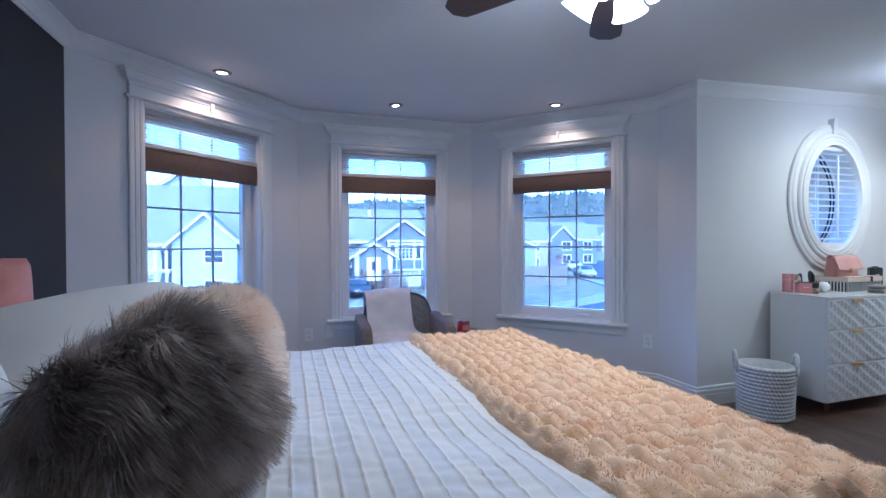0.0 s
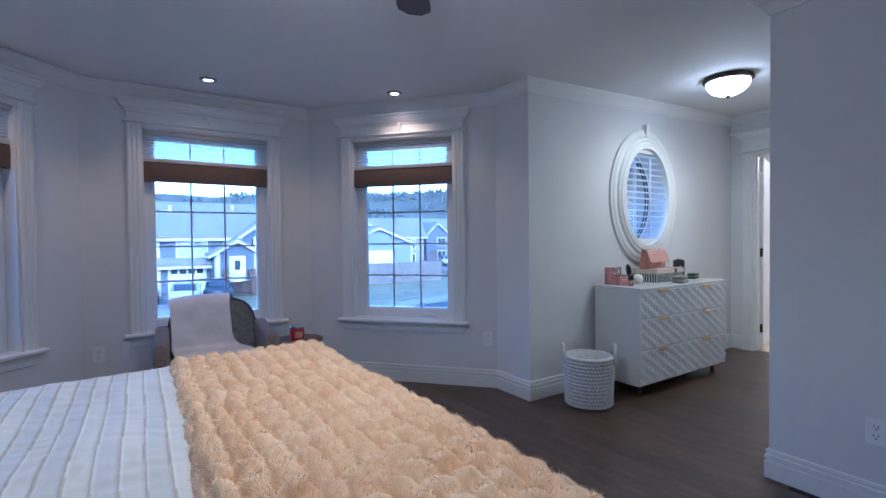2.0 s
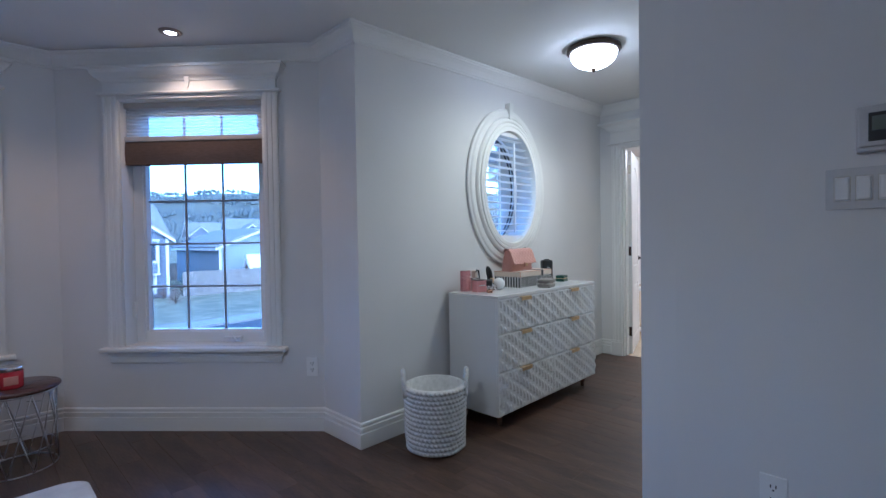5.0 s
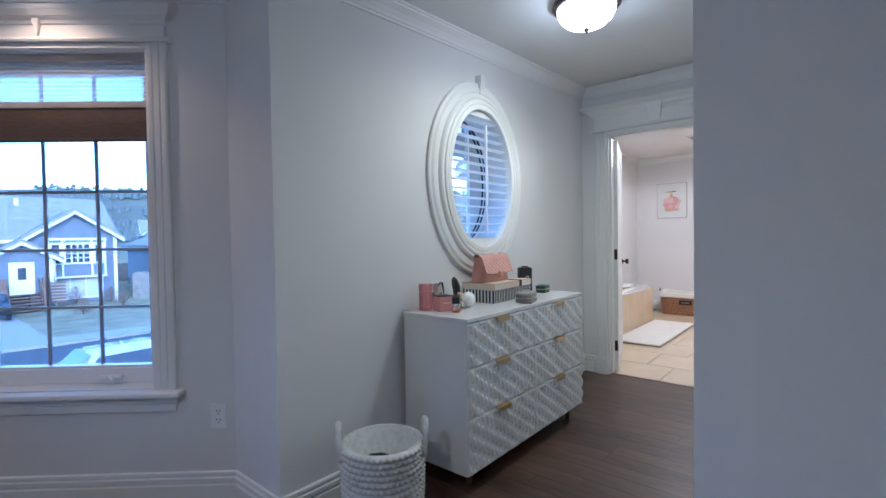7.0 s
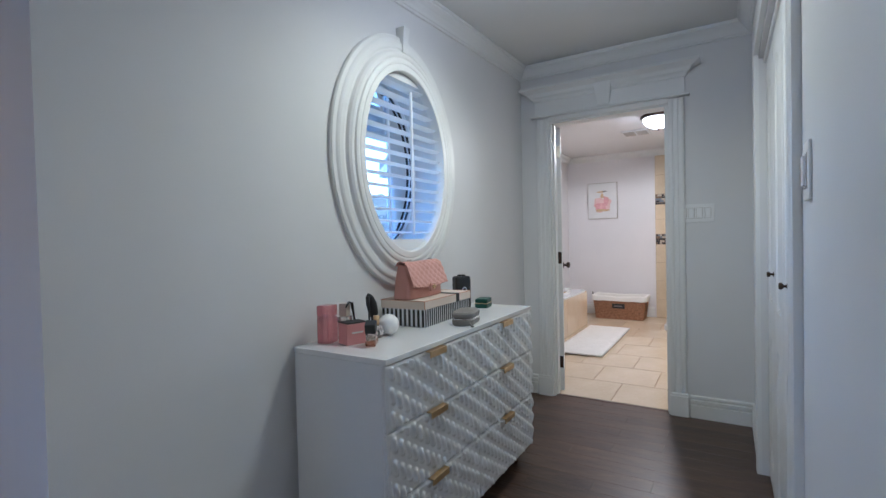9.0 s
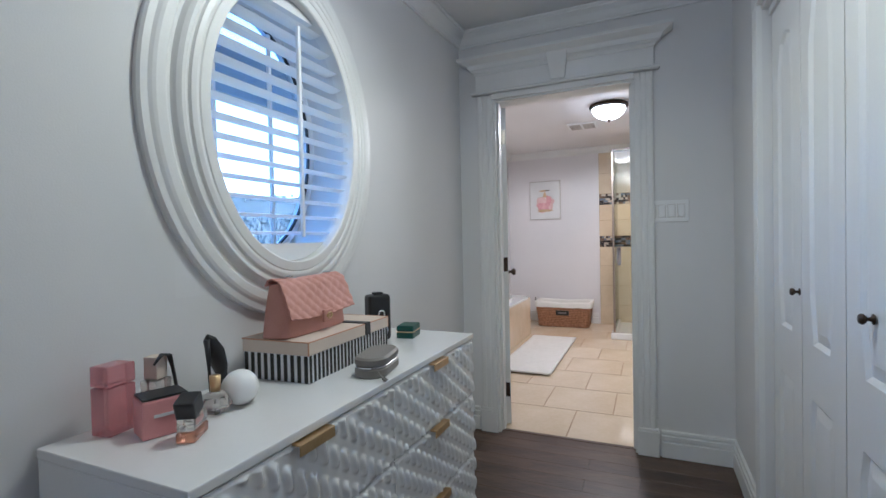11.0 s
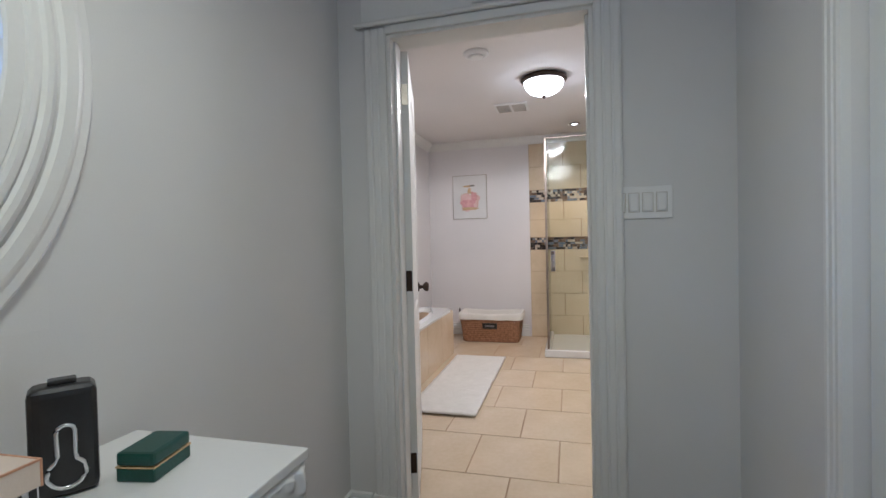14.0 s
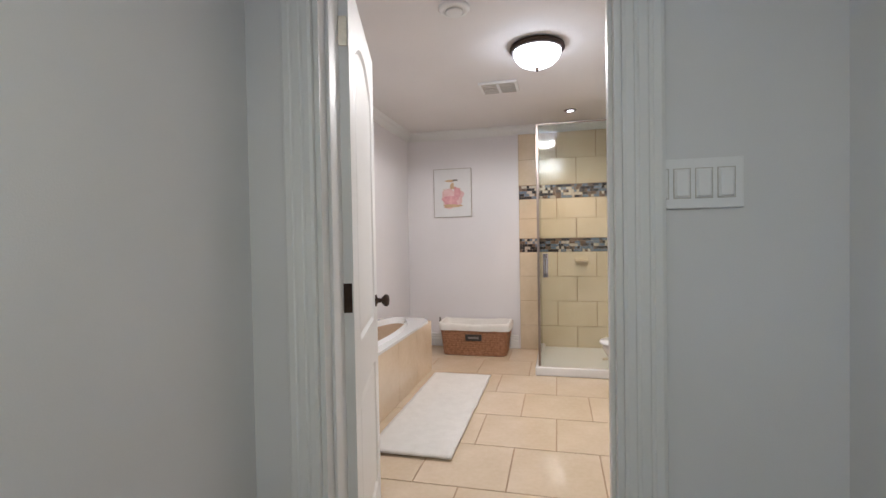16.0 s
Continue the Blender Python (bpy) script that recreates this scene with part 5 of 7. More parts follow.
tube_into(bm, [(0.009 * math.cos(2 * math.pi * i / 20), -0.079, 0.047 + 0.009 * math.sin(2 * math.pi * i / 20)) for i in range(20)], 0.0022, 6, closed=True)
add_box(bm, -0.014, 0.014, -0.0795, -0.077, 0.044, 0.050, 0, 0.001, 1)
bm_ob("clasp", bm, M_BRASS, parent=bag)
for x in (-0.075, 0.085):
    bm = bmesh.new()
    tube_into(bm, [(x + 0.010 * math.cos(2 * math.pi * i / 20), -0.006 + 0.008 * math.sin(2 * math.pi * i / 20), 0.173) for i in range(20)], 0.003, 6, closed=True)
    bm_ob("grommet", bm, M_CHROME, parent=bag)

# grey oval case, speaker, green box
M_GREY = paint("grey_leather", (0.17, 0.16, 0.145), (0.23, 0.215, 0.195), 14, 0.5, 0.3, 260)
gc = tagged(empty("zip_case", pose(4.20, 2.394, DZ1 + 0.0005, 0, 0, 12)), "grey oval zip case with a tassel", "zip case")


def stadium(name, w, d, z0, z1, r, mat, parent):
    bm = bmesh.new()
    prof = [(-r, z0), (0, z0 + r), (0, z1 - r), (-r, z1)]
    loops = []
    for o, z in prof:
        pts = []
        for i in range(40):
            a = 2 * math.pi * i / 40
            cx = (w / 2 - d / 2) * (1 if math.cos(a) >= 0 else -1)
            pts.append(bm.verts.new((cx + (d / 2 + o) * math.cos(a), (d / 2 + o) * math.sin(a), z)))
        loops.append(pts)
    for a, b in zip(loops, loops[1:]):
        for i in range(40):
            bm.faces.new((a[i], a[(i + 1) % 40], b[(i + 1) % 40], b[i]))
    bm.faces.new(loops[0][::-1]), bm.faces.new(loops[-1])
    return bm_ob(name, bm, mat, parent=parent)


stadium("body", 0.185, 0.095, 0.0, 0.027, 0.005, M_GREY, gc)
stadium("zip", 0.180, 0.090, 0.027, 0.031, 0.0005, M_CHROME, gc)
stadium("lid", 0.185, 0.095, 0.031, 0.056, 0.006, M_GREY, gc)
bm = bmesh.new()
for i in range(14):
    a = random.Random(i).uniform(-1, 1)
    tube_into(bm, [(-0.088, -0.028, 0.03), (-0.095, -0.040, 0.018), (-0.100 + 0.012 * a, -0.055 - 0.003 * (i % 3), 0.002)], 0.0012, 5)
bm_ob("tassel", bm, M_GREY, parent=gc)
sp = tagged(empty("speaker", pose(4.566, 2.618, DZ1 + 0.0005, 0, 0, -36) @ Matrix.Diagonal((1.15, 1.1, 1.08, 1))), "small black speaker with a silver ring on its front", "speaker")
box("body", -0.038, 0.038, -0.028, 0.028, 0, 0.16, M_DARK, 0.014, sp, 3)
box("cap", -0.016, 0.016, -0.012, 0.012, 0.1595, 0.167, M_DARK, 0.003, sp)
bm = bmesh.new()
loop = [(0.002 + 0.010 * math.cos(radians(a)), -0.029, 0.095 + 0.010 * math.sin(radians(a))) for a in range(0, 181, 15)] + [(-0.008, -0.029, 0.062)] + [(0.002 + 0.021 * math.cos(radians(a)), -0.029, 0.036 + 0.021 * math.sin(radians(a))) for a in range(120, 421, 15)] + [(0.012, -0.029, 0.062)]
tube_into(bm, loop, 0.0034, 6, closed=True)
bm_ob("ring", bm, M_CHROME, parent=sp)
gr = tagged(empty("jewellery_box", pose(4.655, 2.535, DZ1 + 0.0005, 0, 0, 10) @ Matrix.Diagonal((1.25, 1.2, 1.15, 1))), "small dark green leather jewellery box, closed", "jewellery box")
M_GREEN = paint("green_leather", (0.006, 0.05, 0.038), (0.012, 0.075, 0.056), 12, 0.4, 0.2, 240)
box("body", -0.038, 0.038, -0.028, 0.028, 0.0, 0.020, M_GREEN, 0.003, gr)
box("band", -0.0385, 0.0385, -0.0285, 0.0285, 0.020, 0.0225, M_BRASS, 0, gr)
box("lid", -0.038, 0.038, -0.028, 0.028, 0.0225, 0.042, M_GREEN, 0.005, gr)

# perfume bottles
M_PINKG = paint("pink_glass", (0.80, 0.36, 0.38), (0.88, 0.46, 0.47), 6, 0.10, wear=0.3)
M_ROSE = paint("rose_card", (0.62, 0.28, 0.27), (0.70, 0.34, 0.33), 8, 0.4, 0.1, 200)
M_AMBER = paint("amber_glass", (0.78, 0.36, 0.20), (0.90, 0.52, 0.34), 10, 0.08, wear=0.3)
M_CLEAR = paint("pale_glass", (0.88, 0.84, 0.80), (0.94, 0.91, 0.88), 20, 0.05, wear=0.3)
for glass, clear in ((M_PINKG, 0.7), (M_AMBER, 0.85), (M_CLEAR, 0.9)):
    glass.node_tree.nodes["Principled BSDF"].inputs["Transmission Weight"].default_value = clear
b = tagged(empty("perfume_bottle", pose(3.638, 2.665, DZ1 + 0.0005, 0, 0, 8)), "tall square pink glass perfume bottle", "perfume bottle")
box("base", -0.030, 0.030, -0.024, 0.024, 0, 0.095, M_PINKG, 0.004, b)
box("top", -0.030, 0.030, -0.024, 0.024, 0.097, 0.138, M_PINKG, 0.004, b)
b = tagged(empty("perfume_bottle", pose(3.675, 2.575, DZ1 + 0.0005, 0, 0, -20)), "square rose perfume box with a black lid", "perfume bottle")
box("body", -0.042, 0.042, -0.034, 0.034, 0, 0.074, M_ROSE, 0.004, b)
box("lid", -0.040, 0.040, -0.032, 0.032, 0.0745, 0.079, M_INK, 0.002, b)
box("label", -0.022, 0.022, -0.0355, -0.0341, 0.040, 0.046, M_PAPER, 0, b)
b = tagged(empty("perfume_bottle", pose(3.722, 2.658, DZ1 + 0.0005, 0, 0, 15)), "clear bottle with white cap and black ribbon", "perfume bottle")
box("body", -0.024, 0.024, -0.020, 0.020, 0, 0.085, M_CLEAR, 0.005, b)
box("cap", -0.016, 0.016, -0.016, 0.016, 0.086, 0.135, M_CREAM, 0.003, b)
bm = bmesh.new()
tube_into(bm, [(-0.03, -0.022, 0.122), (-0.01, -0.024, 0.140), (0.012, -0.024, 0.134), (0.020, -0.026, 0.10), (0.026, -0.028, 0.06), (0.024, -0.03, 0.03)], [0.003, 0.006, 0.008, 0.008, 0.007, 0.005], 8, squash=0.5)
bm_ob("bow", bm, M_INK, parent=b)
b = tagged(empty("perfume_bottle", pose(3.678, 2.490, DZ1 + 0.0005, 0, 0, 30)), "amber glass perfume bottle with black cube cap", "perfume bottle")
box("base", -0.034, 0.034, -0.018, 0.018, 0, 0.020, M_AMBER, 0.005, b)
box("body", -0.032, 0.032, -0.017, 0.017, 0.0205, 0.046, M_CLEAR, 0.006, b)
cp = box("cap", -0.021, 0.021, -0.019, 0.019, 0.0, 0.036, M_INK, 0.004, b)
cp.matrix_local = pose(-0.008, 0, 0.049, 0, -18, 0)
b = tagged(empty("shoe_bottle", pose(3.856, 2.642, DZ1 + 0.0005, 0, 0, 15)), "black stiletto shoe shaped perfume bottle", "perfume bottle")
bm = bmesh.new()
tube_into(bm, [(0.045, 0, 0.003), (0.036, 0, 0.030), (0.022, 0, 0.075), (0.006, 0, 0.115), (-0.012, 0, 0.145), (-0.020, 0, 0.158)], [0.008, 0.013, 0.020, 0.023, 0.016, 0.004], 14, squash=0.8)
tube_into(bm, [(-0.022, 0, 0.148), (-0.018, 0, 0.08), (-0.014, 0, 0.001)], [0.008, 0.004, 0.003], 8)
bm_ob("shoe", bm, M_INK, parent=b)
b = tagged(empty("perfume_bottle", pose(3.791, 2.561, DZ1 + 0.0005)), "faceted glass bottle with copper collar", "perfume bottle")
lathe("body", [(0.0, 0.0), (0.022, 0.0), (0.036, 0.018), (0.029, 0.038), (0.012, 0.048), (0.0, 0.048)], M_CLEAR, 8, b, smooth=False)
lathe("collar", [(0.0, 0.048), (0.011, 0.048), (0.012, 0.082), (0.0, 0.083)], M_BRASS, 20, b)
b = tagged(lathe("pompom", [(0.029 * math.sin(math.pi * i / 12), 0.029 - 0.029 * math.cos(math.pi * i / 12)) for i in range(13)], M_PLASTIC, 24, smooth=True), "round white atomiser bulb", "atomiser bulb")
b.location = (3.848, 2.548, DZ1 + 0.0005)
b.scale = (1.42, 1.42, 1.4)

# ---- woven basket by the dresser ----
M_COTTON = paint("white_rope", (0.52, 0.52, 0.50), (0.72, 0.72, 0.70), 40, 0.95, 0.6, 260)
wb = tagged(empty("rope_basket", pose(3.15, 2.475, 0)), "white crocheted rope basket with two loop handles", "basket")
bm = bmesh.new()
nr, na = 14, 176
H = 0.355
g = []
for k in range(nr * 6 + 1):
    t = k / 6
    z = 0.004 + H * t / nr
    row = []
    for i in range(na):
        a = 2 * math.pi * i / na
        puff = abs(math.sin(math.pi * t)) ** 0.6
        st_ = 0.25 + 0.75 * abs(math.sin(22 * a + (math.pi / 2 if int(t) % 2 else 0) + (t % 1 - 0.5) * 1.6))
        r = 0.152 + 0.012 * t / nr + 0.019 * puff * st_ + 0.004 * noise.noise((math.cos(a) * 2, math.sin(a) * 2, t * 0.4))
        row.append(bm.verts.new((r * math.cos(a), r * math.sin(a), z)))
    g.append(row)
inner = [[bm.verts.new((0.147 * math.cos(2 * math.pi * i / na), 0.147 * math.sin(2 * math.pi * i / na), z)) for i in range(na)] for z in (H + 0.004, 0.02)]
g2 = g + inner
for a, b in zip(g2, g2[1:]):
    for i in range(na):
        bm.faces.new((a[i], a[(i + 1) % na], b[(i + 1) % na], b[i])).smooth = True
bm.faces.new(inner[-1]), bm.faces.new(g[0][::-1])
bm_ob("body", bm, M_COTTON, parent=wb)
for s in (-1, 1):
    bm = bmesh.new()
    d = radians(-42)
    pts = []
    for i in range(13):
        a = math.pi * i / 12
        off = 0.055 * math.cos(a)
        pts.append(Vector((s * (0.168 + 0.012 * math.sin(a)), off, H - 0.055 + 0.135 * math.sin(a))))
    pts = [Matrix.Rotation(d, 3, "Z") @ p for p in pts]
    tube_into(bm, pts, 0.013, 10)
    bm_ob("handle", bm, M_COTTON, parent=wb)

cb = tagged(empty("cable", pose(3.15, 2.475, 0)), "dark cables heaped inside the rope basket", "cable")
bm = bmesh.new()
crng = random.Random(4)
for k in range(9):
    r0, ph0, z0 = crng.uniform(0.05, 0.12), crng.uniform(0, 6.28), 0.19 + 0.008 * k
    cx, cy = crng.uniform(-0.02, 0.02), crng.uniform(-0.02, 0.02)
    tube_into(bm, [(cx + r0 * math.cos(ph0 + q * 0.45), cy + r0 * 0.8 * math.sin(ph0 + q * 0.45), z0 + 0.02 * math.sin(q * 0.9 + k)) for q in range(14)], 0.007, 6, closed=True)
bm_ob("coil", bm, [M_DARK], parent=cb)
box("heap", -0.10, 0.10, -0.10, 0.10, 0.021, 0.20, M_GREY, 0.04, cb, 3, True)

# ---- bathroom ----
M_WHITE = paint("white_porcelain", (0.78, 0.78, 0.77), (0.82, 0.82, 0.81), 3, 0.1, coat=0.5)
tub = tagged(empty("bathtub"), "built in white bathtub with cream tiled front", "bathtub")
TX0, TX1, TY0 = 6.95, 8.80, 3.035
box("surround", TX0, TX1, TY0 + 0.012, BY1 - 0.001, 0.0, 0.455, M_GROUT, 0, tub)
for i in range(4):
    w = (TX1 - TX0) / 4
    box("tile", TX0 + i * w + 0.002, TX0 + (i + 1) * w - 0.002, TY0, TY0 + 0.012, 0.003, 0.454, M_TILE, 0.002, tub)
for i in range(1):
    box("end_tile", TX1, TX1 + 0.011, TY0 + 0.012, BY1 - 0.001, 0.003, 0.454, M_TILE, 0.002, tub)
bm = bmesh.new()
n = 48
tcx, tcy = (TX0 + TX1) / 2, (TY0 + BY1) / 2
rect, rim, lip, bot = [], [], [], []
for i in range(n):
    a = 2 * math.pi * (i + 0.5) / n
    c, s = math.cos(a), math.sin(a)
    q = max(abs(c) / ((TX1 - TX0) / 2 + 0.012), abs(s) / ((BY1 - TY0) / 2 + 0.008))
    rect.append(bm.verts.new((tcx + c / q, tcy + s / q, 0.475)))
    rim.append(bm.verts.new((tcx + 0.80 * c, tcy + 0.20 * s, 0.475)))
    lip.append(bm.verts.new((tcx + 0.78 * c, tcy + 0.185 * s, 0.505)))
    bot.append(bm.verts.new((tcx + 0.60 * c, tcy + 0.14 * s, 0.20)))
low = [bm.verts.new((v.co.x, v.co.y, 0.456)) for v in rect]
for a, b in ((low, rect), (rect, rim), (rim, lip), (lip, bot)):
    for i in range(n):
        bm.faces.new((a[i], a[(i + 1) % n], b[(i + 1) % n], b[i]))
bm.faces.new(bot)
bm_ob("basin", bm, M_WHITE, parent=tub)

bm = bmesh.new()
g = [[bm.verts.new((7.06 + 1.56 * i / 60, 2.46 + 0.495 * j / 20 + 0.006 * noise.noise((i * 0.2, 0, 1)), 0.014 + 0.003 * noise.noise((i * 0.4, j * 0.4, 2)))) for j in range(21)] for i in range(61)]
for i in range(60):
    for j in range(20):
        bm.faces.new((g[i][j], g[i + 1][j], g[i + 1][j + 1], g[i][j + 1]))
mat_ob = bm_ob("bath_mat", bm, M_RUG, True)
so = mat_ob.modifiers.new("thick", "SOLIDIFY")
so.thickness, so.offset = 0.013, -1
M_MAT = paint("white_terry", (0.74, 0.72, 0.68), (0.82, 0.80, 0.76), 20, 0.95, 0.9, 300, sheen=0.4)
mat_ob.data.materials[0] = M_MAT
tagged(mat_ob, "long white bath mat on the tiled floor", "bath mat")

# wicker basket
M_WICKER = paint("brown_wicker", (0.20, 0.09, 0.04), (0.42, 0.22, 0.11), 45, 0.7, 0.6, 200)
wk = tagged(empty("laundry_basket", pose(9.52, 2.735, 0)), "brown wicker basket with white cloth lining", "laundry basket")
bm = bmesh.new()
nr, per = 13, 120
g = []
for k in range(nr * 4 + 1):
    t = k / 4
    f = t / nr
    hx, hy, z = 0.165 + 0.018 * f, 0.325 + 0.035 * f, 0.002 + 0.30 * f
    row = []
    for i in range(per):
        a = 2 * math.pi * (i + 0.5) / per
        c, s = math.cos(a), math.sin(a)
        q = (abs(c) ** 10 + abs(s) ** 10) ** 0.1
        bump = 0.008 * abs(math.sin(math.pi * t)) * (0.4 + 0.6 * abs(math.sin(15 * a + (1.57 if int(t) % 2 else 0))))
        row.append(bm.verts.new(((hx + bump) * c / q, (hy + bump) * s / q, z)))
    g.append(row)
for a, b in zip(g, g[1:]):
    for i in range(per):
        bm.faces.new((a[i], a[(i + 1) % per], b[(i + 1) % per], b[i])).smooth = True
bm.faces.new(g[0][::-1])
bm_ob("weave", bm, M_WICKER, parent=wk)
bm = bmesh.new()
loops = []
for o, z in ((0.014, 0.262), (0.017, 0.30), (0.012, 0.322), (-0.006, 0.324), (-0.012, 0.30), (-0.02, 0.12)):
    row = []
    for i in range(per):
        a = 2 * math.pi * (i + 0.5) / per
        c, s = math.cos(a), math.sin(a)
        q = (abs(c) ** 10 + abs(s) ** 10) ** 0.1
        w = 0.006 * noise.noise((c * 4, s * 8, z * 6))
        row.append(bm.verts.new(((0.183 + o + w) * c / q, (0.36 + o + w) * s / q, z + w * (1 if o > 0 else 0) + (0.02 * abs(s) if z > 0.29 else 0))))
    loops.append(row)
for a, b in zip(loops, loops[1:]):
    for i in range(per):
        bm.faces.new((a[i], a[(i + 1) % per], b[(i + 1) % per], b[i])).smooth = True
bm.faces.new(loops[-1])
bm_ob("liner", bm, M_SHEET, parent=wk)
box("label", -0.196, -0.182, -0.085, 0.085, 0.16, 0.225, M_INK, 0.003, wk)
box("label_print", -0.1975, -0.196, -0.055, 0.055, 0.183, 0.203, M_GREY, 0, wk)
bm = bmesh.new()
tube_into(bm, [(-0.10 , 0.372 + 0.0 * i, 0.32) if i == 0 else (-0.10 + 0.022 * math.sin(2 * math.pi * i / 16), 0.372, 0.352 - 0.03 * math.cos(2 * math.pi * i / 16)) for i in range(1, 17)], 0.006, 8, closed=True)
bm_ob("handle", bm, M_GREY, parent=wk)

# picture on canvas
pic = tagged(empty("picture", pose(BX, 3.02, 1.729)), "canvas print of a pink watercolour perfume bottle", "picture")
box("canvas", -0.03, -0.001, -0.21, 0.21, -0.266, 0.266, M_PAPER, 0.003, pic)
M_EDGE = paint("beige_canvas_edge", (0.42, 0.38, 0.35), (0.50, 0.46, 0.42), 20, 0.8, 0.2, 200)
box("frame", -0.026, -0.0005, -0.217, 0.217, -0.273, 0.273, M_EDGE, 0.002, pic)


def blot(name, cy, cz, ry, rz, mat, x, seed, n=30):
    r = random.Random(seed)
    ph = [r.uniform(0, 6) for _ in range(4)]
    v = []
    for i in range(n):
        a = 2 * math.pi * i / n
        k = 1 + 0.12 * math.sin(3 * a + ph[0]) + 0.08 * math.sin(5 * a + ph[1]) + 0.05 * math.sin(9 * a + ph[2])
        c, s = math.cos(a), math.sin(a)
        q = (abs(c) ** 4 + abs(s) ** 4) ** 0.25
        v.append((x, cy - ry * k * c / q, cz + rz * k * s / q))
    return mesh_ob(name, v, [tuple(range(n))], mat, False, pic)


M_WPINK = paint("watercolour_pink", (0.56, 0.24, 0.28), (0.76, 0.46, 0.48), 18, 0.7)
M_WPALE = paint("watercolour_pale_pink", (0.68, 0.44, 0.44), (0.78, 0.60, 0.60), 14, 0.7)
M_WGOLD = paint("watercolour_gold", (0.50, 0.34, 0.18), (0.66, 0.50, 0.32), 20, 0.6)
blot("wash", 0.0, -0.06, 0.115, 0.10, M_WPALE, -0.0312, 1)
blot("wash", 0.02, -0.085, 0.085, 0.055, M_WPINK, -0.0322, 2)
blot("wash", -0.055, 0.0, 0.035, 0.06, M_WPINK, -0.0326, 3)
blot("bottle_base", 0.0, -0.145, 0.10, 0.018, M_WGOLD, -0.0332, 4)
blot("neck", 0.0, 0.075, 0.022, 0.035, M_WGOLD, -0.0322, 5)
blot("bow", 0.03, 0.135, 0.045, 0.012, M_WGOLD, -0.0332, 6)
blot("bow", -0.035, 0.14, 0.03, 0.010, M_GREY, -0.0335, 7)
bm = bmesh.new()
for y0, y1, z0, z1 in ((-0.10, 0.10, 0.044, 0.047), (-0.10, -0.097, -0.14, 0.044), (0.097, 0.10, -0.14, 0.044)):
    add_box(bm, -0.0345, -0.0335, y0, y1, z0, z1)
bm_ob("outline", bm, M_WGOLD, parent=pic)

# shower: tiled walls, mosaic bands, tray, glass
SH_Y, SH_X = 2.285, 8.80
sw = tagged(box("shower_wall_east", BX - 0.012, BX - 0.0005, BY0 + 0.001, SH_Y, 0.0, 2.33, M_GROUT), kind="structure")
ss = tagged(box("shower_wall_south", SH_X - 0.2, BX - 0.012, BY0 + 0.0005, BY0 + 0.012, 0.0, 2.33, M_GROUT), kind="structure")
M_WTILE = paint("cream_wall_tile", (0.62, 0.51, 0.34), (0.72, 0.61, 0.44), 4, 0.14, 0.03, 40, per_object=0.14)
levels = [(0.003, 0.262), (0.266, 0.528), (0.532, 0.794), (0.798, 1.054), (1.206, 1.415), (1.419, 1.626), (1.779, 2.05), (2.054, 2.327)]
for r, (z0, z1) in enumerate(levels):
    y = SH_Y + (0.0 if r % 2 else -0.20)
    if r % 2 == 0:
        box("tile", BX - 0.020, BX - 0.012, SH_Y - 0.198, SH_Y, z0, z1, M_WTILE, 0.0015, sw, 1)
    while y > BY0 + 0.05:
        y0 = max(y - 0.396, BY0 + 0.014)
        box("tile", BX - 0.020, BX - 0.012, y0, y - 0.004, z0, z1, M_WTILE, 0.0015, sw, 1)
        y -= 0.40
    x = SH_X - 0.2 + (0.2 if r % 2 else 0)
    while x < BX - 0.05:
        box("tile", x + 0.004, min(x + 0.396, BX - 0.021), BY0 + 0.012, BY0 + 0.020, z0, z1, M_WTILE, 0.0015, ss, 1)
        x += 0.40
mos = [paint("mosaic_dark", (0.03, 0.028, 0.03), (0.06, 0.055, 0.055), 20, 0.15), paint("mosaic_brown", (0.14, 0.09, 0.06), (0.22, 0.15, 0.10), 20, 0.2), paint("mosaic_blue_grey", (0.14, 0.17, 0.21), (0.22, 0.25, 0.29), 20, 0.15), paint("mosaic_beige", (0.50, 0.42, 0.32), (0.60, 0.52, 0.40), 20, 0.25)]
rng = random.Random(8)
bm = bmesh.new()
for z0 in (1.058, 1.630):
    for r in range(5):
        y = SH_Y - 0.002
        while y > BY0 + 0.05:
            w = rng.choice((0.027, 0.027, 0.056))
            add_box(bm, BX - 0.021, BX - 0.012, y - w, y - 0.0025, z0 + r * 0.029, z0 + r * 0.029 + 0.0265, rng.choice((0, 0, 1, 2, 2, 3)))
            y -= w
tagged(bm_ob("mosaic_band", bm, mos, parent=sw), kind="stuff")
tray = tagged(empty("shower_tray"), "white shower tray with a raised kerb", "shower tray")
bm = bmesh.new()
add_box(bm, SH_X - 0.04, SH_X + 0.03, BY0 + 0.021, 2.085, 0.0005, 0.075, 0, 0.012, 3)
add_box(bm, SH_X + 0.03, BX - 0.021, 2.02, 2.085, 0.0005, 0.075, 0, 0.012, 3)
add_box(bm, SH_X + 0.02, BX - 0.021, BY0 + 0.021, 2.03, 0.0005, 0.04, 0, 0.004, 1)
bm_ob("tray_body", bm, M_WHITE, parent=tray)
lathe("drain", [(0.0, 0.043), (0.03, 0.043), (0.034, 0.0405)], M_CHROME, 20, tray, (9.28, 1.45, 0))
enc = tagged(empty("shower_enclosure"), "frameless glass shower enclosure with bronze rails", "shower enclosure")
GTOP = 2.19
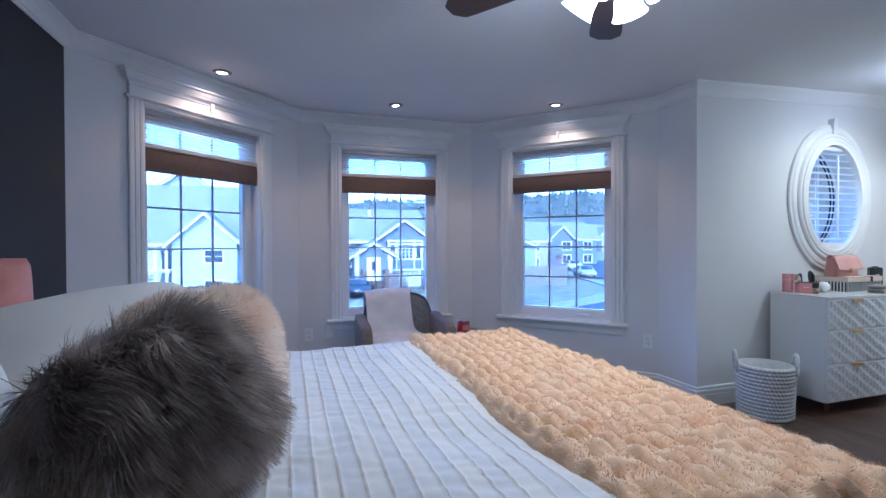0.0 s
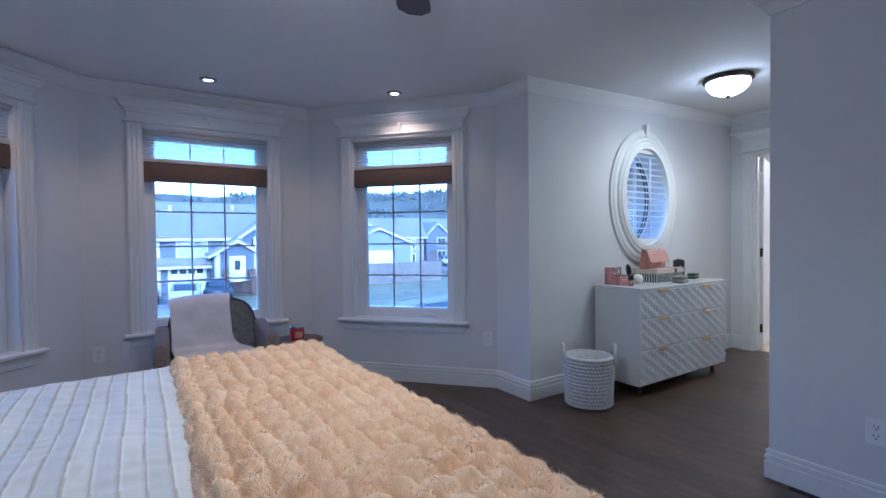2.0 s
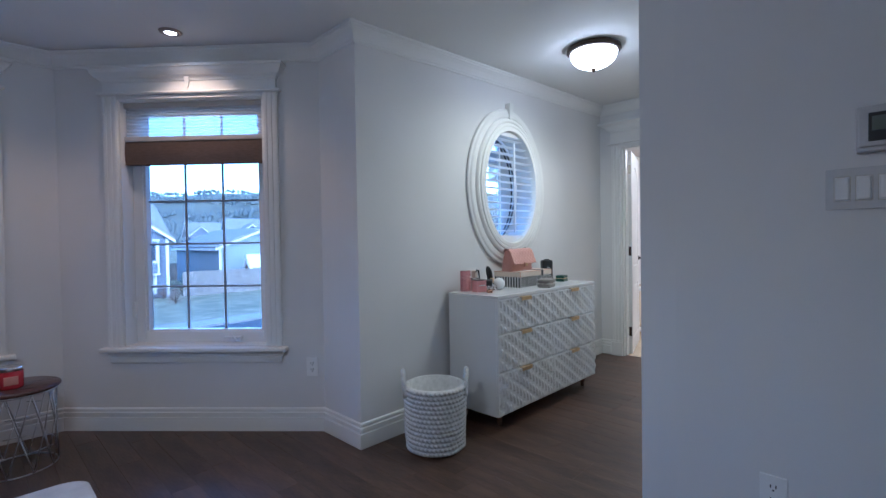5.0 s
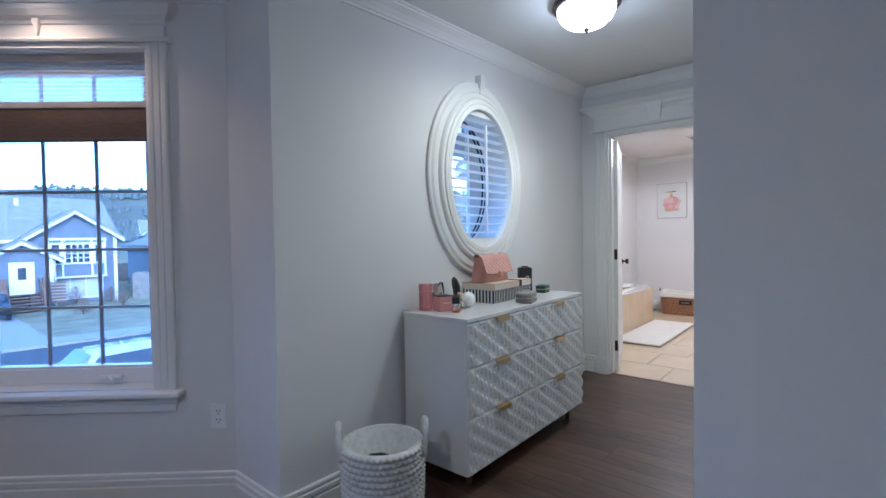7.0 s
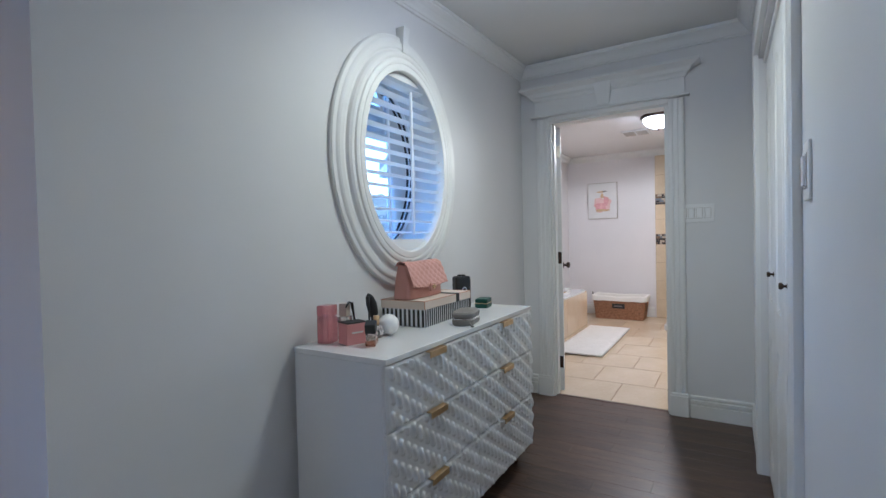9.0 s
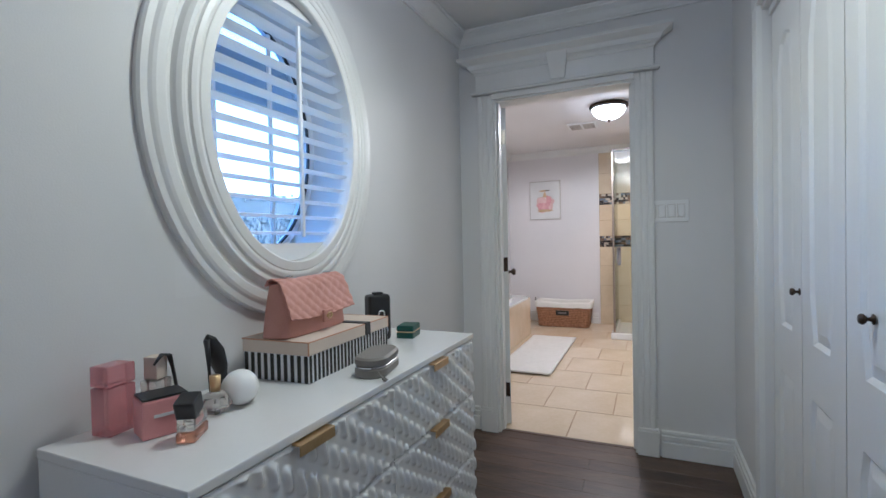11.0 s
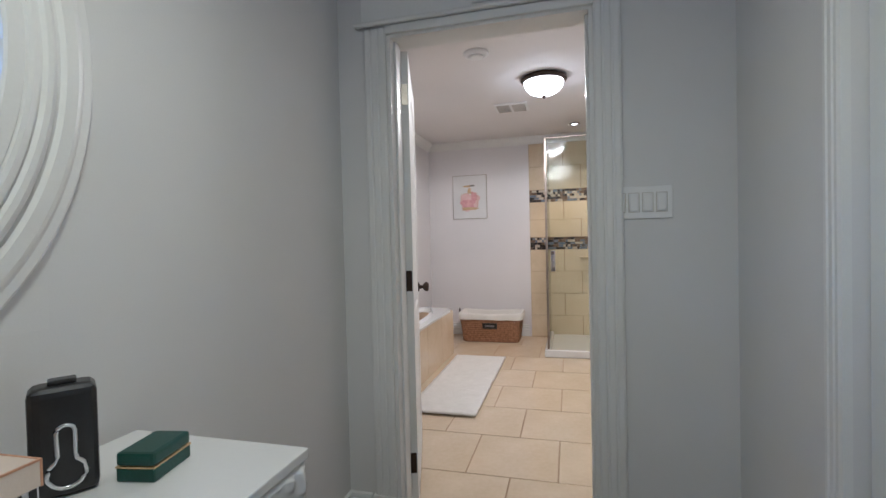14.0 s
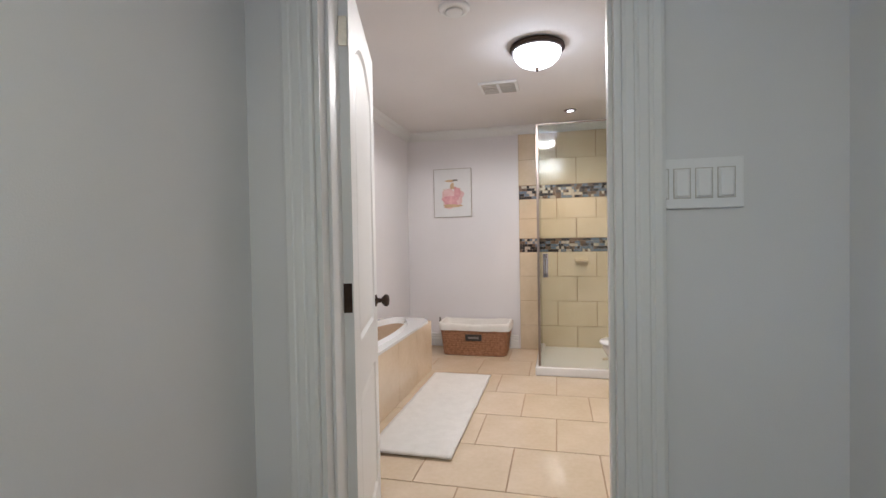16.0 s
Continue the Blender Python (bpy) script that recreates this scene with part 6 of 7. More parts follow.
for nm, x0, x1, y0, y1 in (("door_pane", SH_X - 0.004, SH_X + 0.004, 1.20, 2.035), ("fixed_pane", SH_X - 0.004, SH_X + 0.004, BY0 + 0.03, 1.19), ("side_pane", SH_X + 0.012, BX - 0.022, 2.048, 2.056)):
    ob = box(nm, x0, x1, y0, y1, 0.078, GTOP, M_SHOWER, 0, enc)
    ob.visible_shadow = False
bm = bmesh.new()
add_box(bm, SH_X - 0.009, SH_X + 0.011, 2.037, 2.058, 0.076, GTOP, 0, 0.003, 1)
add_box(bm, SH_X - 0.006, SH_X + 0.006, BY0 + 0.03, 2.037, GTOP, GTOP + 0.012, 0, 0.002, 1)
add_box(bm, SH_X + 0.011, BX - 0.022, 2.046, 2.058, GTOP, GTOP + 0.012, 0, 0.002, 1)
bm_ob("rail", bm, M_STEEL, parent=enc)
bm = bmesh.new()
add_box(bm, SH_X - 0.03, SH_X - 0.006, 1.965, 2.01, 0.86, 1.07, 0, 0.004, 2)
add_box(bm, SH_X - 0.055, SH_X - 0.03, 1.975, 2.0, 0.90, 1.03, 0, 0.006, 2)
bm_ob("handle", bm, M_CHROME, parent=enc)
bm = bmesh.new()
add_box(bm, BX - 0.11, BX - 0.021, 1.57, 1.71, 0.955, 0.975, 0, 0.006, 2)
add_box(bm, BX - 0.035, BX - 0.021, 1.57, 1.71, 0.955, 1.01, 0, 0.006, 2)
tagged(bm_ob("soap_dish", bm, M_WTILE), "cream ceramic soap dish on the shower wall", "soap dish")

# toilet
tl = tagged(empty("toilet", pose(8.30, 1.285, 0)), "white porcelain toilet with closed seat", "toilet")
lathe("bowl", [(0.0, 0.0), (0.13, 0.0), (0.125, 0.06), (0.115, 0.16), (0.15, 0.28), (0.185, 0.36), (0.19, 0.40), (0.0, 0.40)], M_WHITE, 40, tl, rx=1.0, ry=1.5)
lathe("seat", [(0.0, 0.402), (0.192, 0.402), (0.20, 0.41), (0.195, 0.428), (0.0, 0.432)], M_WHITE, 40, tl, rx=1.0, ry=1.52)
box("tank", -0.21, 0.21, -0.47, -0.28, 0.38, 0.76, M_WHITE, 0.03, tl, 3)

# ceiling vent and detector in the bathroom
vt = tagged(empty("ceiling_vent", pose(8.36, 2.32, BATH_CEIL, 0, 0, 0)), "louvred ceiling exhaust vent cover", "ceiling vent")
box("cover", -0.13, 0.13, -0.15, 0.15, -0.016, -0.0005, M_PLASTIC, 0.005, vt)
for i in range(6):
    for y in (-0.07, 0.07):
        sl = box("louvre", -0.008, 0.008, y - 0.058, y + 0.058, -0.022, -0.0165, M_RAIL, 0.001, vt, 1)
        sl.location = (-0.1 + i * 0.04, 0, 0)
dt = tagged(empty("smoke_detector", pose(7.03, 2.395, BATH_CEIL)), "round white ceiling air vent", "smoke detector")
lathe("base", [(0.0, -0.001), (0.082, -0.001), (0.082, -0.012), (0.074, -0.022), (0.055, -0.024), (0.052, -0.018), (0.046, -0.018)], M_PLASTIC, 40, dt)
lathe("disc", [(0.0, -0.034), (0.036, -0.034), (0.043, -0.030), (0.043, -0.020), (0.0, -0.018)], M_PLASTIC, 36, dt)

# ---- outdoors ----
GZ = -2.9


def land(x, y):
    """Gentle slope up beyond the houses, then the hills."""
    d = math.hypot(x, y)
    z = GZ + max(0.0, d - 55) * 0.028
    if d > 260:
        z += min(1.0, (d - 260) / 260) ** 1.3 * (40 + 20 * noise.noise((x * 0.004, y * 0.004, 1.5)) + 7 * noise.noise((x * 0.02, y * 0.02, 2.5)))
    return z


M_GRASS = paint("winter_grass", (0.11, 0.105, 0.055), (0.27, 0.25, 0.15), 0.9, 0.95, 0.8, 14, detail=12)
M_ROAD = paint("asphalt", (0.045, 0.047, 0.052), (0.075, 0.078, 0.084), 1.2, 0.8, 0.4, 30)
M_KERB = paint("concrete_kerb", (0.22, 0.215, 0.205), (0.31, 0.30, 0.285), 3, 0.85, 0.3, 30)
bm = bmesh.new()
rows = []
radii = [6, 9, 12, 15, 20, 26, 34, 44, 56, 72, 95, 125, 160, 205, 255, 300, 350, 400, 460, 520, 600, 800, 1500, 3000]
for r in radii:
    rows.append([bm.verts.new((r * math.cos(2 * math.pi * i / 160), r * math.sin(2 * math.pi * i / 160), land(r * math.cos(2 * math.pi * i / 160), r * math.sin(2 * math.pi * i / 160)) - (0 if r < 650 else (r - 600) * 0.02))) for i in range(160)])
bm.faces.new(rows[0])
for a, b in zip(rows, rows[1:]):
    for i in range(160):
        bm.faces.new((a[i], a[(i + 1) % 160], b[(i + 1) % 160], b[i])).smooth = True
M_LAND = paint("far_heath", (0.05, 0.06, 0.045), (0.15, 0.14, 0.09), 0.05, 0.95, 0.0, 1.5, detail=10)
ground = bm_ob("ground", bm, [M_GRASS, M_LAND], True)
for p in ground.data.polygons:
    if math.hypot(p.center.x, p.center.y) > 150:
        p.material_index = 1
tagged(ground, kind="structure")


def ribbon(name, pts, w0, w1, z, mat, h=0.0):
    """A strip of ground along points, w0 to w1 to its left."""
    bm = bmesh.new()
    pts = [Vector(p) for p in pts]
    rows = []
    for i, p in enumerate(pts):
        d = (pts[min(i + 1, len(pts) - 1)] - pts[max(i - 1, 0)]).normalized()
        n = Vector((-d.y, d.x))
        a, b = p + n * w0, p + n * w1
        za, zb = max(land(a.x, a.y), GZ), max(land(b.x, b.y), GZ)
        rows.append([bm.verts.new((a.x, a.y, za + z - 0.3)), bm.verts.new((a.x, a.y, za + z)), bm.verts.new((b.x, b.y, zb + z)), bm.verts.new((b.x, b.y, zb + z - 0.3))])
    for a, b in zip(rows, rows[1:]):
        for k in range(3):
            bm.faces.new((a[k], a[k + 1], b[k + 1], b[k]))
    return tagged(bm_ob(name, bm, mat), kind="structure")


def arc(pts, n=10):
    out = []
    for i in range(len(pts) - 1):
        p0, p1, p2, p3 = [Vector(pts[max(0, min(len(pts) - 1, i + k))]) for k in (-1, 0, 1, 2)]
        for q in range(n):
            t = q / n
            out.append(0.5 * ((2 * p1) + (p2 - p0) * t + (2 * p0 - 5 * p1 + 4 * p2 - p3) * t * t + (3 * p1 - p0 - 3 * p2 + p3) * t ** 3))
    return out + [Vector(pts[-1])]


street = arc([(-60, 24), (-20, 23), (0, 21.5), (12, 21), (24, 25), (34, 36), (42, 60), (58, 95), (90, 140)])
ribbon("road", street, -6.5, 3.8, 0.03, M_ROAD)
ribbon("kerb", street, 3.8, 4.15, 0.14, M_KERB)
ribbon("pavement", street, 4.15, 5.6, 0.12, M_KERB)
ribbon("kerb", street, -6.85, -6.5, 0.14, M_KERB)
for dx, w in ((-0.6, 6.6), (-9.5, 3.2)):
    bm = bmesh.new()
    add_box(bm, dx, dx + w, 26.6, 40.2, GZ - 0.2, GZ + 0.05)
    tagged(bm_ob("driveway", bm, M_KERB), kind="structure")


def siding(name, c):
    m = paint(name, tuple(v * 0.9 for v in c), c, 0.6, 0.7)
    n, l = m.node_tree.nodes, m.node_tree.links
    tc, wv, bp = n.new("ShaderNodeTexCoord"), n.new("ShaderNodeTexWave"), n.new("ShaderNodeBump")
    wv.wave_type, wv.bands_direction, wv.wave_profile = "BANDS", "Z", "SAW"
    wv.inputs["Scale"].default_value = 1.6
    bp.inputs["Strength"].default_value, bp.inputs["Distance"].default_value = 0.6, 0.03
    l.new(tc.outputs["Object"], wv.inputs["Vector"]), l.new(wv.outputs["Fac"], bp.inputs["Height"])
    l.new(bp.outputs[0], n["Principled BSDF"].inputs["Normal"])
    return m


M_BLUE = siding("slate_blue_siding", (0.125, 0.145, 0.180))
M_PALE = siding("pale_grey_siding", (0.36, 0.385, 0.38))
M_TAN = siding("grey_tan_siding", (0.26, 0.25, 0.24))
M_ROOF = paint("asphalt_shingle", (0.13, 0.128, 0.120), (0.27, 0.265, 0.245), 3.5, 0.9, 0.6, 6, stretch=(1, 1, 4))
M_TRIMX = paint("exterior_white_trim", (0.52, 0.53, 0.54), (0.60, 0.61, 0.62), 2, 0.6)
M_DARKGL = paint("dark_window_glass", (0.03, 0.035, 0.045), (0.06, 0.07, 0.085), 2, 0.08)
M_FENCE = paint("weathered_fence", (0.13, 0.12, 0.105), (0.22, 0.205, 0.18), 3, 0.9, 0.5, 12)
M_DECK = paint("brown_deck_wood", (0.10, 0.065, 0.045), (0.18, 0.12, 0.085), 3, 0.85, 0.4, 14)


def gable_block(parent, x0, x1, y0, y1, z0, ze, zr, mat, along="x", over=0.45, roofm=None):
    """Walls with a pitched roof, its ridge along x or y."""
    bm = bmesh.new()
    if along == "x":
        ym = (y0 + y1) / 2
        s = [(y0, z0), (y1, z0), (y1, ze), (ym, zr), (y0, ze)]
        a, b = [bm.verts.new((x0, y, z)) for y, z in s], [bm.verts.new((x1, y, z)) for y, z in s]
    else:
        xm = (x0 + x1) / 2
        s = [(x0, z0), (x1, z0), (x1, ze), (xm, zr), (x0, ze)]
        a, b = [bm.verts.new((x, y0, z)) for x, z in s], [bm.verts.new((x, y1, z)) for x, z in s]
    bm.faces.new(a), bm.faces.new(b[::-1])
    for i in range(5):
        bm.faces.new((a[i], b[i], b[(i + 1) % 5], a[(i + 1) % 5]))
    bm_ob("wall", bm, mat, parent=parent)
    bm = bmesh.new()
    tr = bmesh.new()
    half = ((y1 - y0) if along == "x" else (x1 - x0)) / 2
    slope = (zr - ze) / half
    for s_ in (-1, 1):
        for t0, t1, tgt, drop in ((0.04, 0.22, bm, 0), (-0.16, 0.035, tr, 1)):
            if along == "x":
                c = (y0 + y1) / 2
                e = c + s_ * (half + over)
                k0, k1 = (x0 - over, x1 + over) if not drop else (x0 - over - 0.03, x1 + over + 0.03)
                lowz = ze - slope * over
                pts = [(k, c, zr + t) if q == 0 else (k, e, lowz + t) for k in (k0, k1) for q in (0, 1) for t in (t0, t1)]
            else:
                c = (x0 + x1) / 2
                e = c + s_ * (half + over)
                k0, k1 = (y0 - over, y1 + over) if not drop else (y0 - over - 0.03, y1 + over + 0.03)
                lowz = ze - slope * over
                pts = [(c, k, zr + t) if q == 0 else (e, k, lowz + t) for k in (k0, k1) for q in (0, 1) for t in (t0, t1)]
            v = [tgt.verts.new(p) for p in pts]
            for f in ((0, 1, 3, 2), (4, 6, 7, 5), (0, 4, 5, 1), (2, 3, 7, 6), (0, 2, 6, 4), (1, 5, 7, 3)):
                tgt.faces.new([v[i] for i in f])
    bm_ob("roof", bm, roofm or M_ROOF, parent=parent)
    bm_ob("fascia", tr, M_TRIMX, parent=parent)


def house_window(parent, x, y, z, w, h, nx=1, nz=1, glass=None):
    """A window in a front wall that faces -y."""
    bm = bmesh.new()
    f = 0.13
    for x0, x1, z0, z1 in ((x - w / 2 - f, x + w / 2 + f, z - f, z), (x - w / 2 - f, x + w / 2 + f, z + h, z + h + f), (x - w / 2 - f, x - w / 2, z, z + h), (x + w / 2, x + w / 2 + f, z, z + h)):
        add_box(bm, x0, x1, y - 0.09, y + 0.02, z0, z1)
    for i in range(1, nx):
        add_box(bm, x - w / 2 + w * i / nx - 0.035, x - w / 2 + w * i / nx + 0.035, y - 0.06, y, z, z + h)
    for j in range(1, nz):
        add_box(bm, x - w / 2, x + w / 2, y - 0.055, y, z + h * j / nz - 0.025, z + h * j / nz + 0.025)
    fr = bm_ob("window", bm, M_TRIMX, parent=parent)
    gl = box("glass", x - w / 2, x + w / 2, y - 0.03, y - 0.004, z, z + h, glass or M_DARKGL)
    gl.parent = fr


def strip(parent, x0, x1, y, z0, z1, d=0.06, mat=None, name="trim_board"):
    return box(name, x0, x1, y - d, y - 0.002, z0, z1, mat or M_TRIMX, 0, parent)


def steps(parent, x0, x1, y, z0, z1, n, run=0.3, mat=None):
    bm = bmesh.new()
    for i in range(n):
        zt = z1 - (z1 - z0) * i / n
        add_box(bm, x0, x1, y - run * (i + 1), y - run * i, zt - 0.07, zt)
    for x in (x0, x1 - 0.06):
        v = [bm.verts.new(p) for p in [(x + k, yy, zz) for yy, zz in ((y, z1 - 0.3), (y, z1), (y - run * n, z0 + 0.1), (y - run * n, z0)) for k in (0, 0.06)]]
        for q in ((0, 2, 4, 6), (1, 7, 5, 3), (0, 1, 3, 2), (2, 3, 5, 4), (4, 5, 7, 6)):
            bm.faces.new([v[i] for i in q])
    for x in (x0 + 0.03, x1 - 0.03):
        tube_into(bm, [(x, y, z1 + 0.9), (x, y - run * n, z0 + 1.0)], 0.04, 6)
        for i in range(0, n + 1, 2):
            zz = z1 - (z1 - z0) * i / n
            tube_into(bm, [(x, y - run * i, zz), (x, y - run * i, zz + 0.92)], 0.03, 6)
    bm_ob("steps", bm, mat or M_DECK, parent=parent)


M_BLINDGL = paint("window_with_white_blind", (0.34, 0.36, 0.37), (0.42, 0.44, 0.45), 2, 0.15)
# slate blue house across the street
hb = tagged(empty("house"), "slate blue two storey house with white trim and porch", "house", "houses across the street")
HY = 42.0
gable_block(hb, 1.5, 12.2, HY, HY + 9, GZ, 1.75, 4.5, M_BLUE, "x")
gable_block(hb, 7.4, 12.2, HY - 1.0, HY + 4, GZ, 1.75, 3.4, M_BLUE, "y", 0.4)
gable_block(hb, 5.2, 8.5, HY - 2.2, HY + 0.2, GZ + 1.0, 0.35, 1.35, M_BLUE, "y", 0.4)
yf = HY - 2.2
strip(hb, 5.3, 5.6, yf, GZ + 1.0, 0.3), strip(hb, 8.1, 8.4, yf, GZ + 1.0, 0.3), strip(hb, 6.25, 7.45, yf, GZ + 1.0, 0.1, 0.08, name="door")
box("door_glass", 6.65, 7.05, yf - 0.1, yf - 0.081, -1.0, -0.25, M_DARKGL, 0, hb)
steps(hb, 6.0, 7.7, yf, GZ, GZ + 1.0, 6)
house_window(hb, 9.8, HY - 1.55, -0.05, 1.3, 1.2, 4, 4)
bm = bmesh.new()
add_box(bm, 8.2, 11.4, HY - 1.55, HY - 1.0, -1.0, 1.5)
bm_ob("bay", bm, M_BLUE, parent=hb)
for x in (8.2, 8.95, 10.55, 11.3):
    strip(hb, x, x + 0.1, HY - 1.55, -1.0, 1.5)
strip(hb, 8.15, 11.45, HY - 1.55, -1.1, -0.98), strip(hb, 8.15, 11.45, HY - 1.55, 1.45, 1.6)
for x in (8.63, 10.98):
    house_window(hb, x, HY - 1.55, -0.05, 0.4, 1.2)
house_window(hb, 9.9, HY - 1.0, -2.45, 2.6, 1.3, 3, 1, M_BLINDGL)
strip(hb, 12.0, 12.2, HY - 1.0, GZ, 1.75)
house_window(hb, 3.9, HY, 0.05, 2.0, 1.15, 2, 1, M_BLINDGL)
strip(hb, 1.5, 1.72, HY, GZ, 1.75)
strip(hb, 2.2, 4.9, HY, GZ, GZ + 2.2, 0.08, name="garage_door")
for i in range(4):
    box("garage_glass", 2.4 + i * 0.6, 2.85 + i * 0.6, HY - 0.1, HY - 0.081, GZ + 1.65, GZ + 2.0, M_DARKGL, 0, hb)
gable_block(hb, 1.3, 5.2, HY - 0.7, HY + 0.2, -0.62, -0.55, -0.2, M_BLUE, "x", 0.15)

for x, y, h in ((2.6, HY + 3.2, 0.7), (6.0, HY + 4.0, 0.5), (7.4, HY + 3.4, 0.9), (4.6, HY + 3.8, 0.45)):
    box("roof_vent", x - 0.12, x + 0.12, y - 0.12, y + 0.12, 2.3, 3.6 + h, M_TRIMX, 0.02, hb, 1)
for x in (5.75, 7.75):
    box("porch_post", x, x + 0.32, yf - 0.75, yf - 0.35, GZ, GZ + 2.0, M_DECK, 0.02, hb, 1)
bm = bmesh.new()
for k in range(7):
    add_box(bm, 7.78, 8.9, yf - 0.62, yf - 0.56, GZ + 0.35 + k * 0.2, GZ + 0.48 + k * 0.2)
bm_ob("porch_rail", bm, M_DECK, parent=hb)
bm = bmesh.new()
for x in (5.25, 8.45):
    tube_into(bm, [(x, yf - 0.35, 0.30), (x, yf - 0.1, 0.05), (x, yf - 0.1, GZ + 0.1)], 0.06, 8)
bm_ob("downpipe", bm, M_TRIMX, parent=hb)

# eave over the oval window, house next door
ev = tagged(empty("eave"), kind="structure")
M_SOFFIT = paint("pale_blue_soffit", (0.36, 0.39, 0.45), (0.42, 0.45, 0.51), 2, 0.6)
for k in range(9):
    box("soffit_panel", 3.0 + k * 0.31, 3.304 + k * 0.31, 2.96, 3.32, 1.885, 1.895, M_SOFFIT, 0.002, ev, 1)
box("fascia", 3.0, 5.79, 3.32, 3.35, 1.845, 2.0, M_TRIMX, 0.004, ev, 1)
hn = tagged(empty("house"), "slate blue two storey house next door with white corner boards", "house", "houses across the street")
gable_block(hn, 12.7, 22.0, 1.0, 9.0, GZ, 3.3, 5.6, M_BLUE, "x", 0.4)
box("corner_board", 12.66, 12.698, 8.75, 9.03, GZ, 3.2, M_TRIMX, 0, hn)
box("corner_board", 12.66, 12.95, 9.002, 9.04, GZ, 3.2, M_TRIMX, 0, hn)

# pale house with outside stairs
ha = tagged(empty("house"), "pale grey two storey house with outside stair", "house", "houses across the street")
gable_block(ha, -17.0, -3.6, HY - 1, HY + 9, GZ, 1.7, 6.2, M_PALE, "x")
gable_block(ha, -8.2, -3.8, HY - 3.2, HY + 3, GZ, 1.55, 3.6, M_PALE, "y", 0.5)
house_window(ha, -5.4, HY - 3.2, -0.1, 1.2, 0.9, 1, 2), house_window(ha, -5.4, HY - 3.2, -2.4, 1.2, 0.9, 1, 2)
house_window(ha, -12.0, HY - 1, -0.2, 2.6, 1.3, 3, 1)
strip(ha, -9.4, -8.6, HY - 1, -0.65, 1.2, 0.08, M_DARKGL, "door")
bm = bmesh.new()
add_box(bm, -14.5, -8.4, HY - 3.0, HY - 1.0, -0.85, -0.65)
for x in (-14.4, -11.5, -8.7):
    add_box(bm, x, x + 0.2, HY - 2.95, HY - 2.75, GZ, -0.85)
    add_box(bm, x, x + 0.15, HY - 2.95, HY - 2.8, -0.65, 1.3)
add_box(bm, -14.4, -10.6, HY - 2.95, HY - 2.88, 0.2, 0.3)
bm_ob("deck", bm, M_TRIMX, parent=ha)
steps(ha, -10.4, -8.9, HY - 3.0, GZ, -0.65, 10, 0.28, M_TRIMX)
for x in (-16.4, -9.9):
    strip(ha, x, x + 0.22, HY - 1, GZ, 1.7)
hd = tagged(empty("house"), "pale two storey house with a wide front gable", "house", "houses across the street")
gable_block(hd, -17.0, -5.5, 60.0, 70.0, GZ, 5.6, 9.8, M_PALE, "y", 0.6)
gable_block(hd, -5.6, 1.0, 62.0, 70.0, GZ, 4.8, 7.6, M_PALE, "x", 0.5)
house_window(hd, -11.2, 60.0, 3.6, 1.6, 1.4, 2, 2)

# blue garage house seen past the lawn
hc = tagged(empty("house"), "pale blue gabled side of a house behind a fence", "house", "houses across the street")
gable_block(hc, 17.0, 25.0, 44, 56, GZ, 0.9, 2.5, siding("pale_blue_siding", (0.24, 0.275, 0.31)), "y", 0.4)
strip(hc, 24.8, 25.0, 44, GZ, 0.9), strip(hc, 17.0, 17.2, 44, GZ, 0.9)
house_window(hc, 21.0, 44, -1.4, 1.1, 0.9, 2, 1)

# further houses on the slope
rng = random.Random(21)
far = ((31, 62, M_TAN), (44, 66, M_BLUE), (14, 78, M_PALE), (2, 84, M_TAN), (52, 92, M_PALE), (38, 104, M_BLUE), (24, 112, M_TAN), (66, 118, M_BLUE), (82, 104, M_TAN), (-12, 92, M_BLUE), (-28, 84, M_PALE), (90, 140, M_PALE), (58, 146, M_TAN), (110, 120, M_BLUE), (10, 140, M_BLUE), (36, 168, M_PALE), (76, 180, M_TAN), (130, 150, M_PALE))
for x, y, m in far:
    h = tagged(empty("house", pose(x, y, land(x, y) - 0.2, 0, 0, rng.uniform(-20, 20))), "distant suburban house with a grey pitched roof", "house", "distant houses")
    w, d = rng.uniform(9, 12), rng.uniform(8, 9)
    gable_block(h, -w / 2, w / 2, 0, d, 0, 4.6, 7.2, m, "x")
    gable_block(h, -w / 2, -w / 2 + w * 0.42, -1.5, d / 2, 0, 4.6, 6.4, m, "y")
    for q in (0.3, 0.75):
        house_window(h, w * (q - 0.5) + (0.6 if q > 0.5 else 0), 0 if q > 0.5 else -1.5, 2.7, 1.5, 1.2, 2, 1)
        house_window(h, w * (q - 0.5) + (0.6 if q > 0.5 else 0), 0 if q > 0.5 else -1.5, 0.6, 1.5, 1.2, 2, 1)


def fence(x0, x1, y, z, h=1.7):
    ob = tagged(empty("fence"), "weathered grey wooden board fence", "fence", "board fences")
    n = int((x1 - x0) / 0.16)
    bm = bmesh.new()
    for i in range(n):
        x = x0 + i * 0.16
        add_box(bm, x, x + 0.145, y, y + 0.03, z, z + h + 0.04 * ((i * 7) % 3))
    add_box(bm, x0, x1, y + 0.03, y + 0.09, z + 0.3, z + 0.4), add_box(bm, x0, x1, y + 0.03, y + 0.09, z + h - 0.4, z + h - 0.3)
    tagged(bm_ob("board", bm, M_FENCE, parent=ob), kind="stuff")
    return ob


fence(13.0, 26.5, 40.5, GZ, 1.9)
fence(-3.4, 1.4, 44.0, GZ)
fence(13.0, 30.0, 58.0, land(20, 58), 1.8)
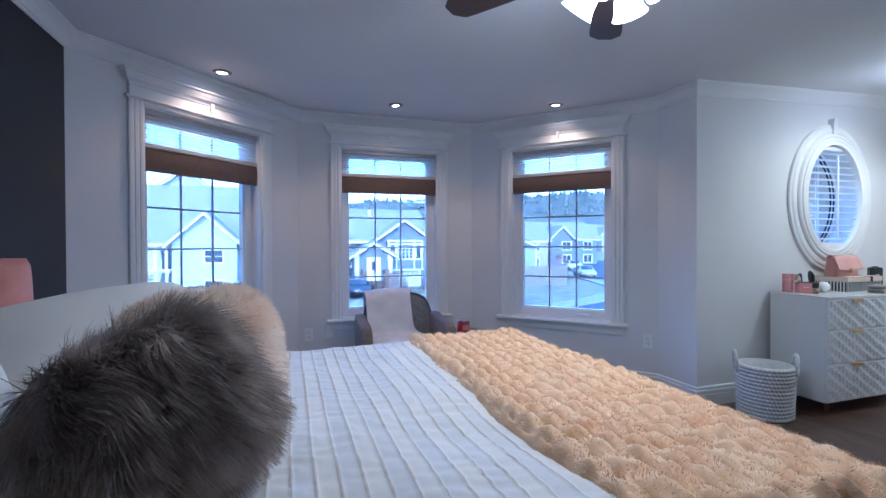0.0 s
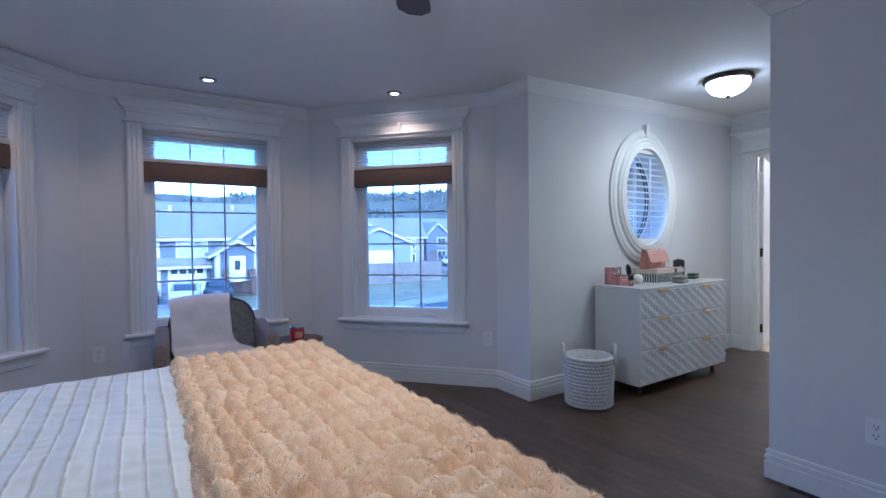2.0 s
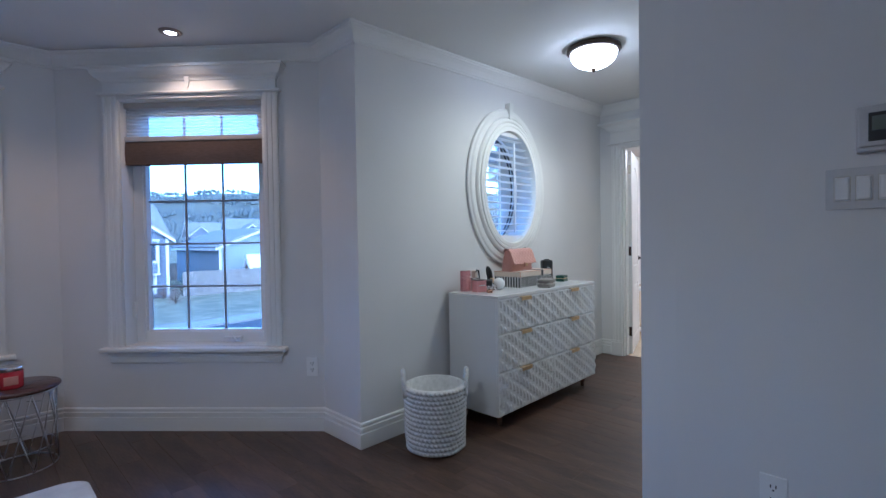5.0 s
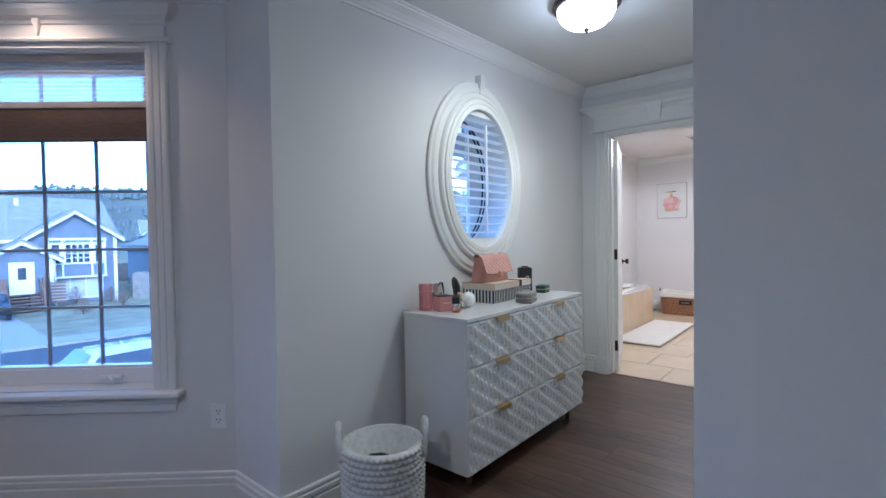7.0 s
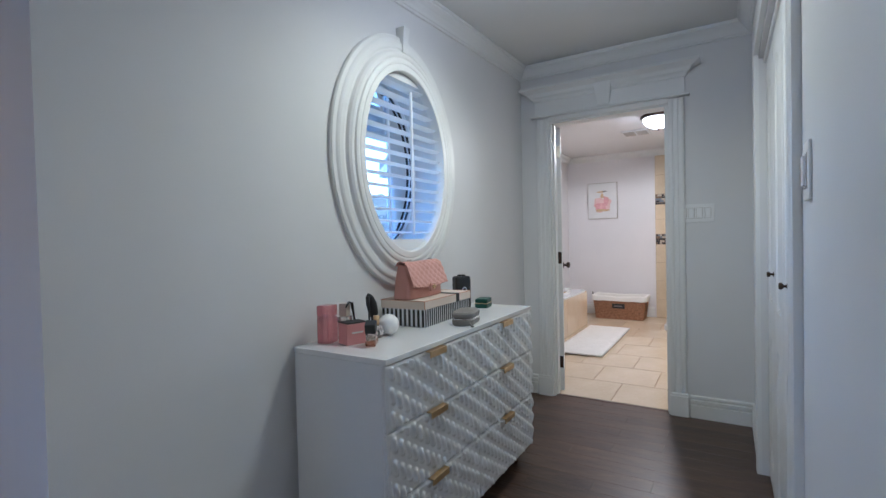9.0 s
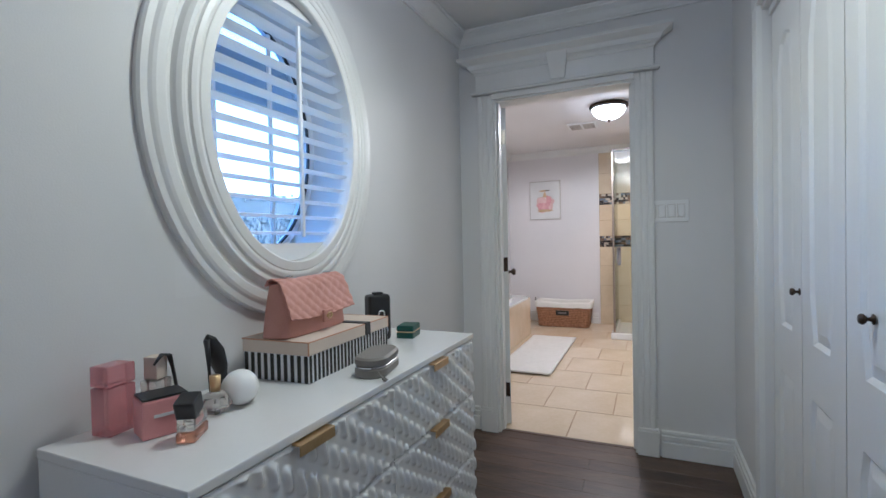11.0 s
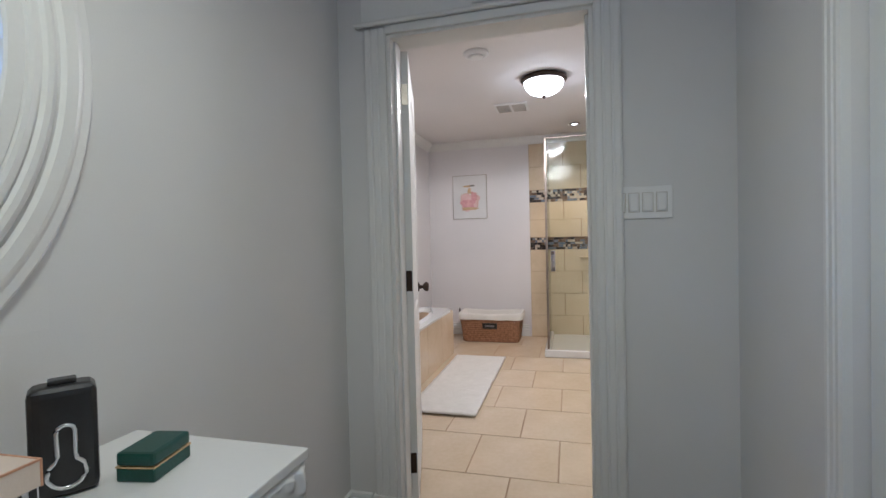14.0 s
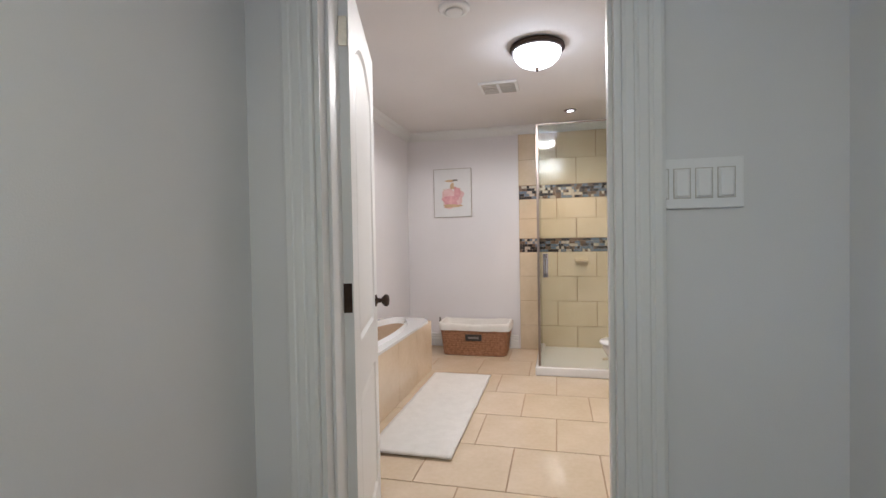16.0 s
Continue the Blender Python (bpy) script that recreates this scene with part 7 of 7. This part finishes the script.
# play house roof behind the fence
ph = tagged(empty("play_house", pose(20.3, 41.6, GZ)), "wooden play house with white roof panel", "play house")
gable_block(ph, -1.3, 1.3, 0, 1.8, 0, 1.5, 2.9, M_DECK, "x", 0.2, M_TRIMX)

# ---- cars ----


def car(x, y, rz, colour, label):
    z = max(land(x, y), GZ) + 0.05
    c = tagged(empty("car", pose(x, y, z, 0, 0, rz)), label, "car", "parked cars")
    m = paint("car_paint", tuple(v * 0.9 for v in colour), colour, 2, 0.25, coat=0.8)
    bm = bmesh.new()
    side = [(-2.2, 0.35), (-2.25, 0.75), (-2.0, 0.92), (-1.2, 0.98), (-0.75, 1.40), (0.75, 1.42), (1.35, 1.0), (2.1, 0.90), (2.25, 0.62), (2.2, 0.32)]
    loops = [[bm.verts.new((px, s * (0.84 if pz < 1.05 else 0.68), pz)) for px, pz in side] for s in (-1, 1)]
    bm.faces.new(loops[0]), bm.faces.new(loops[1][::-1])
    for i in range(len(side)):
        j = (i + 1) % len(side)
        bm.faces.new((loops[0][i], loops[0][j], loops[1][j], loops[1][i]))
    bmesh.ops.bevel(bm, geom=list(bm.edges), offset=0.06, segments=2, affect="EDGES")
    bm_ob("body", bm, m, True, c)
    bm = bmesh.new()
    for s in (-1, 1):
        v = [bm.verts.new((px, s * (0.86 if pz < 1.05 else 0.72), pz)) for px, pz in ((-1.05, 1.0), (-0.72, 1.33), (0.68, 1.35), (1.15, 1.02))]
        bm.faces.new(v)
    for xs_ in (((-1.24, 1.0), (-0.82, 1.38)), ((1.38, 1.02), (0.85, 1.39))):
        v = [bm.verts.new((px + (0.03 if px > 0 else -0.03), s * 0.62, pz + 0.02)) for px, pz in xs_ for s in (-1, 1)]
        bm.faces.new((v[0], v[1], v[3], v[2]))
    bm_ob("windows", bm, M_DARKGL, parent=c)
    for wx in (-1.4, 1.4):
        for s in (-1, 1):
            w = lathe("wheel", [(0.0, -0.1), (0.30, -0.1), (0.33, -0.06), (0.33, 0.06), (0.30, 0.1), (0.0, 0.1)], M_DARK, 24, c)
            w.matrix_local = pose(wx, s * 0.78, 0.33, 90, 0, 0)
    return c


car(2.9, 35.0, 84, (0.45, 0.46, 0.48), "silver car parked on the driveway")
car(5.0, 36.6, 86, (0.025, 0.027, 0.03), "dark car parked on the driveway")
car(0.6, 37.5, 88, (0.30, 0.03, 0.03), "red car parked on the driveway")
car(33.0, 47.0, 70, (0.30, 0.31, 0.33), "grey car parked along the street")
car(37.5, 56.0, 70, (0.60, 0.61, 0.63), "white car parked along the street")
car(46.0, 55.0, 66, (0.03, 0.03, 0.035), "dark car parked along the street")
car(5.6, 15.2, 2, (0.55, 0.56, 0.58), "white car parked at the near kerb")

# ---- shrubs and bare bushes ----
M_LEAF = paint("evergreen_leaf", (0.025, 0.05, 0.022), (0.06, 0.10, 0.045), 6, 0.8)
M_TWIG = paint("brown_bush", (0.11, 0.075, 0.055), (0.20, 0.14, 0.10), 6, 0.9)


def bush(x, y, r, h, mat, label, seed, n=420):
    g = random.Random(seed)
    ob = tagged(empty("bush", pose(x, y, max(land(x, y), GZ))), label, "bush", "garden bushes")
    bm = bmesh.new()
    tube_into(bm, [(0, 0, -0.05), (0.02, 0.01, h * 0.5), (0, 0, h * 0.9)], [0.05, 0.035, 0.01], 6)
    for k in range(7):
        a = k * 0.9
        tube_into(bm, [(0, 0, h * 0.12), (r * 0.5 * math.cos(a), r * 0.5 * math.sin(a), h * (0.3 + 0.06 * k)), (r * 0.8 * math.cos(a), r * 0.8 * math.sin(a), h * (0.4 + 0.07 * k))], [0.025, 0.015, 0.006], 5)
    bm_ob("stem", bm, M_TWIG, parent=ob)
    bm = bmesh.new()
    for _ in range(n):
        t = g.random()
        rr = r * (1 - t) ** 0.6 * math.sqrt(g.random()) * (1 + 0.25 * g.uniform(-1, 1))
        a = g.uniform(0, 6.283)
        c = Vector((rr * math.cos(a), rr * math.sin(a), h * (0.08 + 0.92 * t)))
        u = Vector((g.uniform(-1, 1), g.uniform(-1, 1), g.uniform(-0.6, 1))).normalized() * 0.10
        w = u.orthogonal().normalized() * 0.04
        bm.faces.new([bm.verts.new(p) for p in (c - w, c + u * 0.5 + w * 0.2, c + u, c + w)])
    tagged(bm_ob("foliage", bm, mat, parent=ob), kind="stuff")


bush(13.2, 41.2, 0.7, 1.6, M_LEAF, "small dark evergreen bush by the house", 1)
for i, (x, y, r) in enumerate(((8.8, 34.5, 0.6), (11.2, 36.0, 0.7), (9.6, 40.2, 0.8), (11.6, 40.3, 0.7), (27.5, 44.0, 1.9), (29.4, 46.5, 2.0))):
    bush(x, y, r, r * 1.5, M_TWIG, "leafless brown garden bush on the lawn", 10 + i, 320 if r < 1 else 1400)
# tree belt on the hills
rng = random.Random(31)
bm = bmesh.new()
for _ in range(9000):
    a = rng.uniform(-0.5, 1.75)
    d = rng.uniform(190, 560)
    x, y = d * math.sin(a), d * math.cos(a)
    if noise.noise((x * 0.012, y * 0.012, 4.0)) < -0.12:
        continue
    z, h = land(x, y), rng.uniform(2.0, 5.0)
    w = h * rng.uniform(0.3, 0.6)
    b = [bm.verts.new((x + w * math.cos(q * 1.2566), y + w * math.sin(q * 1.2566), z + h * 0.15)) for q in range(5)]
    t = bm.verts.new((x + rng.uniform(-0.3, 0.3), y, z + h))
    for q in range(5):
        bm.faces.new((b[q], b[(q + 1) % 5], t))
M_WOODS = paint("hazy_woods", (0.06, 0.075, 0.07), (0.12, 0.13, 0.115), 0.05, 0.95)
tagged(bm_ob("far_woods", bm, M_WOODS), "dark conifer woods on the far hills", "woods", kind="stuff")

# ---- floors ----
floor = tagged(box("floor", X_W - 0.05, X_D + 0.06, Y_BACK - 0.05, 4.5, -0.12, -0.004, M_JOINT), kind="structure")
PLANK_W = 0.115
rng = random.Random(5)
plank_meshes = {}


def plank_mesh(length):
    key = round(length, 2)
    if key not in plank_meshes:
        bm = bmesh.new()
        add_box(bm, 0.0004, PLANK_W - 0.0004, 0.0004, key - 0.0004, -0.006, 0.0, 0, 0.0010, 1)
        me = bpy.data.meshes.new("plank")
        bm.to_mesh(me)
        bm.free()
        me.materials.append(M_PLANK)
        plank_meshes[key] = me
    return plank_meshes[key]


def span(x):
    """Where the floor reaches along y at x."""
    if x > X_P:
        return Y_S - 0.10, Y_N
    top = Y_B if 0.09 <= x <= 1.72 else (x + 4.28 if x < 0.09 else 6.09 - x)
    return 0.0, (top if x < X_N else Y_N) + 0.06


hidden = bmesh.new()
cols = int((X_D + 0.06 - X_W) / PLANK_W) + 1
for r in range(cols):
    x = X_D + 0.055 - (r + 1) * PLANK_W
    y0, y1 = span(x + PLANK_W / 2)
    y = y0 - rng.random() * 0.6 if y0 < 0.1 else y0
    first = y
    while y < y1:
        ln = rng.choice((0.55, 0.8, 1.0, 1.25))
        if y + ln > y1:
            ln = max(y1 - y, 0.05)
        ob = new("plank", plank_mesh(ln))
        ob.parent, ob.location = floor, (x, y, 0)
        y += round(ln, 2)
    if y0 < 0.1:
        y = first
        while y > Y_BACK:
            ln = min(rng.choice((0.8, 1.0, 1.25)), y - Y_BACK + 0.03)
            add_box(hidden, x + 0.0008, x + PLANK_W - 0.0008, y - ln + 0.0008, y - 0.0008, -0.006, 0.0)
            y -= ln
tagged(bm_ob("plank_field", hidden, M_PLANK, parent=floor), kind="stuff")

bath_floor = tagged(box("floor_bath", X_D + 0.061, BX + 0.05, BY0 - 0.05, BY1 + 0.05, -0.12, -0.0035, M_GROUT), kind="structure")
TX, TY = 0.483, 0.467
bm = bmesh.new()
add_box(bm, 0.0035, TX - 0.0035, 0.0035, TY - 0.0035, -0.008, 0.0, 0, 0.002, 2)
tile_me = bpy.data.meshes.new("tile")
bm.to_mesh(tile_me)
bm.free()
tile_me.materials.append(M_TILE)
for i in range(9):
    x = 5.855 + i * TX
    off = 2.14 if i % 2 == 0 else 2.372
    for j in range(-4, 4):
        y = off + j * TY
        if y + TY > BY0 and y < BY1:
            ob = new("tile", tile_me)
            ob.parent, ob.location = bath_floor, (x, y, 0)
